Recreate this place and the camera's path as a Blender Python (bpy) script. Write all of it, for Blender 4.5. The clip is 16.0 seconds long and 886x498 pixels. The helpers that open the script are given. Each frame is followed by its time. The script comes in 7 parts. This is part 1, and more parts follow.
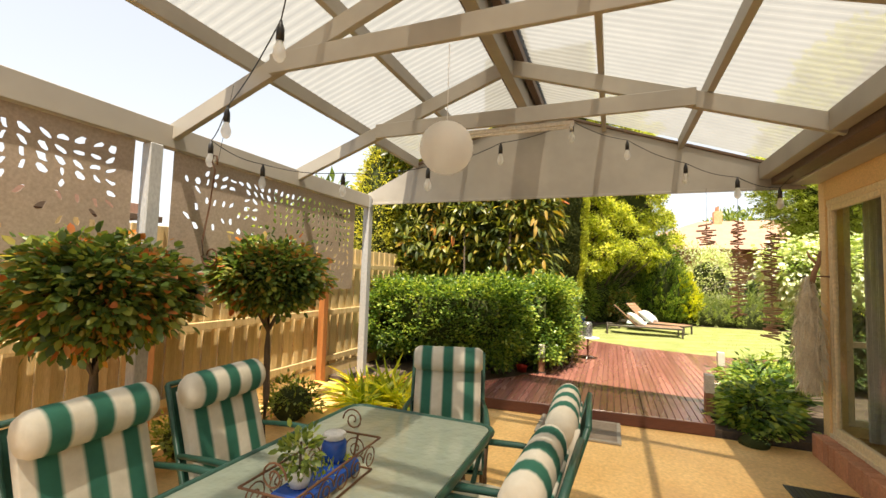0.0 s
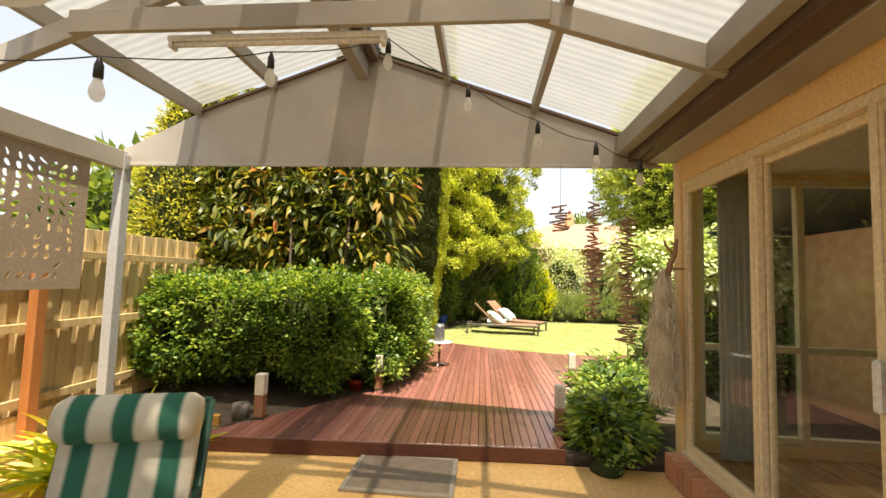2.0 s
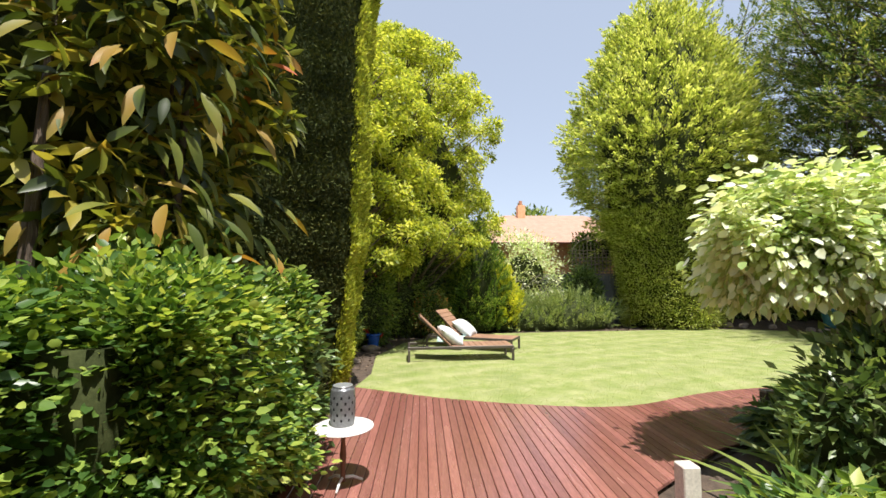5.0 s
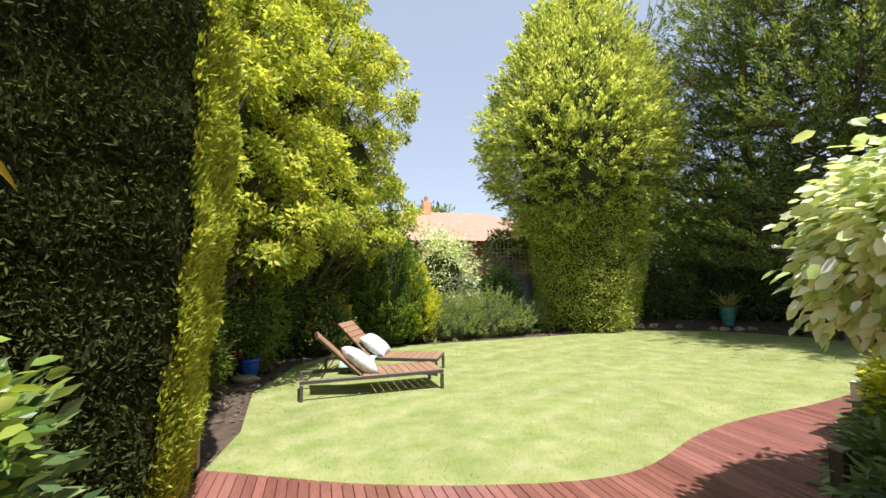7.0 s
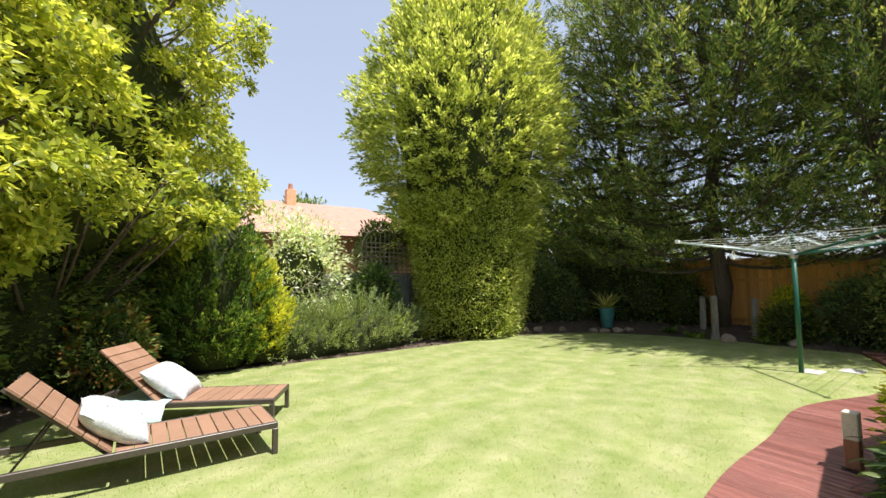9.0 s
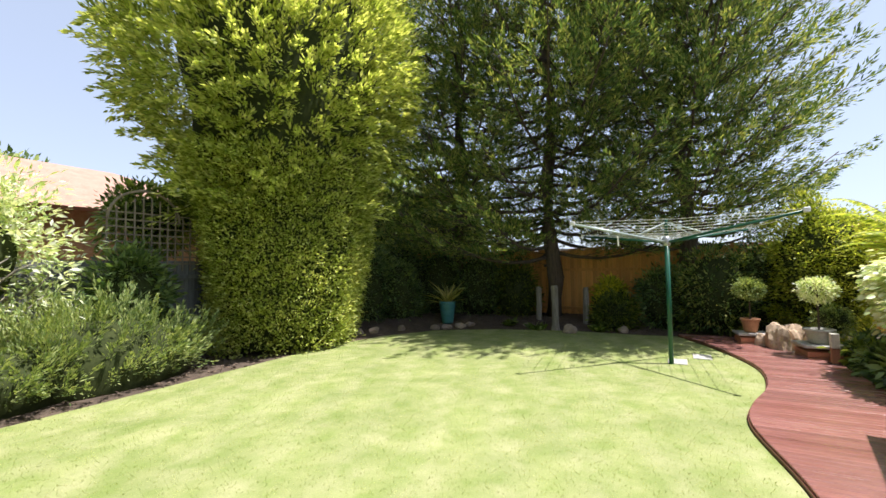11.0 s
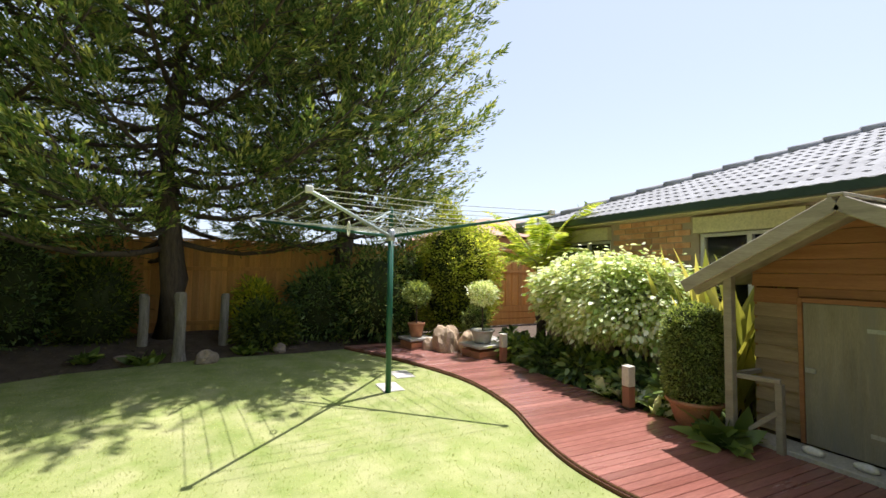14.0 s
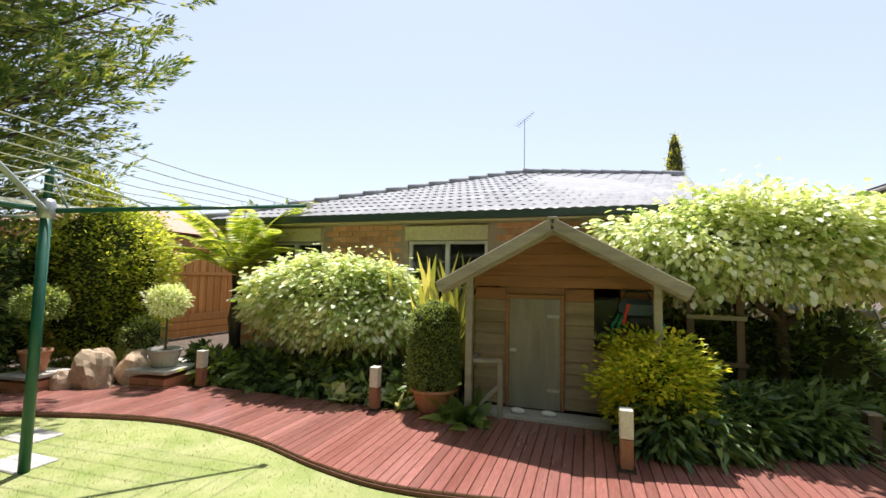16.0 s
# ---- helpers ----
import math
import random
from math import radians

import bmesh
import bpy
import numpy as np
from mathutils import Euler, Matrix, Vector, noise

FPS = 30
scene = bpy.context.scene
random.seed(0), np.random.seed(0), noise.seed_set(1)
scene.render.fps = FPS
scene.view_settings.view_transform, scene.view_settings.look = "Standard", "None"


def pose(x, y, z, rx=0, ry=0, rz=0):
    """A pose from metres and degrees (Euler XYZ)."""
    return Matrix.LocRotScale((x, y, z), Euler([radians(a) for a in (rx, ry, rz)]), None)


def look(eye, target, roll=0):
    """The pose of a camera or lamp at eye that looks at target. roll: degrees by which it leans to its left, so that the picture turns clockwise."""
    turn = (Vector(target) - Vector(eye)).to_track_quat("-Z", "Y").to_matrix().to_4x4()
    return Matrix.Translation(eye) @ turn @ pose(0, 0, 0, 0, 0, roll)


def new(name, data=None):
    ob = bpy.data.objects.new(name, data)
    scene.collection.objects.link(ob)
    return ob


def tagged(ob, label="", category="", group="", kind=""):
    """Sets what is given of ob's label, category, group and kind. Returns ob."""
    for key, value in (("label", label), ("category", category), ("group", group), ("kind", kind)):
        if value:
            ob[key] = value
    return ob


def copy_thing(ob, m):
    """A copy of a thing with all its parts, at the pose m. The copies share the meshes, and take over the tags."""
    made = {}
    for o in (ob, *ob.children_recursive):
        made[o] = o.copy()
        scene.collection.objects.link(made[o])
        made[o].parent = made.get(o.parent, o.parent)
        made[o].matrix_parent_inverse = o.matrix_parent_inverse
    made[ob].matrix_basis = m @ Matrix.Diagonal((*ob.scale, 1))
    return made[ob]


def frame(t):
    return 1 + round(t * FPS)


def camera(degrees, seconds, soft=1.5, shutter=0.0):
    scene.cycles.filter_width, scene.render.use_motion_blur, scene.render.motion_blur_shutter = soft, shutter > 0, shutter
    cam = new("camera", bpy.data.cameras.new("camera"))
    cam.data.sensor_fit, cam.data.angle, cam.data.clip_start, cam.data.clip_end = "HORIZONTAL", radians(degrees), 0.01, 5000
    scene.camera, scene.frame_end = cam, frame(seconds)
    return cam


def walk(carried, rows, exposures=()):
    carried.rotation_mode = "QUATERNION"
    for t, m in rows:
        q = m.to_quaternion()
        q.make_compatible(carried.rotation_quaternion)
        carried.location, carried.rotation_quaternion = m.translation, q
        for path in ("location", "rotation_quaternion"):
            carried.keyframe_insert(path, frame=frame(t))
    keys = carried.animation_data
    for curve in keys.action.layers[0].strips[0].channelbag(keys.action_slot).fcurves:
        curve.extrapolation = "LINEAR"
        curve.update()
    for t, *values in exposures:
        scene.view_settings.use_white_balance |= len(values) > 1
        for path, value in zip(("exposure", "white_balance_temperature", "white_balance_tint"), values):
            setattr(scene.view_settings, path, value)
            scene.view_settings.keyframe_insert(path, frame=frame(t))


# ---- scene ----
cam = camera(92.6, 16.0)

PATH = [
    (0, (-0.187, -6.071, 1.516), (-0.927, -4.217, 1.641), 1.8),
    (0.5, (-0.084, -5.893, 1.513), (-0.603, -3.966, 1.647), 1.8),
    (1, (0.018, -5.626, 1.502), (-0.339, -3.663, 1.642), 1.8),
    (1.5, (0.039, -5.176, 1.487), (-0.209, -3.196, 1.626), 1.7),
    (2, (0.08, -4.618, 1.486), (-0.106, -2.631, 1.624), 1.7),
    (2.5, (0.151, -4.058, 1.485), (-0.022, -2.071, 1.626), 1.7),
    (3, (0.159, -3.442, 1.469), (-0.002, -1.453, 1.609), 1.7),
    (3.2, (0.164, -3.182, 1.463), (0.008, -1.193, 1.604), 1.7),
    (5.3, (-0.075, -0.323, 1.455), (0.074, 1.666, 1.609), -0.5),
    (5.5, (-0.111, -0.111, 1.485), (0.072, 1.875, 1.64), -0.5),
    (6, (-0.241, 0.452, 1.561), (0.027, 2.429, 1.706), -0.4),
    (6.5, (-0.21, 0.84, 1.57), (0.18, 2.796, 1.713), -0.6),
    (7, (-0.113, 1.261, 1.555), (0.46, 3.172, 1.697), -0.7),
    (7.5, (0.005, 1.675, 1.562), (0.72, 3.537, 1.702), -0.8),
    (8, (0.237, 2.205, 1.535), (1.088, 4.009, 1.676), -0.5),
    (8.5, (0.475, 2.693, 1.523), (1.439, 4.439, 1.664), -0.5),
    (9, (0.762, 3.183, 1.5), (1.863, 4.847, 1.643), -0.6),
    (9.2, (0.893, 3.395, 1.469), (2.063, 5.011, 1.615), -0.8),
    (11.3, (1.919, 5.941, 1.463), (3.736, 6.769, 1.559), -0.8),
    (11.5, (2.006, 6.221, 1.456), (3.87, 6.94, 1.554), -0.8),
    (12, (2.488, 6.665, 1.531), (4.446, 7.066, 1.608), -0.4),
    (12.5, (2.934, 6.877, 1.518), (4.929, 6.985, 1.598), -0.2),
    (13, (3.398, 7.095, 1.495), (5.388, 6.908, 1.577), -0.0),
    (13.5, (3.81, 7.204, 1.468), (5.747, 6.714, 1.556), 0.4),
    (14, (4.241, 7.231, 1.442), (6.056, 6.397, 1.538), 0.7),
    (14.5, (4.577, 7.263, 1.433), (6.221, 6.129, 1.538), 0.8),
    (15, (4.87, 7.347, 1.41), (6.263, 5.916, 1.527), 1.1),
    (15.5, (5.097, 7.51, 1.387), (6.175, 5.83, 1.519), 1.2),
    (16, (5.368, 7.648, 1.395), (6.011, 5.759, 1.536), 1.2),
]
walk(cam, [(t, look(eye, target, roll)) for t, eye, target, roll in PATH], exposures=[(0, 1.62, 7700, 12), (3.2, 1.48, 7700, 12), (5.3, 1.05, 6250, 13), (9.2, 1.1, 6200, 15), (11.3, 1.2, 6100, 16), (16, 1.25, 6250, 16)])

# ---- world and sun ----
SUN_DIR = Vector((0.12, -0.36, 1.0)).normalized()   # towards the sun
world = bpy.data.worlds.new("sky")
scene.world = world
world.use_nodes = True
wn = world.node_tree
sky = wn.nodes.new("ShaderNodeTexSky")
sky.sky_type = 'NISHITA'
sky.sun_disc = False
sky.sun_elevation = math.asin(SUN_DIR.z)
sky.sun_rotation = math.atan2(SUN_DIR.x, SUN_DIR.y)
sky.air_density, sky.dust_density, sky.ozone_density = 1.0, 0.6, 0.8
haze = wn.nodes.new("ShaderNodeHueSaturation")
haze.inputs["Saturation"].default_value, haze.inputs["Value"].default_value = 0.64, 0.70
wn.links.new(sky.outputs[0], haze.inputs["Color"])
veil = wn.nodes.new("ShaderNodeMix")          # thin even summer haze over the sky
veil.data_type = 'RGBA'
veil.inputs[0].default_value = 0.6
veil.inputs[7].default_value = (1.85, 2.15, 2.55, 1)
wn.links.new(haze.outputs[0], veil.inputs[6])
wn.links.new(veil.outputs[2], wn.nodes["Background"].inputs[0])
wn.nodes["Background"].inputs[1].default_value = 0.15
sun = new("sun", bpy.data.lights.new("sun", 'SUN'))
sun.data.energy, sun.data.angle, sun.data.color = 3.7, radians(0.6), (1.0, 0.95, 0.86)
sun.matrix_world = look(SUN_DIR * 40, (0, 0, 0))


# ---- materials ----
def mat(name, rough=0.6, metal=0.0, spec=0.5):
    m = bpy.data.materials.new(name)
    m.use_nodes = True
    b = m.node_tree.nodes["Principled BSDF"]
    b.inputs["Roughness"].default_value, b.inputs["Metallic"].default_value = rough, metal
    b.inputs["Specular IOR Level"].default_value = spec
    return m, m.node_tree, b


def node(nt, kind, **vals):
    n = nt.nodes.new(kind)
    for k, v in vals.items():
        n.inputs[k.replace("_", " ")].default_value = v
    return n


def ramp(nt, fac, stops):
    r = nt.nodes.new("ShaderNodeValToRGB")
    els = r.color_ramp.elements
    while len(els) < len(stops):
        els.new(0.5)
    for e, (p, c) in zip(els, stops):
        e.position, e.color = p, (*c, 1)
    nt.links.new(fac, r.inputs[0])
    return r.outputs[0]


def mixc(nt, fac, a, b, mode='MIX'):
    m = nt.nodes.new("ShaderNodeMix")
    m.data_type, m.blend_type = 'RGBA', mode
    for sock, v in ((m.inputs[0], fac), (m.inputs[6], a), (m.inputs[7], b)):
        if hasattr(v, "links"):
            nt.links.new(v, sock)
        else:
            sock.default_value = (*v, 1) if isinstance(v, tuple) else v
    return m.outputs[2]


def coords(nt, scale=(1, 1, 1), obj=True):
    tc = nt.nodes.new("ShaderNodeTexCoord")
    mp = nt.nodes.new("ShaderNodeMapping")
    mp.inputs["Scale"].default_value = scale
    nt.links.new(tc.outputs["Object" if obj else "Generated"], mp.inputs[0])
    return mp.outputs[0]


def noise_fac(nt, vec, scale, detail=6.0, rough=0.6, dist=0.0):
    n = node(nt, "ShaderNodeTexNoise", Scale=scale, Detail=detail, Roughness=rough, Distortion=dist)
    nt.links.new(vec, n.inputs["Vector"])
    return n.outputs["Fac"]


def bump(nt, b, height, strength, dist=0.01):
    n = node(nt, "ShaderNodeBump", Strength=strength, Distance=dist)
    nt.links.new(height, n.inputs["Height"])
    nt.links.new(n.outputs[0], b.inputs["Normal"])


def world_vec(nt, scale=(1, 1, 1)):
    g = nt.nodes.new("ShaderNodeNewGeometry")
    mp = nt.nodes.new("ShaderNodeMapping")
    mp.inputs["Scale"].default_value = scale
    nt.links.new(g.outputs["Position"], mp.inputs[0])
    return mp.outputs[0]


def rand_piece(nt):
    return nt.nodes.new("ShaderNodeObjectInfo").outputs["Random"]


def rand_island(nt):
    return nt.nodes.new("ShaderNodeNewGeometry").outputs["Random Per Island"]


def surface(name, a, b, rough=0.6, scale=4.0, stretch=(1, 1, 1), fine=60.0, bumps=0.2, metal=0.0, piece=0.0, spec=0.5, dirt=None, dist=0.004):
    """A surface with broad and fine variation between colours a and b, in world space."""
    m, nt, p = mat(name, rough, metal, spec)
    v = world_vec(nt, stretch)
    n1, n2 = noise_fac(nt, v, scale), noise_fac(nt, v, fine, 4.0)
    c = ramp(nt, n1, [(0.3, a), (0.7, b)])
    d = ramp(nt, n2, [(0.3, (0.80, 0.80, 0.80)), (0.7, (1.12, 1.12, 1.12))])
    c = mixc(nt, 1.0, c, d, 'MULTIPLY')
    if piece:
        r = ramp(nt, rand_piece(nt), [(0, (1 - piece,) * 3), (1, (1 + piece,) * 3)])
        c = mixc(nt, 1.0, c, r, 'MULTIPLY')
    if dirt:
        n3 = noise_fac(nt, v, scale * 0.37, 8.0, 0.7)
        c = mixc(nt, ramp(nt, n3, [(0.5, (0, 0, 0)), (0.72, (1, 1, 1))]), c, dirt)
    nt.links.new(c, p.inputs["Base Color"])
    rr = node(nt, "ShaderNodeMapRange")
    rr.inputs[3].default_value, rr.inputs[4].default_value = max(0.03, rough - 0.12), min(1, rough + 0.15)
    nt.links.new(n1, rr.inputs[0])
    nt.links.new(rr.outputs[0], p.inputs["Roughness"])
    if bumps:
        bump(nt, p, n2, bumps, dist)
    return m


def leaf_mat(name, stops, rough=0.42, through_light=0.35, spec=0.4, pieces=False):
    """Leaves whose colour varies leaf by leaf and patch by patch; some light passes through them."""
    m, nt, p = mat(name, rough, 0, spec)
    f = node(nt, "ShaderNodeMath")
    f.operation = 'MULTIPLY_ADD'
    nt.links.new(noise_fac(nt, world_vec(nt), 1.7, 3.0), f.inputs[0])
    f.inputs[1].default_value = 0.9
    g = node(nt, "ShaderNodeMath")
    g.operation = 'MULTIPLY_ADD'
    nt.links.new(rand_piece(nt) if pieces else rand_island(nt), g.inputs[0])
    g.inputs[1].default_value, g.inputs[2].default_value = 0.8, -0.35
    nt.links.new(g.outputs[0], f.inputs[2])
    c = ramp(nt, f.outputs[0], stops)
    nt.links.new(c, p.inputs["Base Color"])
    t = nt.nodes.new("ShaderNodeBsdfTranslucent")
    nt.links.new(mixc(nt, 1.0, c, (1.5, 1.45, 0.7), 'MULTIPLY'), t.inputs[0])
    mx = nt.nodes.new("ShaderNodeMixShader")
    mx.inputs[0].default_value = through_light
    out = nt.nodes["Material Output"]
    nt.links.new(p.outputs[0], mx.inputs[1])
    nt.links.new(t.outputs[0], mx.inputs[2])
    nt.links.new(mx.outputs[0], out.inputs[0])
    return m


M = {}
M["deck"] = surface("oiled hardwood deck", (0.225, 0.085, 0.066), (0.325, 0.142, 0.115), 0.24, 3.0, (1, 0.12, 1), 90, 0.25, piece=0.18, spec=0.85)
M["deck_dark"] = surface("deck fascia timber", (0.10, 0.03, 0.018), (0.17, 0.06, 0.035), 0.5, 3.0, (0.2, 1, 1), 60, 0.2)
M["patio"] = surface("ochre stencilled concrete", (0.72, 0.42, 0.15), (0.84, 0.55, 0.23), 0.5, 2.2, (1, 1, 1), 35, 0.15, dirt=(0.60, 0.37, 0.17))
M["soil"] = surface("bark mulch and soil", (0.06, 0.042, 0.03), (0.14, 0.10, 0.07), 0.95, 6.0, (1, 1, 1), 50, 0.9, dist=0.02)
M["lawn"] = surface("mown lawn", (0.235, 0.272, 0.10), (0.335, 0.36, 0.15), 0.9, 1.3, (1, 1, 1), 120, 0.6, spec=0.1)
M["pergola"] = surface("taupe painted timber", (0.35, 0.325, 0.28), (0.39, 0.365, 0.315), 0.5, 1.2, (1, 1, 1), 1.3, 0.0, dirt=(0.345, 0.32, 0.272))
M["post_grey"] = surface("grey painted steel post", (0.36, 0.37, 0.37), (0.42, 0.43, 0.43), 0.45, 2.0, (1, 1, 0.4), 60, 0.06)
M["fence"] = surface("treated pine paling", (0.50, 0.36, 0.16), (0.66, 0.50, 0.27), 0.75, 3.0, (6, 6, 0.5), 40, 0.25, piece=0.16)
M["fence_orange"] = surface("stained cedar paling", (0.62, 0.28, 0.07), (0.76, 0.40, 0.12), 0.7, 3.0, (6, 6, 0.5), 40, 0.25, piece=0.18)
M["fence_post"] = surface("stained fence post", (0.36, 0.13, 0.04), (0.46, 0.19, 0.06), 0.6, 3.0, (5, 5, 0.5), 40, 0.2)
M["fence_old"] = surface("weathered grey paling", (0.10, 0.105, 0.11), (0.20, 0.20, 0.20), 0.85, 3.0, (6, 6, 0.5), 40, 0.35, piece=0.2)
M["render_wall"] = surface("apricot painted wall", (0.86, 0.58, 0.27), (0.90, 0.63, 0.31), 0.7, 1.5, (1, 1, 1), 80, 0.08)
M["frame"] = surface("cream aluminium", (0.82, 0.67, 0.43), (0.86, 0.71, 0.47), 0.4, 2.0, (1, 1, 1), 40, 0.03)
M["brick"] = surface("red brown house brick", (0.60, 0.28, 0.13), (0.76, 0.45, 0.26), 0.85, 9.0, (1, 1, 1), 90, 0.4, piece=0.3)
M["mortar"] = surface("sand mortar", (0.42, 0.33, 0.24), (0.52, 0.42, 0.31), 0.95, 5, (1, 1, 1), 100, 0.4)
M["roof_tile"] = surface("grey concrete roof tile", (0.25, 0.255, 0.265), (0.34, 0.345, 0.355), 0.85, 5.0, (1, 1, 1), 60, 0.25, piece=0.12, spec=0.2)
M["gutter"] = surface("dark green gutter", (0.030, 0.055, 0.042), (0.042, 0.07, 0.055), 0.38, 2.0, (1, 1, 1), 40, 0.03)
M["terracotta_roof"] = surface("terracotta roof", (0.40, 0.22, 0.155), (0.50, 0.30, 0.22), 0.8, 3, (1, 1, 1), 20, 0.3)
M["shed"] = surface("oiled cedar boards", (0.26, 0.115, 0.050), (0.40, 0.195, 0.088), 0.65, 3.0, (0.4, 5, 6), 50, 0.25, piece=0.15)
M["shed_grey"] = surface("weathered cedar boards", (0.25, 0.18, 0.115), (0.40, 0.31, 0.21), 0.75, 3.0, (0.4, 5, 6), 50, 0.3, piece=0.16)
M["grey_timber"] = surface("weathered grey timber", (0.26, 0.23, 0.18), (0.40, 0.36, 0.29), 0.8, 3.0, (0.5, 5, 5), 50, 0.3, piece=0.1)
M["bark"] = surface("rough bark", (0.07, 0.05, 0.035), (0.16, 0.12, 0.085), 0.95, 8.0, (3, 3, 0.5), 40, 0.8, dist=0.02)
# Near-black green that stands in for the shade inside leafy crowns.
M["crown_shade"] = surface("dark core for inner shade", (0.030, 0.040, 0.014), (0.060, 0.072, 0.026), 1.0, 9.0, (1, 1, 1), 60, 0.8, spec=0.1)
M["white"] = surface("white painted metal", (0.74, 0.73, 0.70), (0.80, 0.79, 0.76), 0.4, 3, (1, 1, 1), 50, 0.02)
M["bollard"] = surface("cream bollard lamp", (0.62, 0.58, 0.50), (0.70, 0.66, 0.57), 0.5, 4, (1, 1, 1), 60, 0.05)
M["bollard_wood"] = surface("bollard timber foot", (0.27, 0.12, 0.065), (0.36, 0.18, 0.10), 0.6, 4, (4, 4, 0.6), 60, 0.15)
M["hoist_green"] = surface("green enamelled steel", (0.010, 0.085, 0.050), (0.014, 0.105, 0.062), 0.32, 3, (1, 1, 1), 60, 0.02)
M["hoist_pale"] = surface("galvanised arm", (0.42, 0.50, 0.48), (0.50, 0.57, 0.55), 0.4, 3, (1, 1, 1), 60, 0.03, metal=0.4)
M["line"] = surface("pale clothes line cord", (0.62, 0.62, 0.50), (0.70, 0.70, 0.58), 0.7, 5, (1, 1, 1), 60, 0.0)
M["dark_metal"] = surface("dark bronze metal", (0.035, 0.028, 0.022), (0.06, 0.048, 0.038), 0.4, 3, (1, 1, 1), 60, 0.05, metal=0.6)
M["terracotta"] = surface("terracotta pot", (0.42, 0.18, 0.09), (0.54, 0.27, 0.15), 0.75, 5, (1, 1, 1), 60, 0.1)
M["rock"] = surface("garden rock", (0.22, 0.17, 0.13), (0.42, 0.33, 0.25), 0.9, 5, (1, 1, 1), 30, 0.6, dist=0.02)
M["sandstone"] = surface("tan sandstone slab", (0.42, 0.30, 0.20), (0.60, 0.46, 0.33), 0.85, 4, (1, 1, 1), 30, 0.4, dist=0.01)
M["concrete"] = surface("pale concrete", (0.42, 0.40, 0.36), (0.54, 0.52, 0.47), 0.85, 3, (1, 1, 1), 50, 0.2)

def mown(m):
    """Broad soft mowing stripes and dry patches over a lawn colour."""
    nt = m.node_tree
    p = nt.nodes["Principled BSDF"]
    src = p.inputs["Base Color"].links[0].from_socket
    g = nt.nodes.new("ShaderNodeNewGeometry")
    dt = node(nt, "ShaderNodeVectorMath")
    dt.operation = 'DOT_PRODUCT'
    nt.links.new(g.outputs["Position"], dt.inputs[0])
    dt.inputs[1].default_value = (-4.2, 9.4, 0)
    n = noise_fac(nt, world_vec(nt), 1.6, 5.0)
    ad = node(nt, "ShaderNodeMath")
    ad.operation = 'MULTIPLY_ADD'
    nt.links.new(n, ad.inputs[0])
    ad.inputs[1].default_value = 5.0
    nt.links.new(dt.outputs["Value"], ad.inputs[2])
    sn = node(nt, "ShaderNodeMath")
    sn.operation = 'SINE'
    nt.links.new(ad.outputs[0], sn.inputs[0])
    mr = node(nt, "ShaderNodeMapRange")
    mr.inputs[1].default_value, mr.inputs[2].default_value = -1.0, 1.0
    nt.links.new(sn.outputs[0], mr.inputs[0])
    c = mixc(nt, 1.0, src, ramp(nt, mr.outputs[0], [(0.1, (0.95, 0.975, 0.90)), (0.9, (1.06, 1.04, 1.10))]), 'MULTIPLY')
    d = ramp(nt, noise_fac(nt, world_vec(nt), 3.2, 6.0, 0.65), [(0.36, (0.80, 0.88, 0.70)), (0.64, (1.16, 1.09, 1.24))])
    nt.links.new(mixc(nt, 1.0, c, d, 'MULTIPLY'), p.inputs["Base Color"])


mown(M["lawn"])
L = {}
L["hedge"] = leaf_mat("box hedge leaves", [(0.1, (0.040, 0.092, 0.024)), (0.45, (0.115, 0.215, 0.045)), (0.75, (0.32, 0.43, 0.08)), (0.98, (0.54, 0.58, 0.15))], 0.34, 0.40)
L["magnolia"] = leaf_mat("large glossy leaves", [(0.05, (0.030, 0.050, 0.012)), (0.36, (0.10, 0.135, 0.025)), (0.60, (0.27, 0.29, 0.048)), (0.86, (0.44, 0.36, 0.065)), (0.99, (0.46, 0.15, 0.03))], 0.36, 0.40, 0.5)
L["magnolia_piece"] = leaf_mat("single large glossy leaf", [(0.05, (0.030, 0.050, 0.012)), (0.34, (0.09, 0.125, 0.024)), (0.64, (0.24, 0.25, 0.045)), (0.90, (0.42, 0.25, 0.05)), (0.99, (0.48, 0.12, 0.03))], 0.52, 0.40, 0.3, True)
L["conifer_clip"] = leaf_mat("clipped conifer needles", [(0.1, (0.036, 0.058, 0.016)), (0.5, (0.092, 0.130, 0.026)), (0.9, (0.26, 0.29, 0.055))], 0.7, 0.3, 0.2)
# Darker needles for the hedge's front face, yellow-green ones for its side.
L["conifer_dark"] = leaf_mat("dark shorn conifer needles", [(0.1, (0.030, 0.042, 0.012)), (0.5, (0.060, 0.076, 0.020)), (0.9, (0.095, 0.105, 0.030))], 0.85, 0.12, 0.08)
L["conifer_yellow"] = leaf_mat("yellow-green conifer needles", [(0.1, (0.20, 0.25, 0.03)), (0.5, (0.36, 0.41, 0.05)), (0.9, (0.56, 0.56, 0.10))], 0.6, 0.45, 0.2)
L["gold"] = leaf_mat("golden conifer foliage", [(0.1, (0.22, 0.25, 0.04)), (0.5, (0.47, 0.47, 0.08)), (0.9, (0.73, 0.65, 0.17))], 0.65, 0.35, 0.2)
L["lime"] = leaf_mat("lime green tree leaves", [(0.1, (0.15, 0.20, 0.035)), (0.5, (0.40, 0.46, 0.065)), (0.9, (0.72, 0.70, 0.16))], 0.42, 0.5)
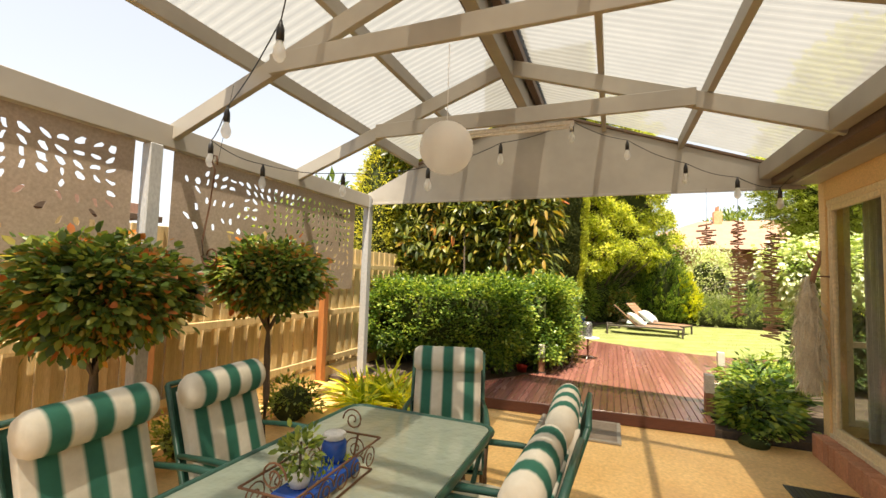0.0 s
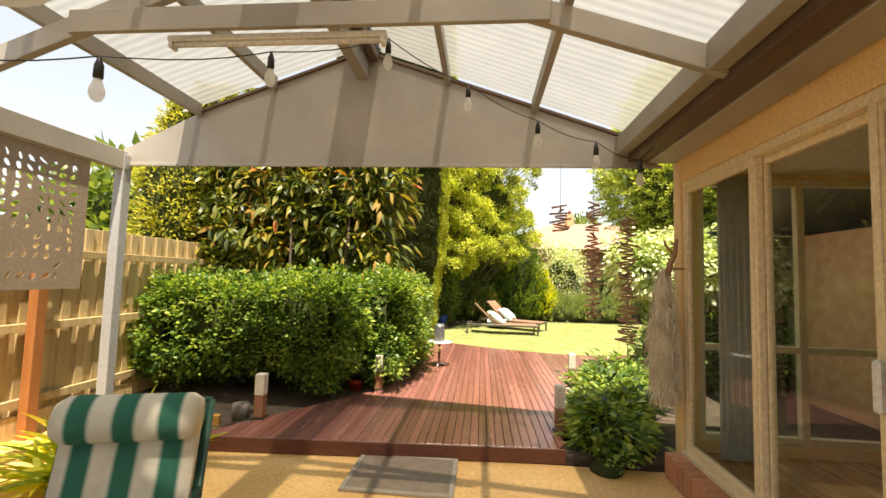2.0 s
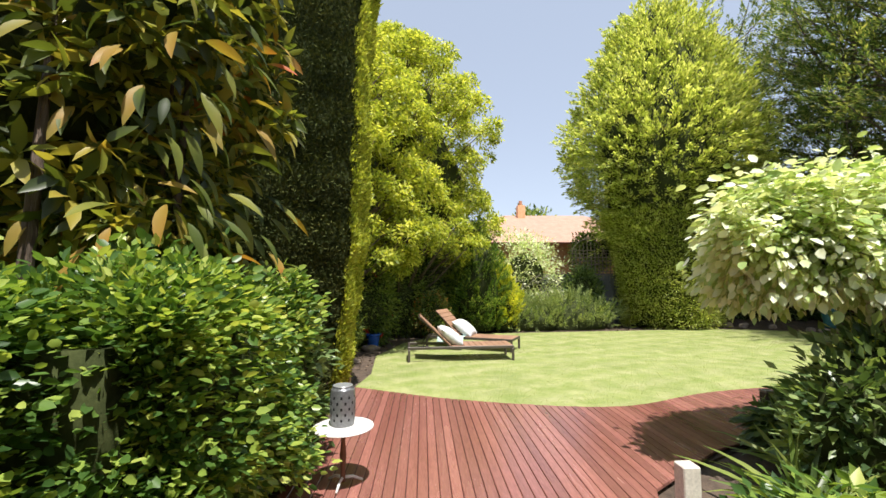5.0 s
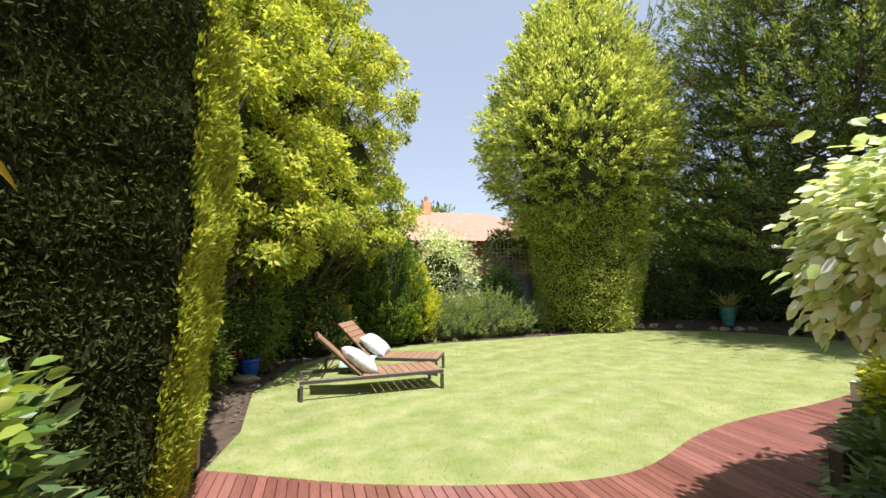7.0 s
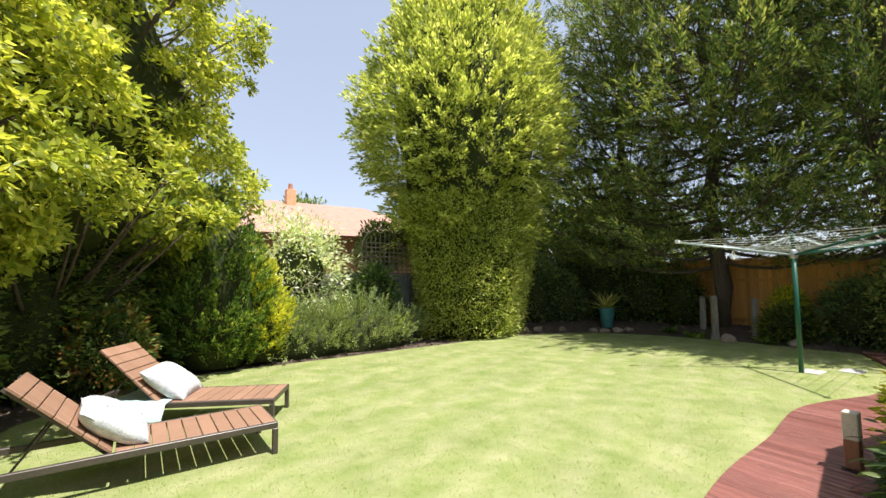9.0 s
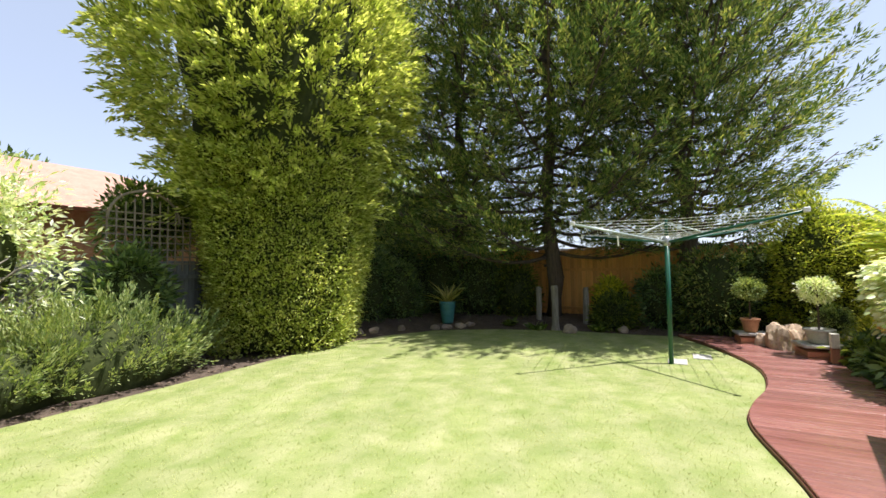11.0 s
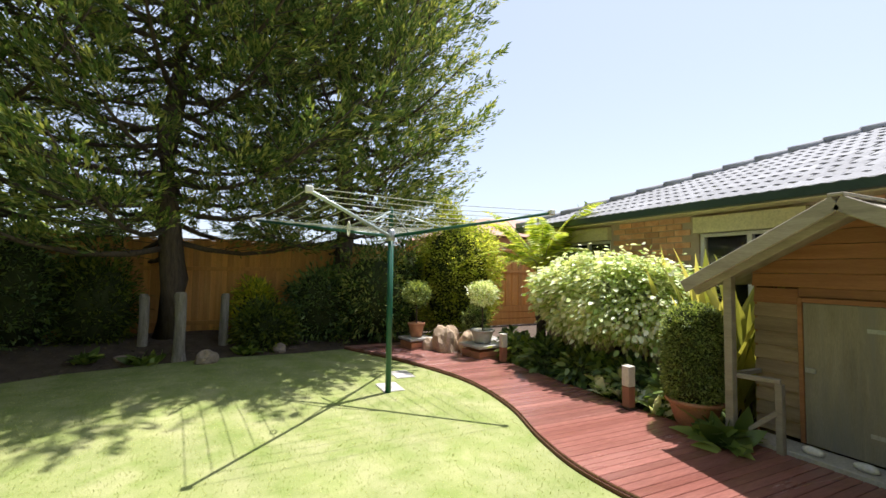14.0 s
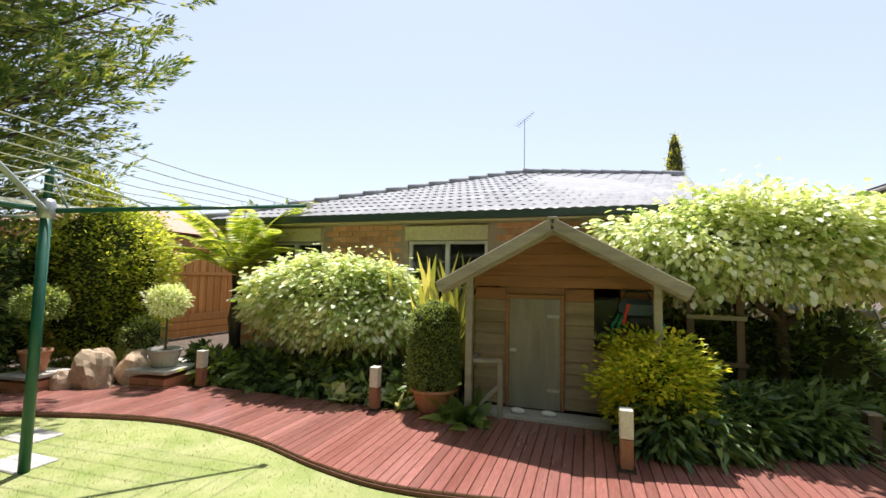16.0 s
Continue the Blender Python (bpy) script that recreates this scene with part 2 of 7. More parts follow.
L["cone"] = leaf_mat("green conifer sprays", [(0.1, (0.17, 0.225, 0.045)), (0.45, (0.42, 0.49, 0.12)), (0.85, (0.74, 0.75, 0.32))], 0.6, 0.48, 0.2)
L["pine"] = leaf_mat("dark cypress sprays", [(0.1, (0.054, 0.098, 0.032)), (0.5, (0.150, 0.230, 0.066)), (0.9, (0.46, 0.46, 0.15))], 0.6, 0.35, 0.2)
L["juniper"] = leaf_mat("juniper sprays", [(0.1, (0.11, 0.17, 0.06)), (0.5, (0.28, 0.36, 0.13)), (0.9, (0.52, 0.56, 0.25))], 0.6, 0.3, 0.2)
L["pale"] = leaf_mat("variegated pale leaves", [(0.08, (0.26, 0.37, 0.10)), (0.36, (0.56, 0.65, 0.30)), (0.64, (0.84, 0.86, 0.70))], 0.42, 0.32)
L["dark"] = leaf_mat("dark shrub leaves", [(0.1, (0.045, 0.088, 0.034)), (0.5, (0.14, 0.215, 0.075)), (0.9, (0.30, 0.39, 0.14))], 0.32, 0.32)
L["mid"] = leaf_mat("mid green leaves", [(0.1, (0.060, 0.10, 0.026)), (0.5, (0.17, 0.25, 0.055)), (0.9, (0.36, 0.42, 0.11))], 0.38, 0.40)
L["yellow"] = leaf_mat("yellow green leaves", [(0.1, (0.16, 0.24, 0.03)), (0.45, (0.48, 0.54, 0.05)), (0.8, (0.82, 0.76, 0.10))], 0.4, 0.45)
L["photinia"] = leaf_mat("red tipped leaves", [(0.05, (0.045, 0.085, 0.028)), (0.45, (0.125, 0.20, 0.055)), (0.70, (0.25, 0.29, 0.075)), (0.88, (0.50, 0.15, 0.06)), (0.98, (0.64, 0.34, 0.12))], 0.38, 0.42)
L["topiary"] = leaf_mat("clipped topiary leaves", [(0.1, (0.10, 0.15, 0.045)), (0.5, (0.25, 0.33, 0.10)), (0.9, (0.48, 0.53, 0.19))], 0.5, 0.3)
L["fern"] = leaf_mat("fern fronds", [(0.1, (0.201, 0.286, 0.045)), (0.5, (0.426, 0.506, 0.087)), (0.9, (0.69, 0.682, 0.169))], 0.45, 0.5)
L["flax"] = leaf_mat("striped flax blades", [(0.1, (0.20, 0.225, 0.055)), (0.5, (0.46, 0.45, 0.12)), (0.9, (0.72, 0.64, 0.26))], 0.4, 0.35)


# ---- mesh tools ----
def mesh_from(name, verts, faces, material, smooth=False):
    me = bpy.data.meshes.new(name)
    me.from_pydata([tuple(v) for v in verts], [], [tuple(f) for f in faces])
    me.materials.append(material)
    if smooth:
        me.polygons.foreach_set("use_smooth", [True] * len(me.polygons))
    me.update()
    return me


def part(name, bm, material, parent=None, label="", smooth=False):
    """Links a bmesh as one mesh object, under a thing or a part."""
    me = bpy.data.meshes.new(name)
    bmesh.ops.recalc_face_normals(bm, faces=bm.faces)
    bm.to_mesh(me)
    bm.free()
    me.materials.append(material)
    if smooth:
        me.polygons.foreach_set("use_smooth", [True] * len(me.polygons))
    ob = new(name, me)
    if parent:
        ob.parent = parent
    if label:
        ob["label"] = label
    return ob


def thing(name, m=None, label="", category="", group="", kind=""):
    ob = new(name)
    ob.empty_display_size = 0.1
    if m is not None:
        ob.matrix_world = m
    return tagged(ob, label, category, group, kind)


def add_box(bm, x0, x1, y0, y1, z0, z1, bevel=0.0, m=None):
    r = bmesh.ops.create_cube(bm, size=1.0)
    vs = r["verts"]
    bmesh.ops.scale(bm, vec=(x1 - x0, y1 - y0, z1 - z0), verts=vs)
    bmesh.ops.translate(bm, vec=((x0 + x1) / 2, (y0 + y1) / 2, (z0 + z1) / 2), verts=vs)
    if bevel:
        es = list({e for v in vs for e in v.link_edges})
        r2 = bmesh.ops.bevel(bm, geom=es, offset=bevel, segments=1, affect='EDGES')
        vs = list({v for f in r2["faces"] for v in f.verts} | {v for v in vs if v.is_valid})
    if m is not None:
        bmesh.ops.transform(bm, matrix=m, verts=vs)
    return bm


def box(x0, x1, y0, y1, z0, z1, bevel=0.0, m=None):
    return add_box(bmesh.new(), x0, x1, y0, y1, z0, z1, bevel, m)


def beam(a, b, w, h, bevel=0.004, up=(0, 0, 1), bm=None):
    """A bar of width w and height h from a to b."""
    a, b = Vector(a), Vector(b)
    d = (b - a)
    n = d.length
    d.normalize()
    side = d.cross(Vector(up))
    if side.length < 1e-4:
        side = Vector((1, 0, 0))
    side.normalize()
    u = side.cross(d)
    m = Matrix((side, d, u)).transposed().to_4x4()
    m.translation = a
    return add_box(bm or bmesh.new(), -w / 2, w / 2, 0, n, -h / 2, h / 2, bevel, m)


def add_rod(bm, a, b, r0, r1=None, seg=10):
    a, b = Vector(a), Vector(b)
    r1 = r0 if r1 is None else r1
    res = bmesh.ops.create_cone(bm, cap_ends=True, segments=seg, radius1=r0, radius2=r1, depth=(b - a).length)
    q = (b - a).to_track_quat('Z', 'Y').to_matrix().to_4x4()
    q.translation = (a + b) / 2
    bmesh.ops.transform(bm, matrix=q, verts=res["verts"])
    return bm


def rod(a, b, r0, r1=None, seg=10):
    return add_rod(bmesh.new(), a, b, r0, r1, seg)


def add_tube(bm, pts, r, seg=6, close=False):
    """A round bar that follows points; r may be a list."""
    pts = [Vector(p) for p in pts]
    rs = r if isinstance(r, (list, tuple)) else [r] * len(pts)
    rings = []
    for i, p in enumerate(pts):
        q = pts[min(i + 1, len(pts) - 1)] - pts[max(i - 1, 0)]
        q.normalize()
        s = q.cross(Vector((0, 0, 1)))
        if s.length < 1e-3:
            s = Vector((1, 0, 0))
        s.normalize()
        u = s.cross(q)
        rings.append([bm.verts.new(p + (s * math.cos(a) + u * math.sin(a)) * rs[i]) for a in (2 * math.pi * k / seg for k in range(seg))])
    for a, b in zip(rings, rings[1:]):
        for k in range(seg):
            bm.faces.new((a[k], a[(k + 1) % seg], b[(k + 1) % seg], b[k]))
    bm.faces.new(rings[0][::-1])
    bm.faces.new(rings[-1])
    return bm


def tube(pts, r, seg=6):
    return add_tube(bmesh.new(), pts, r, seg)


def lathe(profile, seg=24, bm=None, m=None):
    """Turns a profile of (radius, z) about z."""
    bm = bm or bmesh.new()
    rings = []
    for r, z in profile:
        rings.append([bm.verts.new((r * math.cos(2 * math.pi * k / seg), r * math.sin(2 * math.pi * k / seg), z)) for k in range(seg)])
    for a, b in zip(rings, rings[1:]):
        for k in range(seg):
            bm.faces.new((a[k], a[(k + 1) % seg], b[(k + 1) % seg], b[k]))
    bm.faces.new(rings[0][::-1])
    bm.faces.new(rings[-1])
    if m is not None:
        bmesh.ops.transform(bm, matrix=m, verts=bm.verts)
    return bm


def prism(outline, z0, z1, bm=None):
    """A flat slab between z0 and z1 with the outline (x, y)."""
    bm = bm or bmesh.new()
    lo = [bm.verts.new((x, y, z0)) for x, y in outline]
    hi = [bm.verts.new((x, y, z1)) for x, y in outline]
    bm.faces.new(lo[::-1])
    bm.faces.new(hi)
    n = len(lo)
    for i in range(n):
        bm.faces.new((lo[i], lo[(i + 1) % n], hi[(i + 1) % n], hi[i]))
    return bm


def lerp_curve(pts, x):
    for (x0, y0), (x1, y1) in zip(pts, pts[1:]):
        if x0 <= x <= x1:
            f = (x - x0) / (x1 - x0)
            return y0 + (y1 - y0) * f
    return pts[0][1] if x < pts[0][0] else pts[-1][1]


def smooth_curve(pts, step=0.1):
    """Catmull-Rom through points, as a function of x."""
    out = []
    for i in range(len(pts) - 1):
        p0, p1, p2, p3 = pts[max(i - 1, 0)], pts[i], pts[i + 1], pts[min(i + 2, len(pts) - 1)]
        n = max(2, int(abs(p2[0] - p1[0]) / step))
        for k in range(n):
            t = k / n
            out.append(tuple(0.5 * (2 * p1[j] + (p2[j] - p0[j]) * t + (2 * p0[j] - 5 * p1[j] + 4 * p2[j] - p3[j]) * t * t + (3 * p1[j] - p0[j] - 3 * p2[j] + p3[j]) * t ** 3) for j in (0, 1)))
    return out + [tuple(pts[-1])]


# ---- foliage tools ----
rng = np.random.default_rng(7)


def unit(a):
    return a / np.maximum(np.linalg.norm(a, axis=-1, keepdims=True), 1e-9)


def leaf_object(name, pts, tips, size, aspect, material, parent=None, fold=0.25, curl=0.0, spread=0.35, label=""):
    """One mesh of many leaves: each a folded blade at pts that points along tips."""
    n = len(pts)
    d = unit(tips)
    side = unit(np.cross(d, rng.normal(size=(n, 3)) * 0.6 + np.array([0, 0, 1.0])))
    up = np.cross(side, d)
    ln = (size * (1 + spread * rng.uniform(-1, 1, n)))[:, None]
    w = ln * aspect * 0.5
    if curl:
        st = ((0.0, 0.06), (0.28, 0.92), (0.68, 0.82), (1.0, 0.03)) if np.max(size) < 0.2 else ((0.0, 0.05), (0.16, 0.62), (0.38, 1.0), (0.62, 0.92), (0.84, 0.5), (1.0, 0.03))
        rows_ = []
        for s_, k_ in st:
            mid = pts + d * ln * (s_ - 0.12 * abs(curl) * s_ * s_) - up * ln * curl * s_ * s_
            rows_ += [mid + side * w * k_ + up * w * fold * k_, mid, mid - side * w * k_ + up * w * fold * k_]
        v = np.stack(rows_, 1)
        tri = []
        for r_ in range(len(st) - 1):
            a_ = r_ * 3
            for o_ in (0, 1):
                tri += [[a_ + o_, a_ + 3 + o_, a_ + 4 + o_], [a_ + o_, a_ + 4 + o_, a_ + 1 + o_]]
    else:
        if 0.53 <= aspect < 0.7:
            a0, a1 = pts + d * ln * 0.24, pts + d * ln * 0.68
            e0, e1 = side * w * 0.92 + up * w * fold, side * w * 0.85 + up * w * fold
            v = np.stack([pts, a0 + e0, a1 + e1, pts + d * ln, a1 - side * w * 0.85 + up * w * fold, a0 - side * w * 0.92 + up * w * fold], 1)
            tri = [[0, 1, 2], [0, 2, 3], [0, 3, 4], [0, 4, 5]]
        else:
            v = np.stack([pts, pts + d * ln * 0.45 + side * w + up * w * fold, pts + d * ln, pts + d * ln * 0.45 - side * w + up * w * fold], 1)
            tri = [[0, 1, 2], [0, 2, 3]]
    k = v.shape[1]
    tri = np.array(tri)
    idx = (tri[None] + (np.arange(n) * k)[:, None, None]).reshape(-1)
    me = bpy.data.meshes.new(name)
    me.vertices.add(n * k)
    me.vertices.foreach_set("co", v.reshape(-1).astype(np.float32))
    nt_ = n * len(tri)
    me.loops.add(nt_ * 3)
    me.loops.foreach_set("vertex_index", idx.astype(np.int32))
    me.polygons.add(nt_)
    me.polygons.foreach_set("loop_start", np.arange(0, nt_ * 3, 3, dtype=np.int32))
    me.update(calc_edges=True)
    if curl:
        me.polygons.foreach_set("use_smooth", np.ones(nt_, bool))
    me.materials.append(material)
    ob = new(name, me)
    if parent:
        ob.parent = parent
    if label:
        ob["label"] = label
    return ob


def lumps(u, seed, k=3.0):
    """A smooth uneven field on directions or places u, about -1 to 1."""
    r = np.random.default_rng(seed)
    out = np.zeros(len(u))
    for i in range(6):
        f = r.normal(size=3) * k * (1 + 0.5 * i)
        out += np.sin(u @ f + r.uniform(0, 6.28)) / (1 + 0.6 * i)
    return out / 2.2


def shell(kind, n, c, size, seed, rough_=0.12):
    """Places and outward ways on the skin of an ellipsoid, a rounded box or a turned profile."""
    c, s = np.array(c, float), np.array(size, float)
    u = unit(rng.normal(size=(n, 3)))
    if kind == "ball":
        r = 1 + rough_ * lumps(u, seed)
        return c + u * s * r[:, None], unit(u / s)
    if kind == "box":
        area = rng.uniform(size=(n, 3)) * 2 - 1
        ax = rng.choice(3, n, p=np.array([s[1] * s[2], s[0] * s[2], s[0] * s[1]]) / (s[1] * s[2] + s[0] * s[2] + s[0] * s[1]))
        p = area * s
        sg = rng.choice([-1, 1], n)
        p[np.arange(n), ax] = sg * s[ax]
        un = np.zeros((n, 3))
        un[np.arange(n), ax] = sg
        rad = min(s) * 0.66
        inner = np.clip(p, -(s - rad), s - rad)
        un = unit(p - inner + 1e-6 * un)
        p = inner + un * rad
        p = p * (1 + rough_ * 0.5 * lumps(p * 1.2, seed)[:, None])
        return c + p, un


def turned(n, c, profile, seed, rough_=0.1, squash=1.0):
    """Places and ways on a turned shape with profile rows (z, radius)."""
    zs, rs = np.array([p[0] for p in profile]), np.array([p[1] for p in profile])
    zz = np.linspace(zs[0], zs[-1], 200)
    rr = np.interp(zz, zs, rs)
    cdf = np.cumsum(rr + 0.15 * rr.max())
    z = np.interp(rng.uniform(0, cdf[-1], n), cdf, zz)
    r = np.interp(z, zs, rs)
    slope = np.gradient(rr, zz)
    sl = np.interp(z, zz, slope)
    a = rng.uniform(0, 2 * math.pi, n)
    u = np.stack([np.cos(a), np.sin(a), -sl], 1)
    u = unit(u)
    q = np.stack([np.cos(a), np.sin(a), z * 0.35], 1)
    r = r * (1 + rough_ * lumps(q, seed, 2.2))
    p = np.stack([r * np.cos(a), r * np.sin(a) * squash, z], 1)
    return np.array(c) + p, u


def clumped(base, ways, per, radius, flat=0.0):
    """Each place becomes a clump of leaf places."""
    n = len(base)
    off = rng.normal(size=(n, per, 3)) * (radius * 0.55 * rng.uniform(0.6, 1.3, (n, 1, 1)))
    if flat:
        along = (off * ways[:, None]).sum(-1, keepdims=True)
        off = off - along * ways[:, None] * (1 - flat)
    p = base[:, None] + off
    w = unit(off / radius + ways[:, None] * 1.1 + rng.normal(size=(n, per, 3)) * 0.5)
    return p.reshape(-1, 3), w.reshape(-1, 3)


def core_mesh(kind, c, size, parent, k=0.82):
    """Dark core: a shrub's inner shade as colour; keeps light from passing straight through."""
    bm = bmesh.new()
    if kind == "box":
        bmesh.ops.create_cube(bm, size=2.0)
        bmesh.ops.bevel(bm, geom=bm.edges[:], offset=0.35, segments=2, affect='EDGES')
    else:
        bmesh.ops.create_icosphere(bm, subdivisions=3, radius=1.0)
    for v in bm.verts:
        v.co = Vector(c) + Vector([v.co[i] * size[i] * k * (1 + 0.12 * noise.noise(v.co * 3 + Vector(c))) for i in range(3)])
    return part("inner_mass", bm, M["crown_shade"], parent, "", True)


def shrub(name, kind, c, size, leaf, n, per, radius, lsize, aspect=0.5, label="", category="shrub", droop=0.0, group="", rough_=0.12, core=0.8, curl=0.0, flat=0.0, depth=0.12, trunk=None, lie=1.0, floor_z=0.03):
    """A shrub: leaves in clumps on an uneven skin, round a dark core."""
    t = thing(name, None, label, category, group)
    p, u = shell(kind, n, c, size, int(abs(c[0] * 31 + c[1] * 17)) + 3, rough_)
    p = p - u * (rng.uniform(0, 1, (n, 1)) ** 2 * depth * 2)
    keep = p[:, 2] > floor_z
    p, u = p[keep], u[keep]
    q, w = clumped(p, u, per, radius, flat)
    w = unit(w * np.array([1, 1, lie]) + np.array([0, 0, -droop]))
    q[:, 2] = np.maximum(q[:, 2], 0.03)
    leaf_object("foliage", q, w, lsize, aspect, L[leaf], t, curl=curl)
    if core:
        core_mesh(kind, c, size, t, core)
    if trunk:
        bm = bmesh.new()
        for a, b, r0, r1 in trunk:
            add_rod(bm, a, b, r0, r1, 8)
        part("trunk", bm, M["bark"], t, "", True)
    return t


def turned_shrub(name, c, profile, leaf, n, per, radius, lsize, aspect=0.45, label="", category="tree", droop=0.0, rough_=0.1, core=0.86, depth=0.15, squash=1.0, flat=0.0, curl=0.0):
    t = thing(name, None, label, category)
    p, u = turned(n, c, profile, int(abs(c[0] * 13 + c[1] * 7)) + 5, rough_, squash)
    p = p - u * (rng.uniform(0, 1, (n, 1)) ** 2 * depth * 2)
    q, w = clumped(p, u, per, radius, flat)
    w = unit(w + np.array([0, 0, -droop]))
    q[:, 2] = np.maximum(q[:, 2], 0.03)
    leaf_object("crown", q, w, lsize, aspect, L[leaf], t, curl=curl)
    # Dark solid core, coloured as the shade within the crown.
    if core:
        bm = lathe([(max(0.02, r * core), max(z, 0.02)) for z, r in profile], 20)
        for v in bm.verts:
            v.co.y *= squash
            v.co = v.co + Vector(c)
        part("inner_mass", bm, M["crown_shade"], t, "", True)
    return t


def sprays(P, W, per, length, radius, up=0.0):
    """Feathery plumes: leaves along each way W from P, wide at the base and pointed at the tip."""
    n = len(P)
    W = unit(W)
    f = rng.uniform(0, 1, (n, per, 1)) ** 0.85
    ln = length * rng.uniform(0.6, 1.35, (n, 1, 1))
    off = rng.normal(size=(n, per, 3))
    off -= (off * W[:, None]).sum(-1, keepdims=True) * W[:, None]
    off = unit(off) * rng.uniform(0.1, 1, (n, per, 1)) * radius * (1.08 - f) ** 0.7
    q = P[:, None] + W[:, None] * ln * f + off + np.array([0, 0, up]) * ln * f * f
    w = unit(W[:, None] * 1.1 + off / radius * 0.9 + np.array([0, 0, up]) * f + rng.normal(size=off.shape) * 0.22)
    return q.reshape(-1, 3), w.reshape(-1, 3)


def rosettes(P, A, k, droop):
    """Whorls of k leaf places round shoots at P that point along A."""
    n = len(P)
    A = unit(A)
    e1 = unit(np.cross(A, np.array([0.3, 0.2, 1.0])))
    e2 = np.cross(A, e1)
    th = rng.uniform(0, 6.28, (n, 1, 1)) + np.arange(k)[None, :, None] * 2.399
    lift = np.linspace(1.1, 0.0, k)[None, :, None] * rng.uniform(0.6, 1.2, (n, 1, 1))
    d = e1[:, None] * np.cos(th) + e2[:, None] * np.sin(th) + A[:, None] * lift
    d = unit(d + np.array([0, 0, -droop]) + rng.normal(size=d.shape) * 0.12)
    q = P[:, None] + A[:, None] * (lift * 0.05 - 0.03) + d * 0.02
    return q.reshape(-1, 3), d.reshape(-1, 3)


def tiered_conifer(name, base, height, reach, limbs, label, seed, low=0.16, trunk_r=0.24, shape=None, lsize=0.110, lean=(0, 0), per=42):
    """A cypress: limbs in tiers, side branches in flat fans, dense plumes that turn up at the tips."""
    r = np.random.default_rng(seed)
    t = thing(name, None, label, "tree")
    bx, by, bz = base

    def axis(z):
        f = (z - bz) / height
        return Vector((bx + lean[0] * f, by + lean[1] * f, z))

    part("trunk", tube([axis(bz + height * 0.97 * i / 10) + Vector((0.10 * math.sin(i * 1.3 + seed), 0.10 * math.cos(i * 1.7 + seed), 0)) * (i > 0) for i in range(11)], [trunk_r * (1 - 0.93 * i / 10) for i in range(11)], 9), M["bark"], t, "", True)
    P, W, tw = [], [], bmesh.new()
    for i in range(limbs):
        f = low + (1 - low) * ((i + r.uniform(0, 0.9)) / limbs) ** 0.92
        a = i * 2.399 + r.uniform(-0.5, 0.5)
        prof = shape(f) if shape else (1 - f) ** 0.7
        ln = max(0.5, reach * prof * r.uniform(0.72, 1.16))
        d = Vector((math.cos(a), math.sin(a), 0))
        sd = Vector((-d.y, d.x, 0))
        o = axis(bz + height * f)
        rise = 0.10 + 0.55 * f + r.uniform(-0.10, 0.12)
        limb = [o + d * (ln * k / 6) + Vector((0, 0, ln * (rise * (k / 6) ** 1.4 - 0.12 * math.sin(k / 6 * math.pi)))) for k in range(7)]
        part("limb", tube(limb, [max(0.010, (0.022 + 0.009 * ln) * (1 - 0.85 * k / 6)) for k in range(7)], 5), M["bark"], t, "", True)
        m = max(5, int(ln * 5.2))
        for k in range(m):
            g = 0.10 + 0.90 * (k + r.uniform(0.2, 0.8)) / m
            x = min(5.999, g * 6)
            p = limb[int(x)].lerp(limb[int(x) + 1], x - int(x))
            s_ = 1 if k % 2 else -1
            sl_ = (0.22 + 0.34 * ln * (1 - g) ** 0.8 * min(1.0, g * 2.2)) * r.uniform(0.7, 1.2)
            way = (d * (0.75 + 0.5 * g) + sd * s_ * (1.1 - 0.75 * g) + Vector((0, 0, 0.05 + 0.25 * r.random()))).normalized()
            tip = p + way * sl_
            add_rod(tw, p, tip, 0.010, 0.004, 3)
            c = max(1, int(sl_ / 0.27))
            for j in range(c):
                q = p.lerp(tip, (j + 1) / c) + Vector((r.normal(), r.normal(), r.normal() * 0.5)) * 0.05
                P.append(q)
                W.append(way + sd * r.normal() * 0.45 + Vector((0, 0, 0.20 + 0.25 * f + 0.25 * r.normal())))
    tagged(part("twig_rest", tw, M["bark"], t), kind="stuff")
    q, w = sprays(np.array(P), np.array(W), per, 0.50, 0.125, 0.20)
    leaf_object("crown", q, w, lsize, 0.27, L["pine"], t)
    return t


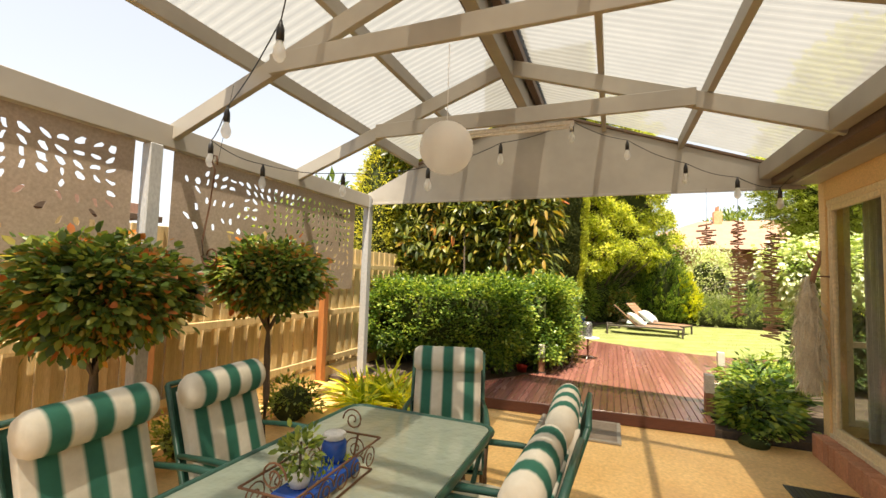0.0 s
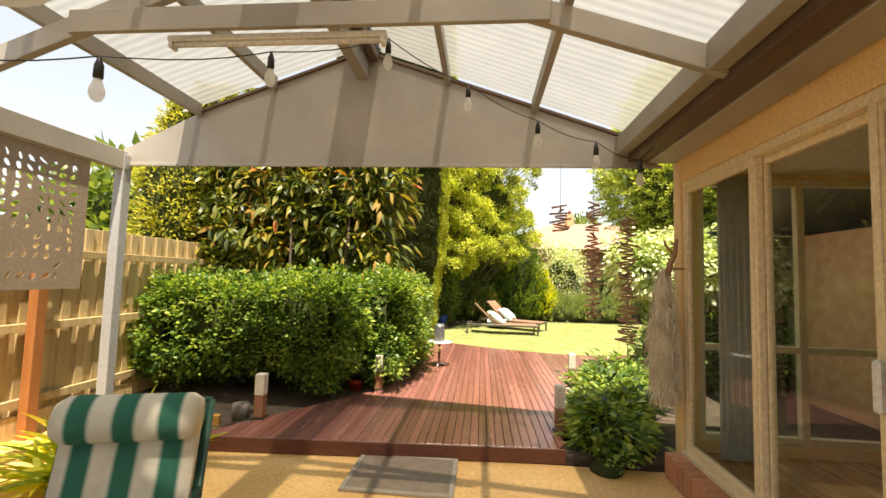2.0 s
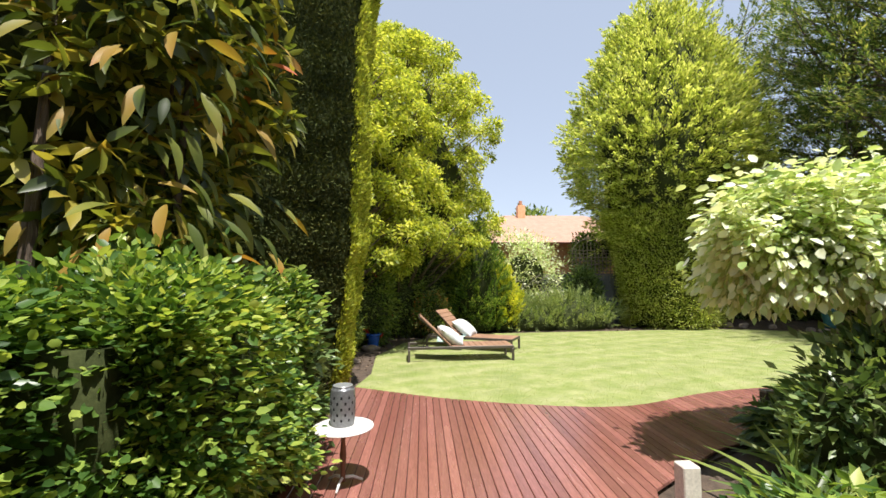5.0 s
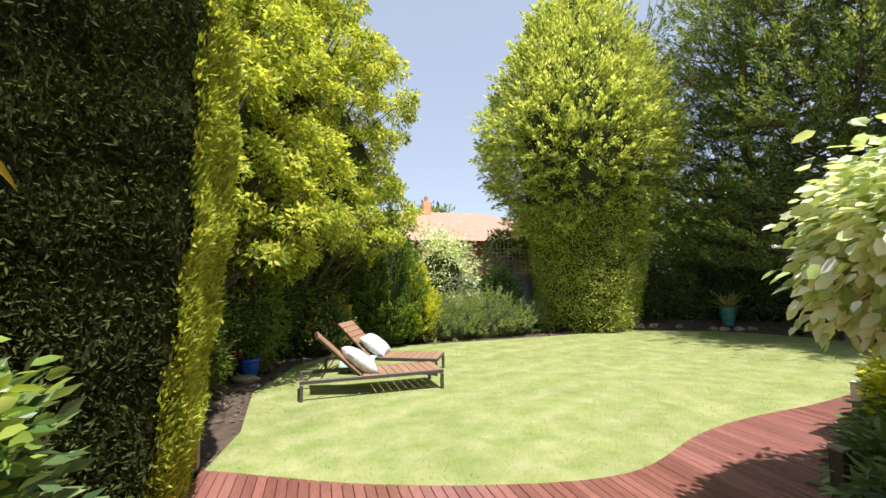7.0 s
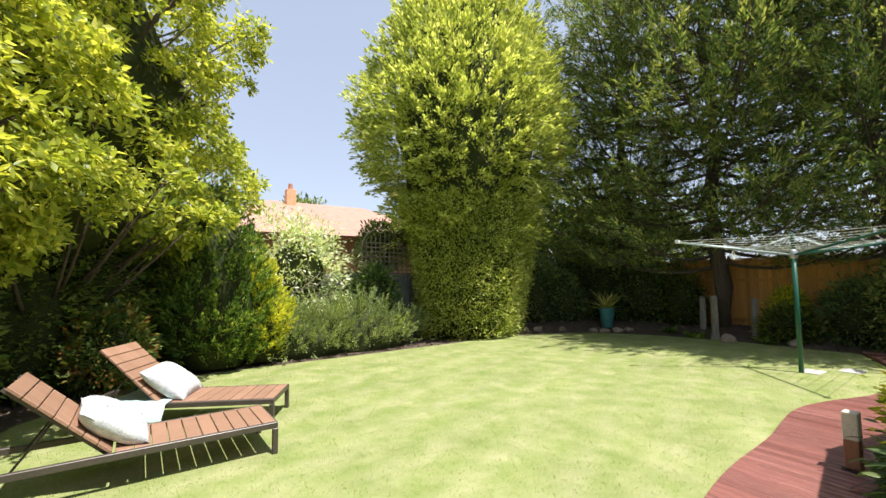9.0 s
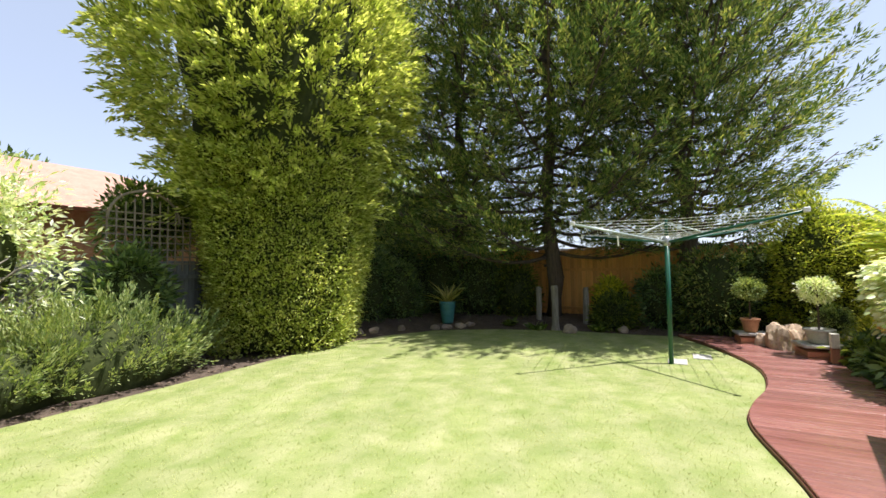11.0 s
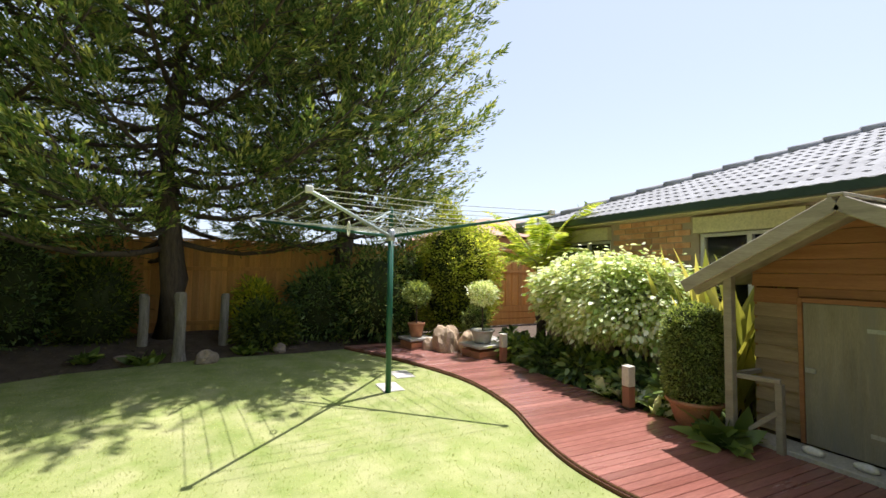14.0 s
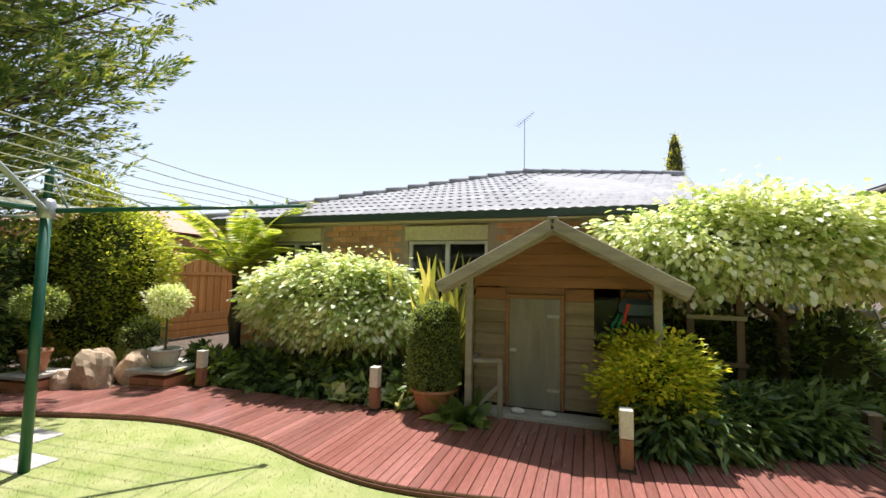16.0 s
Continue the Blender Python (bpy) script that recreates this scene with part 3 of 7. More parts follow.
def lobed_tree(name, base, height, reach, lobes, label, seed):
    """A broadleaf tree: forking limbs that end in separate leafy lobes, with gaps between them."""
    r = np.random.default_rng(seed)
    t = thing(name, None, label, "tree")
    bx, by, bz = base
    part("trunk", tube([(bx, by, bz - 0.02), (bx + 0.08, by, bz + height * 0.3), (bx - 0.05, by + 0.1, bz + height * 0.6), (bx, by, bz + height * 0.9)], [0.17, 0.13, 0.08, 0.02], 9), M["bark"], t, "", True)
    P, W = [], []
    for i in range(lobes):
        f = 0.23 + 0.77 * (i + r.random()) / lobes
        a = i * 2.399 + r.normal() * 0.25
        rad = reach * (0.42 + 0.68 * math.sin(math.pi * min(1.0, 0.12 + f * 0.86)) ** 0.8) * (0.55 if f > 0.93 else 1.0) * (1.06 - 0.5 * r.random())
        c = Vector((bx + rad * math.cos(a), by + rad * math.sin(a), bz + height * f))
        st_ = Vector((bx, by, bz + height * max(0.08, f - 0.22)))
        mid = st_.lerp(c, 0.55) + Vector((0, 0, -0.15))
        part("limb", tube([st_, mid, c], [0.045, 0.026, 0.008], 5), M["bark"], t, "", True)
        out = np.array([math.cos(a), math.sin(a), 0.55])
        size = r.uniform(0.22, 0.56)
        k = int(84 * (size / 0.5) ** 2)
        u = unit(r.normal(size=(k, 3)) + out * 0.75)
        P.append(np.array(c) + u * size * np.array([1, 1, 0.55]) * r.uniform(0.55, 1.1, (k, 1)))
        W.append(u + out * 0.3)
    P, W = np.concatenate(P), np.concatenate(W)
    q, w = rosettes(P, W + np.array([0, 0, 0.5]), 6, 0.30)
    leaf_object("crown", q, w, 0.105, 0.44, L["lime"], t)
    # Dark core painted as the shade between the lobes.
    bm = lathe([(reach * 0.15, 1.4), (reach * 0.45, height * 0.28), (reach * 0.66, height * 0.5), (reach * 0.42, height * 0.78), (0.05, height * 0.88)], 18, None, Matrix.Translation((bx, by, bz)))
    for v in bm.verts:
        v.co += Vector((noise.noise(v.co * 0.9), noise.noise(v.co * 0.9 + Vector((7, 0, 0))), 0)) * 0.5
    part("inner_mass", bm, M["crown_shade"], t, "", True)
    return t


def shorn_cone_tree(name, c, profile, skirt, label, seed):
    """A conifer with a shorn lower body, under a loose crown of upright plumes."""
    t = thing(name, None, label, "tree")
    lo = [(z, r) for z, r in profile if z <= skirt + 0.6]
    p, u = turned(8500, c, lo, seed, 0.09, 0.84)
    p = p - u * (rng.uniform(0, 1, (len(p), 1)) ** 2 * 0.10)
    q, w = clumped(p, u, 8, 0.11)
    q[:, 2] = np.maximum(q[:, 2], 0.03)
    leaf_object("shorn_body", q, unit(w + np.array([0, 0, 0.3])), 0.075, 0.42, L["cone"], t)
    hi = [(z, r * (0.95 if z > skirt else 0.90)) for z, r in profile if z >= skirt - 2.4]
    p, u = turned(2500, c, hi, seed + 1, 0.16, 0.84)
    p = p - u * (rng.uniform(0, 1, (len(p), 1)) * 0.45)
    ways = unit(u * 1.0 + np.array([0, 0, 0.60]) + rng.normal(size=p.shape) * 0.28)
    q, w = sprays(p, ways, 42, 0.62, 0.17, -0.18)
    leaf_object("crown", q, w, 0.115, 0.38, L["cone"], t)
    # Dark core behind the plumes; inner shade is in its colour.
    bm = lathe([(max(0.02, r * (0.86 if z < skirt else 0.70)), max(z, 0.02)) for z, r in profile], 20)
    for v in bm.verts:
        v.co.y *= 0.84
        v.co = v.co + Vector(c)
    part("inner_mass", bm, M["crown_shade"], t, "", True)
    part("trunk", tube([c, (c[0], c[1], 1.0)], [0.2, 0.18], 9), M["bark"], t, "", True)
    return t


# ---- more materials ----
def glass_mat(name, tint, rough=0.02, clear=0.82):
    m, nt, p = mat(name, rough, 0, 0.6)
    p.inputs["Base Color"].default_value = (0.02, 0.022, 0.02, 1)
    tr = nt.nodes.new("ShaderNodeBsdfTransparent")
    tr.inputs[0].default_value = (*tint, 1)
    gl = nt.nodes.new("ShaderNodeBsdfGlossy")
    gl.inputs["Roughness"].default_value = rough
    lwt = nt.nodes.new("ShaderNodeLayerWeight")
    pw = node(nt, "ShaderNodeMath")
    pw.operation = 'POWER'
    nt.links.new(lwt.outputs["Facing"], pw.inputs[0])
    pw.inputs[1].default_value = 4.5
    fr = node(nt, "ShaderNodeMath")
    fr.operation = 'MULTIPLY_ADD'
    nt.links.new(pw.outputs[0], fr.inputs[0])
    fr.inputs[1].default_value, fr.inputs[2].default_value = 0.55, 0.035
    mx = nt.nodes.new("ShaderNodeMixShader")
    nt.links.new(fr.outputs[0], mx.inputs[0])
    nt.links.new(tr.outputs[0], mx.inputs[1])
    nt.links.new(gl.outputs[0], mx.inputs[2])
    nt.links.new(mx.outputs[0], nt.nodes["Material Output"].inputs[0])
    return m


def sheet_mat(name, colour, clear, rough=0.4, thru=0.78):
    """A thin sheet that lets light through, scattered and in part straight."""
    m, nt, p = mat(name, rough, 0, 0.4)
    p.inputs["Base Color"].default_value = (*colour, 1)
    t = nt.nodes.new("ShaderNodeBsdfTranslucent")
    n = ramp(nt, noise_fac(nt, world_vec(nt), 2.5), [(0.3, tuple(c * 0.86 for c in colour)), (0.7, colour)])
    nt.links.new(n, t.inputs[0])
    a = nt.nodes.new("ShaderNodeMixShader")
    a.inputs[0].default_value = thru
    nt.links.new(p.outputs[0], a.inputs[1])
    nt.links.new(t.outputs[0], a.inputs[2])
    tr = nt.nodes.new("ShaderNodeBsdfTransparent")
    b = nt.nodes.new("ShaderNodeMixShader")
    b.inputs[0].default_value = clear
    nt.links.new(a.outputs[0], b.inputs[1])
    nt.links.new(tr.outputs[0], b.inputs[2])
    nt.links.new(b.outputs[0], nt.nodes["Material Output"].inputs[0])
    return m


def stripe_mat(name):
    """White canvas with broad green stripes and paler bands beside them."""
    m, nt, p = mat(name, 0.85, 0, 0.2)
    sx = nt.nodes.new("ShaderNodeSeparateXYZ")
    nt.links.new(coords(nt), sx.inputs[0])
    k = node(nt, "ShaderNodeMath")
    k.operation = 'MULTIPLY_ADD'
    nt.links.new(sx.outputs[0], k.inputs[0])
    k.inputs[1].default_value, k.inputs[2].default_value = 1 / 0.165, 10.5
    f = node(nt, "ShaderNodeMath")
    f.operation = 'FRACT'
    nt.links.new(k.outputs[0], f.inputs[0])
    w, g, pale = (0.70, 0.66, 0.56), (0.035, 0.16, 0.115), (0.42, 0.48, 0.40)
    c = ramp(nt, f.outputs[0], [(0.0, w), (0.21, w), (0.25, pale), (0.31, g), (0.69, g), (0.75, pale), (0.79, w), (1.0, w)])
    v = world_vec(nt)
    n = noise_fac(nt, v, 9.0, 5)
    c = mixc(nt, 1.0, c, ramp(nt, n, [(0.3, (0.84, 0.83, 0.80)), (0.7, (1.05, 1.05, 1.05))]), 'MULTIPLY')
    nt.links.new(c, p.inputs["Base Color"])
    bump(nt, p, noise_fac(nt, v, 14.0, 6), 0.35, 0.012)
    return m


M["glass"] = glass_mat("window glass", (0.95, 0.97, 0.95))
M["table_glass"] = sheet_mat("rippled table glass", (0.56, 0.64, 0.54), 0.34, 0.08, 0.35)
tg = M["table_glass"].node_tree
bump(tg, tg.nodes["Principled BSDF"], noise_fac(tg, world_vec(tg), 16.0, 2.0), 0.5, 0.02)
tg.nodes["Principled BSDF"].inputs["Specular IOR Level"].default_value = 1.0
M["poly"] = sheet_mat("white corrugated sheet", (0.285, 0.285, 0.262), 0.18, 0.35)
M["paper"] = sheet_mat("white paper lantern", (0.90, 0.88, 0.84), 0.0, 0.8)
M["stripe"] = stripe_mat("green striped canvas")
M["chair_green"] = surface("green powder coated tube", (0.020, 0.085, 0.060), (0.028, 0.10, 0.072), 0.35, 3, (1, 1, 1), 60, 0.03)
M["chair_leg"] = surface("bronze tube", (0.10, 0.060, 0.035), (0.14, 0.085, 0.05), 0.4, 3, (1, 1, 1), 60, 0.03, metal=0.3)
M["roof_brown"] = surface("brown eave timber", (0.10, 0.062, 0.040), (0.15, 0.095, 0.06), 0.6, 2, (1, 1, 1), 40, 0.1)
M["screen"] = surface("laser cut taupe steel screen", (0.34, 0.27, 0.21), (0.40, 0.32, 0.25), 0.55, 2, (1, 1, 1), 50, 0.04)
M["sill_brick"] = surface("red brick sill", (0.46, 0.19, 0.10), (0.58, 0.28, 0.16), 0.85, 6, (1, 1, 1), 60, 0.3, piece=0.15)
M["floor_int"] = surface("polished timber floor", (0.40, 0.21, 0.09), (0.52, 0.30, 0.14), 0.25, 2, (6, 0.6, 1), 40, 0.05)
M["wall_int"] = surface("cream inside wall", (0.74, 0.62, 0.44), (0.78, 0.67, 0.49), 0.8, 2, (1, 1, 1), 40, 0.04)
M["curtain"] = surface("pale grey panel", (0.46, 0.46, 0.42), (0.54, 0.54, 0.50), 0.9, 3, (1, 1, 1), 40, 0.2)
M["mat"] = surface("woven door mat", (0.22, 0.17, 0.12), (0.30, 0.24, 0.18), 0.95, 12, (1, 1, 1), 160, 0.7, dist=0.01)
M["moss"] = surface("hanging dry moss", (0.66, 0.57, 0.42), (0.80, 0.72, 0.56), 0.95, 8, (1, 1, 1), 60, 0.0, piece=0.1)
M["driftwood"] = surface("driftwood", (0.34, 0.19, 0.11), (0.46, 0.28, 0.18), 0.8, 5, (1, 1, 1), 60, 0.3)
M["black"] = surface("black plastic", (0.012, 0.012, 0.013), (0.022, 0.022, 0.024), 0.4, 5, (1, 1, 1), 60, 0.0)
M["bulb"] = sheet_mat("clear bulb glass", (0.98, 0.97, 0.94), 0.35, 0.1)
M["copper"] = surface("rusted iron", (0.16, 0.075, 0.04), (0.24, 0.12, 0.065), 0.7, 8, (1, 1, 1), 60, 0.2, metal=0.3)
M["blue"] = surface("blue glaze", (0.012, 0.07, 0.36), (0.02, 0.10, 0.46), 0.2, 4, (1, 1, 1), 40, 0.02)
M["teal"] = surface("teal glazed pot", (0.05, 0.19, 0.20), (0.08, 0.25, 0.26), 0.35, 4, (1, 1, 3), 40, 0.08)
M["red"] = surface("red plastic", (0.50, 0.03, 0.02), (0.60, 0.05, 0.03), 0.5, 4, (1, 1, 1), 40, 0.0)
M["reel_blue"] = surface("blue grey plastic", (0.05, 0.08, 0.13), (0.07, 0.11, 0.17), 0.45, 4, (1, 1, 1), 40, 0.0)
M["hose"] = surface("green hose", (0.02, 0.20, 0.12), (0.03, 0.26, 0.16), 0.4, 4, (1, 1, 1), 40, 0.0)
M["lounge_slat"] = surface("brown composite slat", (0.30, 0.165, 0.10), (0.38, 0.22, 0.14), 0.6, 3, (1, 6, 1), 60, 0.1, piece=0.08)
M["lounge_frame"] = surface("grey brown lounger frame", (0.075, 0.062, 0.050), (0.11, 0.09, 0.075), 0.4, 3, (1, 1, 1), 60, 0.03, metal=0.2)
M["cushion"] = surface("white patterned cushion", (0.50, 0.53, 0.57), (0.76, 0.76, 0.75), 0.9, 20, (1, 1, 1), 70, 0.3, dist=0.01)
M["towel"] = surface("pale mint towel", (0.50, 0.68, 0.62), (0.60, 0.76, 0.70), 0.95, 9, (1, 1, 1), 120, 0.4, dist=0.01)
M["silver"] = surface("silver painted tin", (0.40, 0.41, 0.42), (0.48, 0.49, 0.50), 0.35, 5, (1, 1, 1), 60, 0.05, metal=0.5)
# Near-black, so that rooms behind panes carry their shade as colour.
M["window_dark"] = surface("dark stand-in for unlit room", (0.03, 0.032, 0.034), (0.05, 0.05, 0.052), 0.8, 2, (1, 1, 1), 30, 0.0)
M["pelmet"] = surface("yellow cream pelmet", (0.62, 0.56, 0.32), (0.68, 0.62, 0.38), 0.5, 2, (1, 1, 1), 40, 0.03)
M["stump"] = surface("silvered old stump", (0.20, 0.17, 0.14), (0.40, 0.36, 0.31), 0.9, 6, (4, 4, 0.6), 40, 0.8, dist=0.02)
M["shed_door"] = surface("weathered ply door", (0.22, 0.20, 0.15), (0.34, 0.31, 0.24), 0.7, 3, (5, 5, 0.5), 60, 0.2, dirt=(0.22, 0.22, 0.21))
M["lattice"] = surface("grey lattice", (0.20, 0.16, 0.12), (0.30, 0.25, 0.19), 0.85, 4, (1, 1, 1), 60, 0.2)

# ---- ground, lawn, patio ----
Z_DECK, Z_PATIO = 0.05, -0.08
DECK_BACK = smooth_curve([(-1.0, 5.2), (-0.7, 5.05), (-0.1, 4.72), (0.4, 4.49), (1.12, 4.25), (1.85, 4.10), (2.45, 4.15), (3.4, 4.55), (4.3, 4.76), (5.4, 4.86), (6.5, 5.02), (7.2, 4.93), (8.0, 4.70), (8.9, 4.62), (9.7, 4.75), (10.8, 5.12), (11.9, 5.62)])
DECK_FRONT = [(-2.4, -1.0), (0.82, -0.77), (1.5, 2.2), (2.4, 2.85), (3.4, 3.25), (4.6, 3.75), (5.05, 3.75), (5.1, 3.2), (6.55, 3.2), (6.6, 3.5), (7.4, 3.58), (9.7, 3.6), (10.3, 3.9), (11.9, 4.5)]
DECK_LEFT = [(-2.4, -0.95), (-2.16, -0.62), (-1.26, 0.70), (-1.02, 2.6)]


def deck_back(x):
    return lerp_curve(DECK_LEFT, x) if x < -1.02 else lerp_curve(DECK_BACK, x)


bmg = bmesh.new()
bmesh.ops.create_grid(bmg, x_segments=8, y_segments=8, size=900)
for v in bmg.verts:
    v.co.z = -0.42
tagged(part("ground", bmg, M["soil"]), "dark earth that reaches the horizon", "ground", kind="structure")
tagged(part("garden_bed", box(-4.3, 14.2, -0.74, 17, -0.41, -0.015), M["soil"]), "dark bark mulch over the garden beds", "garden bed", kind="structure")
LAWN = [(x, y + 0.02) for x, y in DECK_BACK] + [(11.8, 6.4), (11.85, 7.7), (11.45, 9.4), (10.7, 10.7), (9.4, 11.4), (8.0, 11.6), (6.0, 11.45), (3.7, 11.3), (1.4, 11.2), (0.2, 10.6), (-0.5, 9.5), (-0.95, 7.8), (-0.85, 6.2)]
lw = prism(LAWN, -0.05, 0.0)
bmesh.ops.triangulate(lw, faces=lw.faces)
tagged(part("lawn", lw, M["lawn"]), "sunlit short green lawn with a curved edge", "lawn", kind="structure")
patio = tagged(part("patio", box(-4.3, 1.78, -9.5, -0.80, -0.41, Z_PATIO), M["patio"]), "ochre patterned concrete patio under the pergola", "patio", kind="structure")


def in_lawn(x, y):
    ok = np.zeros(len(x), bool)
    n = len(LAWN)
    for i in range(n):
        (x0, y0), (x1, y1) = LAWN[i], LAWN[(i + 1) % n]
        hitm = ((y0 > y) != (y1 > y)) & (x < (x1 - x0) * (y - y0) / (y1 - y0 + 1e-12) + x0)
        ok ^= hitm
    return ok


def bed_z(x, y):
    """Height of the mulch, that rises away from the lawn's far edge."""
    best = 9.0
    n = len(LAWN)
    for i in range(n):
        (x0, y0), (x1, y1) = LAWN[i], LAWN[(i + 1) % n]
        dx, dy = x1 - x0, y1 - y0
        f = max(0.0, min(1.0, ((x - x0) * dx + (y - y0) * dy) / (dx * dx + dy * dy + 1e-9)))
        best = min(best, math.hypot(x - x0 - f * dx, y - y0 - f * dy))
    k = min(1.0, best / 1.3) * max(0.0, min(1.0, (x - 7.5) / 1.5)) * max(0.0, min(1.0, (y - 5.6) / 1.2))
    return -0.012 + 0.21 * k * k * (3 - 2 * k) + 0.012 * noise.noise(Vector((x * 2.2, y * 2.2, 0))) * k


bmm = bmesh.new()
GX, GY = 46, 58
mg = [[bmm.verts.new((7.4 + 6.3 * i / GX, 5.5 + 7.8 * j / GY, 0)) for j in range(GY + 1)] for i in range(GX + 1)]
inl = in_lawn(np.array([v.co.x for c in mg for v in c]), np.array([v.co.y for c in mg for v in c])).reshape(GX + 1, GY + 1)
for i in range(GX + 1):
    for j in range(GY + 1):
        v = mg[i][j]
        v.co.z = -0.03 if inl[i][j] else bed_z(v.co.x, v.co.y)
for i in range(GX):
    for j in range(GY):
        if not (inl[i][j] and inl[i + 1][j] and inl[i][j + 1] and inl[i + 1][j + 1]):
            bmm.faces.new((mg[i][j], mg[i + 1][j], mg[i + 1][j + 1], mg[i][j + 1]))
tagged(part("garden_bed_mound", bmm, M["soil"], None, "", True), "raised dark mulch along the far lawn edge", "garden bed", kind="structure")


# ---- sunroom of the house beside the pergola ----
house = thing("sunroom", None, "apricot painted sunroom with cream sliding doors and a brick sill", "house")
XW, YC = 1.78, -0.77


def wall_part(name, x0, x1, y0, y1, z0, z1, m, parent=house, bevel=0.003):
    return part(name, box(x0, x1, y0, y1, z0, z1, bevel), m, parent)


wall_part("corner_pier", XW - 0.04, XW + 0.10, -0.90, YC, -0.1, 2.55, M["render_wall"])
wall_part("wall_head", XW - 0.04, XW + 0.10, -9.0, -0.902, 2.36, 2.62, M["render_wall"])
wall_part("wall_back", XW - 0.04, XW + 0.10, -9.0, -4.5, -0.1, 2.358, M["render_wall"])
wall_part("inside_floor", XW - 0.02, 5.6, -7.0, YC + 0.05, 0.02, 0.13, M["floor_int"])
wall_part("inside_wall", 5.6, 5.7, -7.0, YC, 0.0, 2.5, M["wall_int"])
wall_part("inside_wall", XW + 0.1, 5.7, -7.1, -7.0, 0.0, 2.5, M["wall_int"])
wall_part("inside_ceiling", XW + 0.1, 5.7, -7.0, YC - 0.1, 2.44, 2.5, M["wall_int"])
part("roof", beam((3.6, YC + 0.05, 2.66), (3.6, -5.2, 3.9), 4.2, 0.06), M["roof_tile"], house)
wall_part("gutter", 1.9, 5.0, YC + 0.02, YC + 0.10, 2.60, 2.70, M["gutter"])
for x0, x1, z0, z1 in ((1.88, 4.5, 2.40, 2.62), (1.88, 4.5, -0.2, 0.22), (4.10, 4.5, 0.22, 2.40)):
    wall_part("garden_wall", x0, x1, YC - 0.10, YC, z0, z1, M["render_wall"])
# sill of bricks on edge
sill = part("brick_sill", box(XW - 0.16, XW - 0.045, -9.0, -0.86, -0.10, 0.10, 0.004), M["mortar"], house)
sb = box(-0.062, 0.062, -0.05, 0.05, 0, 0.205, 0.006)
sb_me = bpy.data.meshes.new("brick")
sb.to_mesh(sb_me)
sb.free()
sb_me.materials.append(M["sill_brick"])
for i in range(46):
    o = new("brick", sb_me)
    o.parent = sill
    o.location = (XW - 0.108, -0.92 - i * 0.111, -0.085 + 0.002 * math.sin(i * 2.7))
wall_part("door_track", XW - 0.045, XW + 0.08, -4.5, -0.902, 0.08, 0.15, M["frame"])
wall_part("door_track", XW - 0.03, XW + 0.08, -4.5, -0.902, 2.30, 2.358, M["frame"])


def glazed(name, y0, y1, x, label, z0=0.15, z1=2.30, stile=0.075, category="door", pane=True, handle=None):
    d = thing(name, None, label, category)
    for a, b in ((y0, y0 + stile), (y1 - stile, y1)):
        bm = box(x - 0.022, x + 0.022, a, b, z0, z1, 0.004)
        add_box(bm, x - 0.030, x - 0.0225, (a + b) / 2 - stile * 0.22, (a + b) / 2 + stile * 0.22, z0, z1, 0.002)
        part("stile", bm, M["frame"], d)
    for a, b in ((z0, z0 + 0.07), (z1 - 0.05, z1)):
        part("rail", box(x - 0.022, x + 0.022, y0 + stile, y1 - stile, a, b, 0.004), M["frame"], d)
    if pane:
        g = part("pane", box(x - 0.003, x + 0.003, y0 + stile - 0.008, y1 - stile + 0.008, z0 + 0.062, z1 - 0.042), M["glass"], d)
        g.visible_shadow = False
    if handle:
        hb = box(x - 0.07, x - 0.022, handle - 0.02, handle + 0.02, 0.98, 1.2, 0.012)
        part("handle", hb, M["white"], d, "white plastic pull handle")
    return d


glazed("sidelight", -1.86, -0.905, XW, "fixed cream-framed glass panel beside the sliding door")
glazed("sliding_door", -2.72, -1.79, XW + 0.05, "cream aluminium sliding glass door, closed", handle=None)
glazed("sliding_door", -3.62, -2.63, XW, "cream aluminium sliding glass door, closed", handle=-2.67)
glazed("sidelight", -4.5, -3.63, XW, "fixed cream-framed glass panel beside the sliding door")
# security screen with a diamond mesh
sd = glazed("security_screen_door", -3.70, -2.78, XW - 0.055, "cream security screen door with a diamond mesh", pane=False)
mb = bmesh.new()
Y0, Y1, Z0, Z1, PIT = -3.62, -2.86, 0.22, 2.25, 0.085
k = -40
while k < 60:
    for sgn in (1, -1):
        y_s = Y0 + k * PIT
        seg = []
        for z in (Z0, Z1):
            seg.append((y_s + sgn * (z - Z0) * 0.62, z))
        (ya, za), (yb, zb) = seg
        t0, t1 = 0.0, 1.0
        for lim, side in ((Y0, 1), (Y1, -1)):
            fa, fb = (ya - lim) * side, (yb - lim) * side
            if fa < 0 and fb < 0:
                t1 = -1
            elif fa < 0:
                t0 = max(t0, fa / (fa - fb))
            elif fb < 0:
                t1 = min(t1, fa / (fa - fb))
        if t1 - t0 > 0.02:
            p = [(XW - 0.055 - 0.004 * sgn, ya + (yb - ya) * t, za + (zb - za) * t) for t in (t0, t1)]
            beam(p[0], p[1], 0.006, 0.006, 0, (1, 0, 0), mb)
    k += 1
part("mesh", mb, M["frame"], sd, "cream diamond mesh")
part("lock", box(XW - 0.09, XW - 0.077, -2.81, -2.77, 1.05, 1.28, 0.004), M["black"], sd, "black lock plate")
sg = thing("door_sign", None, "small white sign with dark letters on the screen door", "sign")
part("plate", box(XW - 0.085, XW - 0.080, -3.05, -2.79, 1.145, 1.215), M["white"], sg)
tx = bpy.data.curves.new("letters", 'FONT')
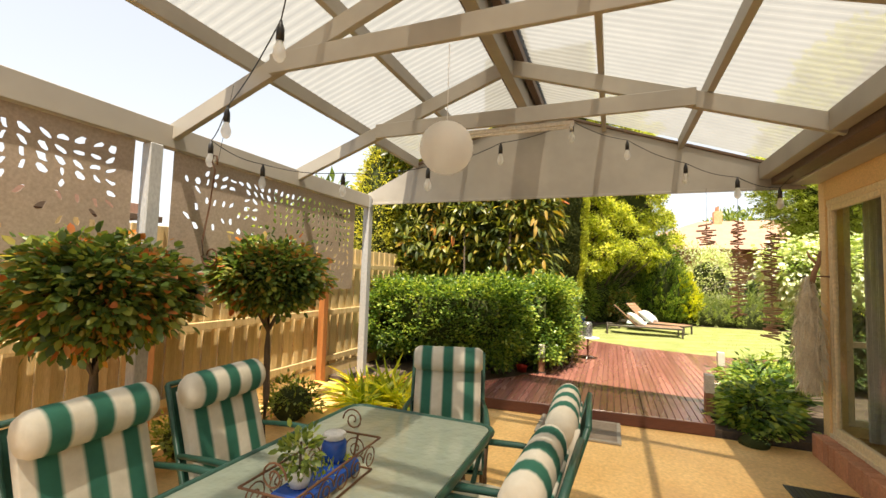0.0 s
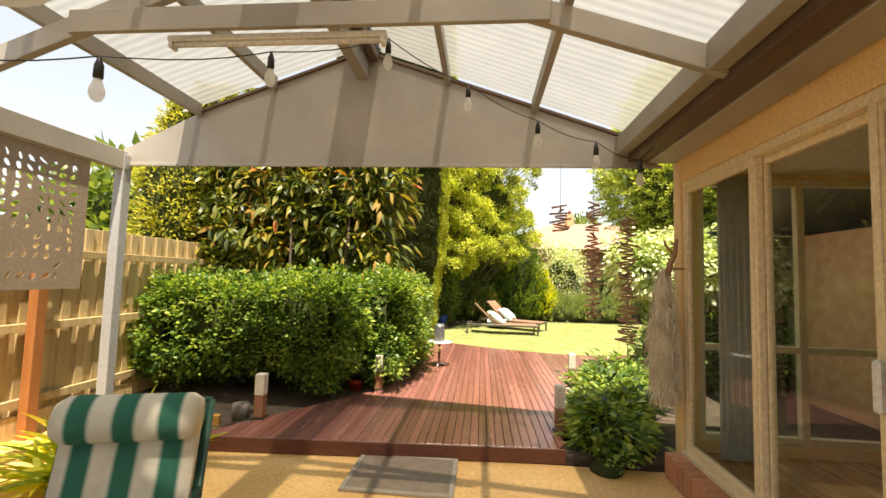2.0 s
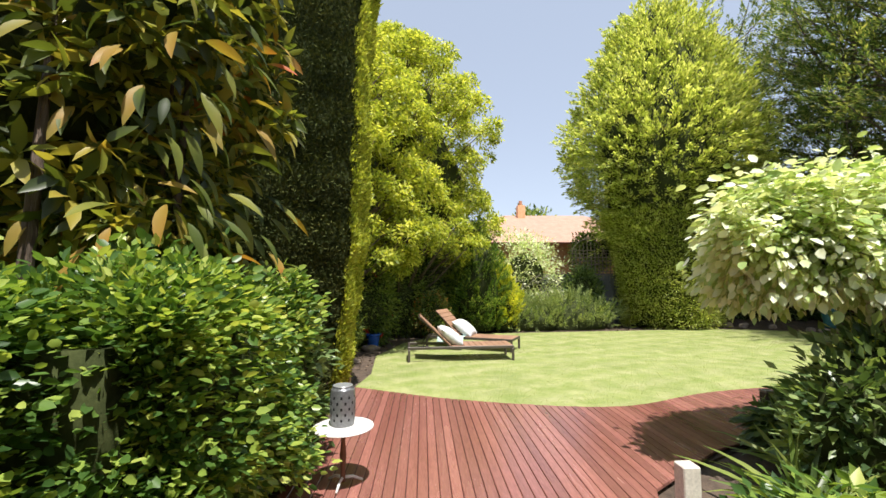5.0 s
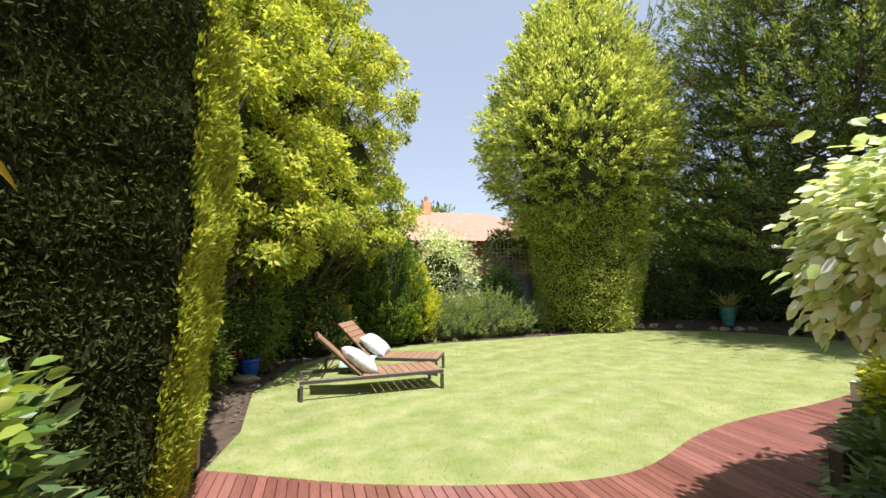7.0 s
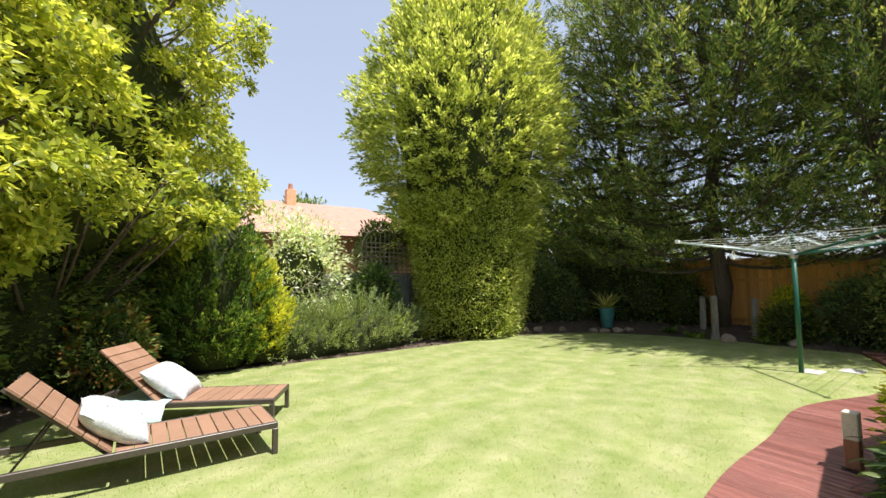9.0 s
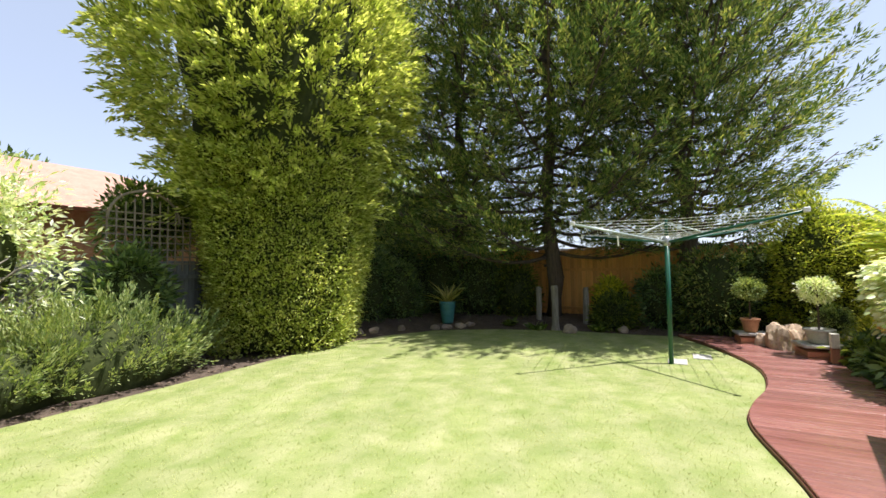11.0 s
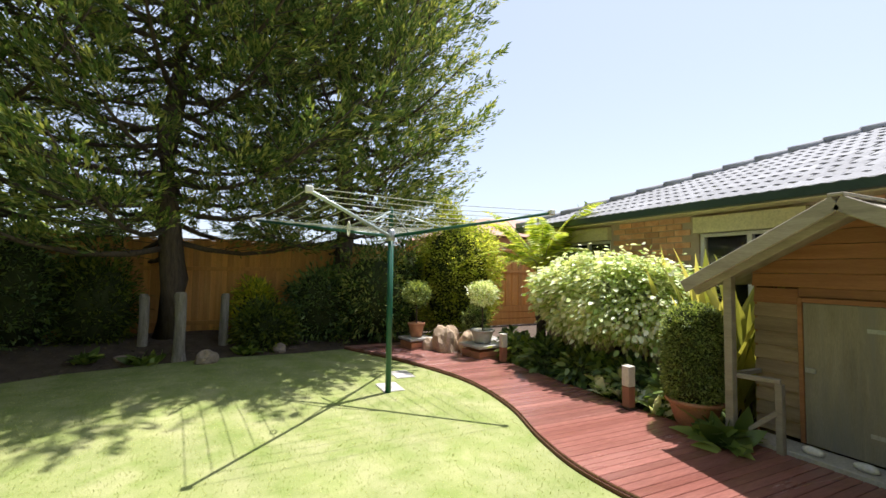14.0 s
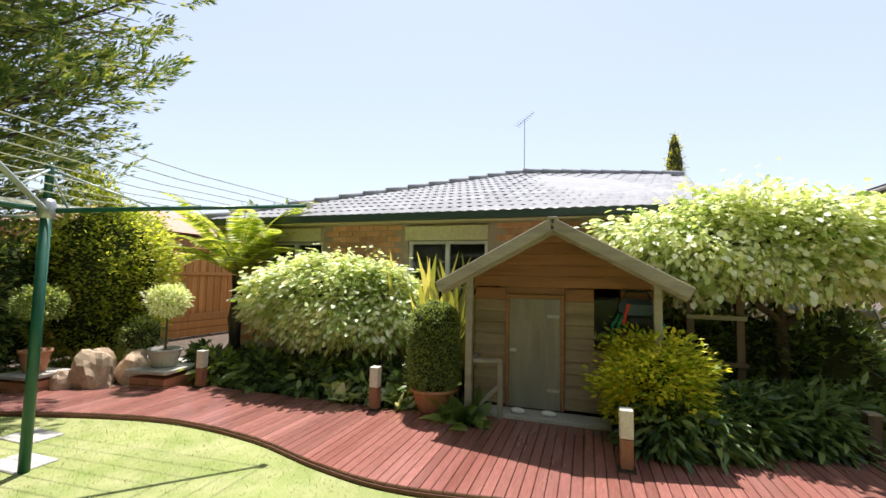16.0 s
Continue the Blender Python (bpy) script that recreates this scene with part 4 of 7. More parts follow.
tx.body, tx.size, tx.align_x, tx.align_y, tx.extrude = "NO SHOES", 0.052, 'CENTER', 'CENTER', 0.001
tx.materials.append(M["black"])
to = new("letters", tx)
to.matrix_world = Matrix.Translation((XW - 0.087, -2.92, 1.18)) @ Euler((math.pi / 2, 0, -math.pi / 2)).to_matrix().to_4x4()
to.parent = sg
# windows of the sunroom to the garden
win = thing("garden_window", None, "cream-framed window with a mid rail facing the garden", "window")
for x in (1.92, 2.72, 3.45, 4.07):
    part("mullion", box(x - 0.03, x + 0.03, YC - 0.08, YC - 0.02, 0.22, 2.40, 0.004), M["frame"], win)
for x0, x1 in ((1.95, 2.69), (2.75, 3.42), (3.48, 4.04)):
    for z in (0.25, 0.98, 2.37):
        part("rail", box(x0, x1, YC - 0.08, YC - 0.02, z - 0.028, z + 0.028, 0.004), M["frame"], win)
    g = part("pane", box(x0, x1, YC - 0.053, YC - 0.047, 0.28, 2.34), M["glass"], win)
    g.visible_shadow = False
# Flat upright panel of pale grey strips behind the garden window.
cu = bmesh.new()
for i in range(24):
    a = 1.98 + i * 0.0105
    add_box(cu, a, a + 0.012, YC - 0.26 + 0.006 * math.sin(i * 1.3), YC - 0.23 + 0.006 * math.sin(i * 1.3), 0.14, 2.38)
tagged(part("curtain", cu, M["curtain"]), "flat pale grey upright panel inside the window", "curtain")

# ---- pergola ----
RIDGE = (-1.09, 3.60)
EAVE_L, EAVE_R = (-2.75, 3.03), (1.29, 2.77)
perg = thing("pergola", None, "taupe painted timber pergola with a white corrugated gable roof", "pergola")


def slope_z(x):
    if x < RIDGE[0]:
        return RIDGE[1] + (x - RIDGE[0]) * (RIDGE[1] - EAVE_L[1]) / (RIDGE[0] - EAVE_L[0])
    return RIDGE[1] - (x - RIDGE[0]) * (RIDGE[1] - EAVE_R[1]) / (EAVE_R[0] - RIDGE[0])


def corrugated(name, x0, x1, y0, y1, lift):
    n = int((y1 - y0) / 0.019)
    verts, faces = [], []
    for i in range(n + 1):
        y = y0 + (y1 - y0) * i / n
        h = 0.010 * math.sin(i * math.pi / 2)
        for x in (x0, x1):
            verts.append((x, y, slope_z(x) + lift + h))
    for i in range(n):
        faces.append((2 * i, 2 * i + 1, 2 * i + 3, 2 * i + 2))
    o = new(name, mesh_from(name, verts, faces, M["poly"], True))
    o.parent = perg
    return o


corrugated("roof_sheet", -2.86, -1.16, -9.2, -0.74, 0.095)
corrugated("roof_sheet", -1.02, 1.36, -9.2, -0.74, 0.095)
part("ridge_beam", box(-1.14, -1.04, -9.2, -0.80, 3.36, 3.60, 0.004), M["pergola"], perg)
part("ridge_cap", prism([(-1.26, -9.2), (-0.92, -9.2), (-0.92, -0.72), (-1.26, -0.72)], 3.70, 3.715), M["roof_brown"], perg)
for s in (-1, 1):
    part("ridge_lining", box(RIDGE[0] + s * 0.11 - 0.035, RIDGE[0] + s * 0.11 + 0.035, -9.2, -0.80, 3.52, 3.60, 0.003), M["roof_brown"], perg)
for y in (-2.32, -3.78, -5.25, -6.75):
    part("rafter", beam((-3.48, y, 2.585), (RIDGE[0], y, 3.47), 0.05, 0.135), M["pergola"], perg)
    part("rafter", beam((RIDGE[0], y, 3.46), (1.36, y, 2.655), 0.05, 0.135), M["pergola"], perg)
    part("tie_beam", box(-2.45, 0.42, y - 0.06, y - 0.026, 2.90, 3.045, 0.004), M["pergola"], perg)
for x in (-2.72, -1.96, -0.28, 0.52):
    part("purlin", box(x - 0.025, x + 0.025, -9.2, -0.80, slope_z(x) - 0.035, slope_z(x) + 0.085, 0.003), M["pergola"], perg)
part("side_beam", box(-3.525, -3.435, -9.2, -0.80, 2.46, 2.64, 0.004), M["pergola"], perg)
bm = bmesh.new()
outl = [(-3.50, 2.52), (1.60, 2.52), (1.60, 2.60), (1.30, 2.79), (RIDGE[0], 3.62), (-2.75, 3.03), (-3.44, 2.70), (-3.50, 2.69)]
a = [bm.verts.new((x, -0.785, z)) for x, z in outl]
b = [bm.verts.new((x, -0.755, z)) for x, z in outl]
bm.faces.new(a)
bm.faces.new(b[::-1])
for i in range(len(a)):
    bm.faces.new((a[i], a[(i + 1) % len(a)], b[(i + 1) % len(a)], b[i]))
part("gable_board", bm, M["pergola"], perg)
part("gable_trim", box(-3.47, 1.64, -0.80, -0.787, 2.505, 2.535, 0.003), M["pergola"], perg)
for x0, z0_, x1, z1_ in ((-2.75, 3.02, RIDGE[0], 3.61), (RIDGE[0], 3.61, 1.30, 2.78)):
    part("barge_cover", beam((x0, -0.775, z0_ + 0.02), (x1, -0.775, z1_ + 0.02), 0.07, 0.03), M["roof_brown"], perg)
part("eave_beam", box(1.24, 1.34, -9.2, -0.80, 2.62, 2.78, 0.004), M["pergola"], perg)
part("eave_board", box(1.345, 1.50, -9.2, -0.80, 2.56, 2.74, 0.004), M["roof_brown"], perg)
part("box_gutter", box(1.505, 1.735, -9.2, -0.80, 2.545, 2.68, 0.006), M["pergola"], perg)
for y in (-0.80, -3.92, -7.0):
    part("post", box(-3.53, -3.43, y - 0.05, y + 0.05, Z_PATIO, 2.62 if y > -1 else 2.46, 0.006), M["post_grey"], perg, "grey painted steel post")
part("bracket", box(-3.428, -3.415, -0.84, -0.76, 2.46, 2.60, 0.002), M["silver"], perg)

# ---- laser cut screens ----


def privacy_screen(y0, y1, z0, z1, seed, dense):
    """A thin steel sheet with real leaf-shaped holes that sweep in a swirl; dense(u, v) is how many."""
    r = random.Random(seed)
    t = thing("privacy_screen", None, "taupe steel privacy screen cut with leaf-shaped holes", "screen", "privacy screens")
    nx, nz = 29, 15
    bm = bmesh.new()
    gy = [[y0 + (y1 - y0) * (i + (r.uniform(-0.22, 0.22) if 0 < i < nx and 0 < j < nz else 0)) / nx for j in range(nz + 1)] for i in range(nx + 1)]
    gz = [[z0 + (z1 - z0) * (j + (r.uniform(-0.22, 0.22) if 0 < i < nx and 0 < j < nz else 0)) / nz for j in range(nz + 1)] for i in range(nx + 1)]
    for i in range(nx):
        for j in range(nz):
            c = [(gy[p][q], gz[p][q]) for p, q in ((i, j), (i + 1, j), (i + 1, j + 1), (i, j + 1))]
            cv = [bm.verts.new((0, p, q)) for p, q in c]
            u, v = (i + 0.5) / nx, (j + 0.5) / nz
            if r.random() < dense(u, v) and 0 < i < nx - 1 and 0 < j < nz - 1:
                cy, cz = sum(p for p, q in c) / 4, sum(q for p, q in c) / 4
                a0 = 2.2 * math.sin(u * 5.0 + v * 2.2) + r.uniform(-0.4, 0.4)
                lx, ly = 0.054 * r.uniform(0.7, 1.15), 0.021 * r.uniform(0.6, 1.3)
                hole = []
                for kq in range(8):
                    an = kq * math.pi / 4 + math.pi / 4 + math.pi
                    k = r.uniform(0.55, 1.12)
                    px, pz = lx * k * math.cos(an - a0), ly * k * math.sin(an - a0)
                    hy, hz_ = px * math.cos(a0) - pz * math.sin(a0), px * math.sin(a0) + pz * math.cos(a0)
                    hole.append(bm.verts.new((0, cy + max(-0.033, min(0.033, hy)), cz + max(-0.027, min(0.027, hz_)))))
                for s in range(4):
                    h0, h1, h2 = hole[2 * s], hole[2 * s + 1], hole[(2 * s + 2) % 8]
                    bm.faces.new((cv[s], cv[(s + 1) % 4], h2, h1, h0))
            else:
                bm.faces.new(cv)
    bmesh.ops.remove_doubles(bm, verts=bm.verts, dist=1e-4)
    g = bmesh.ops.extrude_face_region(bm, geom=bm.faces[:])
    bmesh.ops.translate(bm, vec=(0.004, 0, 0), verts=[v for v in g["geom"] if isinstance(v, bmesh.types.BMVert)])
    for v in bm.verts:
        v.co.x += -3.47
    part("sheet", bm, M["screen"], t)
    for y in (y0 + 0.05, y1 - 0.05):
        part("bracket", box(-3.474, -3.4665, y - 0.02, y + 0.02, z1 - 0.004, z1 + 0.05, 0.001), M["silver"], t)
    return t


privacy_screen(-3.76, -1.16, 1.30, 2.45, 5, lambda u, v: 0.14 + 0.95 * max(0.0, min(1.0, 1.7 * (v - 0.55 + 0.5 * u))) if v > 0.12 else 0.5 * (u > 0.6))
privacy_screen(-6.85, -4.06, 1.30, 2.45, 9, lambda u, v: 0.12 + 0.90 * max(0.0, min(1.0, 2.2 * (v - 0.32))))

# ---- pergola hanging things ----
lan = thing("paper_lantern", pose(-1.10, -3.78, 2.27), "round white paper lantern hanging from the rafter", "lantern")
prof = []
for i in range(37):
    a = -math.pi / 2 + math.pi * (i + 0.5) / 37
    prof.append((0.156 * math.cos(a) + (0.0035 if i % 2 else 0.0), 0.156 * math.sin(a)))
part("shade", lathe(prof, 36), M["paper"], lan, "", True)
part("cord", rod((0, 0, 0.154), (0, 0, 0.64), 0.002, None, 5), M["white"], lan)
tl = thing("tube_light", None, "white batten tube light fixed under the tie beam", "ceiling light")
part("batten", box(-1.84, -0.50, -2.31, -2.25, 2.93, 2.965, 0.004, Matrix.Translation((0, -0.02, -0.068))), M["white"], tl)
part("tube", rod((-1.80, -2.30, 2.85), (-0.54, -2.30, 2.85), 0.016, None, 12), M["white"], tl, "", True)
for x in (-1.82, -0.52):
    part("end_holder", box(x - 0.012, x + 0.012, -2.33, -2.27, 2.825, 2.862, 0.003), M["white"], tl)
BULBS = [(-2.95, -3.85, 2.30), (-2.79, -3.5, 2.20), (-2.24, -3.19, 2.17), (-1.55, -3.03, 2.22), (-1.11, -2.45, 2.55), (-0.53, -2.13, 2.80), (-0.05, -1.62, 2.74), (0.46, -1.56, 2.49), (0.87, -1.57, 2.33), (1.25, -1.35, 2.26), (-2.36, -4.23, 2.34), (-1.6, -4.62, 2.50)]
sl = thing("string_lights", None, "black string of clear bulbs looped under the pergola", "string lights")
order = [10, 0, 1, 2, 3, 4, 5, 6, 7, 8, 9]
prev = Vector((-1.4, -4.75, 2.98))
seqp = [Vector(BULBS[11]) + Vector((0, 0, 0.16))] + [Vector(BULBS[i]) + Vector((0, 0, 0.16)) for i in order]
for a_, b_ in zip([prev] + seqp, seqp):
    pts = [a_.lerp(b_, q / 6) + Vector((0, 0, -0.03 * math.sin(math.pi * q / 6))) for q in range(7)]
    part("wire", tube(pts, 0.0035, 5), M["black"], sl)
end = seqp[-1]
part("wire", tube([end, Vector((1.40, -1.2, 2.56))], 0.0035, 5), M["black"], sl)
for q_, top in ((Vector(BULBS[5]), 2.9),):
    part("wire", tube([q_ + Vector((0, 0, 0.16)), Vector((q_.x, -2.29, top))], 0.003, 5), M["black"], sl)
for bx_, by_, bz_ in BULBS:
    sk = part("socket", lathe([(0.006, 0.17), (0.011, 0.15), (0.018, 0.13), (0.019, 0.075)][::-1], 10, None, Matrix.Translation((bx_, by_, bz_ - 0.01))), M["black"], sl, "", True)
    part("bulb", lathe([(0.004, -0.03), (0.020, -0.02), (0.030, 0.005), (0.028, 0.03), (0.018, 0.055), (0.015, 0.07)], 12, None, Matrix.Translation((bx_, by_, bz_ - 0.01))), M["bulb"], sk, "clear glass bulb", True)
wi = thing("iron_wind_hook", None, "rusty curled iron ornament hanging by the screen", "ornament")
pts = [(-2.75, -3.95, 2.24), (-2.76, -3.95, 2.30), (-2.79, -3.95, 2.31), (-2.80, -3.95, 2.26), (-2.77, -3.95, 2.20), (-2.80, -3.95, 1.95), (-2.85, -3.95, 1.70), (-2.83, -3.95, 1.60)]
for i in range(16):
    a = i * 0.55
    rr = 0.085 * (1 - i / 20)
    pts.append((-2.76 - rr * math.cos(a), -3.95, 1.60 - rr * math.sin(a)))
part("scroll", tube(pts, 0.006, 6), M["copper"], wi, "", True)
part("hanger", rod((-2.75, -3.95, 2.24), (-2.75, -3.86, 2.85), 0.002, None, 5), M["black"], wi)
# driftwood mobiles under the gable
for i, (mx_, my_, zt, zb) in enumerate(((0.745, -0.90, 2.16, 1.93), (1.025, -0.90, 2.18, 1.20), (1.305, -0.90, 2.05, 1.00))):
    r = random.Random(i)
    mo = thing("driftwood_mobile", None, "hanging mobile of small driftwood sticks on a string", "mobile", "driftwood mobiles")
    part("string", rod((mx_, my_, zb), (mx_, my_, 2.53), 0.0015, None, 4), M["black"], mo)
    z = zb
    while z < zt:
        a = r.uniform(0, 6.28)
        ln = r.uniform(0.05, 0.10)
        d = Vector((math.cos(a) * ln, math.sin(a) * ln, r.uniform(-0.02, 0.02)))
        c = Vector((mx_, my_, z))
        part("stick", rod(c - d, c + d * r.uniform(0.6, 1), 0.010, 0.007, 6), M["driftwood"], mo)
        z += 0.021
# moss on an antler branch
ms = thing("hanging_moss", None, "long beard of dry moss on a driftwood branch by the door", "hanging moss")
n = 2600
c = np.array([1.585, -0.93, 0])
zt = rng.uniform(0, 1, n)
rad = 0.03 + 0.115 * np.sin(np.clip(zt, 0, 1) * 2.5) ** 1
ang = rng.uniform(0, 6.28, n)
rr = rad * np.sqrt(rng.uniform(0.2, 1, n))
P = np.stack([c[0] + rr * np.cos(ang) * 0.8, c[1] + rr * np.sin(ang), 1.62 - zt * 1.05], 1)
W = np.stack([rng.normal(size=n) * 0.35, rng.normal(size=n) * 0.35, -np.ones(n)], 1)
leaf_object("beard", P, W, 0.11, 0.07, M["moss"], ms, curl=0.2)
part("beard_core", lathe([(0.015, 1.62), (0.06, 1.42), (0.085, 1.05), (0.075, 0.75), (0.03, 0.52)], 14, None, Matrix.Translation((1.585, -0.93, 0))), M["moss"], ms, "", True)
br = tube([(1.61, -0.95, 1.55), (1.62, -0.98, 1.66), (1.64, -1.02, 1.74), (1.65, -1.03, 1.86)], [0.022, 0.024, 0.02, 0.012], 7)
add_tube(br, [(1.64, -1.01, 1.73), (1.58, -1.0, 1.80), (1.56, -1.0, 1.86)], [0.014, 0.012, 0.006], 6)
add_tube(br, [(1.645, -1.03, 1.80), (1.60, -1.03, 1.84)], [0.012, 0.006], 6)
add_rod(br, (1.63, -0.97, 1.62), (1.745, -0.95, 1.62), 0.008)
part("branch", br, M["driftwood"], ms, "brown forked driftwood branch", True)
# mat and drain
dm = thing("door_mat", None, "brown woven mat with a rubber edge before the deck step", "mat")
part("weave", box(-0.885, -0.125, -1.47, -0.90, -0.079, -0.060, 0.004), M["mat"], dm)
for x0, x1, y0, y1 in ((-0.925, -0.885, -1.51, -0.86), (-0.125, -0.085, -1.51, -0.86), (-0.885, -0.125, -1.51, -1.47), (-0.885, -0.125, -0.90, -0.86)):
    part("edge", box(x0, x1, y0, y1, -0.079, -0.056, 0.004), M["grey_timber"], dm)
dr = thing("floor_drain", None, "black cast grate let into the patio", "drain grate")
part("grate_frame", box(1.10, 1.60, -2.02, -1.78, -0.079, -0.071, 0.002), M["black"], dr)
for i in range(14):
    part("bar", box(1.125 + i * 0.033, 1.14 + i * 0.033, -2.0, -1.80, -0.071, -0.066), M["dark_metal"], dr)

# ---- left boundary fence ----
fence = thing("boundary_fence", None, "new treated pine paling fence with pale rails", "fence")
XF = -4.1
bm = box(-0.012, 0.012, -0.048, 0.048, 0.12, 1.90, 0.003)
pal_me = bpy.data.meshes.new("paling")
bm.to_mesh(pal_me)
bm.free()
pal_me.materials.append(M["fence"])
for i in range(96):
    o = new("paling", pal_me)
    o.parent = fence
    o.location = (XF - 0.03 - (0.018 if i % 2 else 0), -7.9 + i * 0.098, random.uniform(-0.006, 0.006))
for z in (0.24, 0.92, 1.62):
    part("rail", box(XF - 0.005, XF + 0.035, -8, 1.5, z - 0.04, z + 0.04, 0.004), M["fence"], fence, "pale pine rail")
part("plinth_board", box(XF - 0.02, XF + 0.02, -8, 1.5, -0.09, 0.13, 0.004), M["fence"], fence)
for y in (-1.02, -3.5, -5.9):
    part("fence_post", box(XF + 0.036, XF + 0.13, y - 0.05, y + 0.05, -0.1, 1.55, 0.005), M["fence_post"], fence, "orange stained post")
nbw = thing("neighbour_house", None, "cream rendered house with a tiled eave beyond the fence", "house")
part("wall", box(-12, -9, -9, -1, -0.42, 2.3), M["wall_int"], nbw)
part("roof", beam((-10.2, -9.5, 2.55), (-10.2, -0.5, 2.55), 3.6, 0.25), M["terracotta_roof"], nbw)
part("gutter", box(-8.40, -8.28, -9.5, -0.5, 2.36, 2.48, 0.01), M["roof_brown"], nbw)

# ---- rear boundary fences ----


def paling_fence(name, a, b, z0, z1, m, label, step=0.1, w=0.112, rails=(0.35, 1.4), side=1):
    t = thing(name, None, label, "fence")
    a, b = Vector((*a, 0)), Vector((*b, 0))
    d = (b - a).normalized()
    ang = math.atan2(d.y, d.x)
    n = int((b - a).length / step)
    bm_ = box(-w / 2, w / 2, -0.009, 0.009, 0, z1 - z0, 0.003)
    me = bpy.data.meshes.new("paling")
    bm_.to_mesh(me)
    bm_.free()
    me.materials.append(m)
    nrm = Vector((-d.y, d.x, 0))
    for i in range(n):
        o = new("paling", me)
        o.parent = t
        p = a + d * ((i + 0.5) * step) + nrm * (0.021 if i % 2 else 0)
        o.matrix_world = Matrix.Translation((p.x, p.y, z0 + random.uniform(-0.01, 0.01))) @ Euler((0, 0, ang)).to_matrix().to_4x4()
    for z in rails:
        p0, p1 = a + nrm * side * 0.045, b + nrm * side * 0.045
        part("rail", beam((p0.x, p0.y, z), (p1.x, p1.y, z), 0.04, 0.075), m, t)
    return t


paling_fence("boundary_fence", (13.8, -3.0), (13.8, 13.5), 0.0, 1.95, M["fence_orange"], "orange stained paling fence behind the trees")
of = bpy.data.objects["boundary_fence.001"]
for k in range(3):
    part("plinth_board", box(13.70, 13.735, -3.0, 5.6, 0.01 + k * 0.17, 0.165 + k * 0.17, 0.004), M["fence_orange"], of)
part("capping", box(13.74, 13.86, -3.0, 13.3, 1.955, 1.985, 0.005), M["fence_orange"], of)
rf = paling_fence("boundary_fence", (-4.3, 13.4), (13.8, 13.4), -0.02, 1.68, M["fence_old"], "old grey paling fence at the back of the lawn", side=-1)
# lattice with an arch over the gate
lt = thing("lattice_screen", None, "weathered brown garden lattice with an arched top above the fence", "lattice")
for i in range(16):
    x = 5.0 + i * 0.13
    part("slat", box(x - 0.012, x + 0.012, 13.36, 13.372, 1.5, 2.45 + 0.30 * math.sin(min(1, i / 9) * math.pi)), M["lattice"], lt)
for j in range(8):
    part("slat", box(4.95, 7.0, 13.375, 13.387, 1.62 + j * 0.12, 1.644 + j * 0.12), M["lattice"], lt)
arch = [(5.55 + 0.55 * math.cos(a), 13.35, 2.35 + 0.5 * math.sin(a)) for a in (math.pi * q / 14 for q in range(15))]
part("arch", tube(arch, 0.022, 6), M["lattice"], lt)
# houses beyond
nb = thing("neighbour_house", None, "brick house with a terracotta hip roof beyond the back fence", "house")
part("wall", box(1.0, 13.5, 21.2, 29.6, -0.42, 3.45), M["brick"], nb)
bm = bmesh.new()
vs = [bm.verts.new(p) for p in ((0.0, 20.4, 3.4), (14.5, 20.4, 3.4), (14.5, 30.5, 3.4), (0.0, 30.5, 3.4), (5.0, 25.2, 5.5), (10.0, 25.2, 5.5))]
for f in ((0, 1, 5, 4), (1, 2, 5), (2, 3, 4, 5), (3, 0, 4), (3, 2, 1, 0)):
    bm.faces.new([vs[i] for i in f])
part("roof", bm, M["terracotta_roof"], nb)
chm = part("chimney", box(5.75, 6.2, 24.6, 25.1, 4.5, 6.05, 0.01), M["brick"], nb)
part("chimney_pot", rod((5.97, 24.85, 6.05), (5.97, 24.85, 6.35), 0.12, 0.10), M["terracotta"], chm)
nb2 = thing("neighbour_house", None, "house with a faded red tile roof beyond the side fence", "house")
part("wall", box(20.5, 28, -11, -1.2, -0.42, 2.9), M["brick"], nb2)
bm = bmesh.new()
vs = [bm.verts.new(p) for p in ((19.9, -0.6, 2.95), (19.9, -12, 2.95), (28.5, -12, 2.95), (28.5, -0.6, 2.95), (23.4, -3.9, 4.15), (23.4, -9, 4.15))]
for f in ((0, 1, 5, 4), (1, 2, 5), (2, 3, 4, 5), (3, 0, 4), (3, 2, 1, 0)):
    bm.faces.new([vs[i] for i in f])
part("roof", bm, M["terracotta_roof"], nb2)

# ---- main house behind the deck ----
YH, GZ = 1.86, 2.20
main = thing("main_house", None, "brick house with a grey tiled hip roof and dark green gutter", "house")
XL, XR = 11.0, 4.4
WINDOWS = [(6.68, 7.89, 0.95, 2.15), (9.38, 10.45, 0.95, 2.15)]
segs = [(XR, 6.68), (7.89, 9.38), (10.45, XL)]
walls = []
for a, b in segs:
    walls.append(part("wall", box(a, b, YH - 0.2, YH - 0.012, -0.42, GZ), M["mortar"], main))
for a, b, z0, z1 in WINDOWS:
    walls.append(part("wall", box(a, b, YH - 0.2, YH - 0.012, -0.42, z0), M["mortar"], main))
    part("wall", box(a, b, YH - 0.2, YH - 0.012, z1, GZ), M["mortar"], main)
part("wall", box(XR, XR + 0.2, -0.7, YH - 0.2, -0.42, GZ), M["brick"], main)
part("wall", box(XL - 0.2, XL, -7, YH - 0.2, -0.42, GZ), M["brick"], main)
part("soffit", box(XR - 0.9, XL + 0.55, YH - 0.2, YH + 0.24, GZ, GZ + 0.02), M["pelmet"], main)
part("soffit", box(XL - 0.2, XL + 0.55, -7.5, YH - 0.2, GZ, GZ + 0.02), M["pelmet"], main)
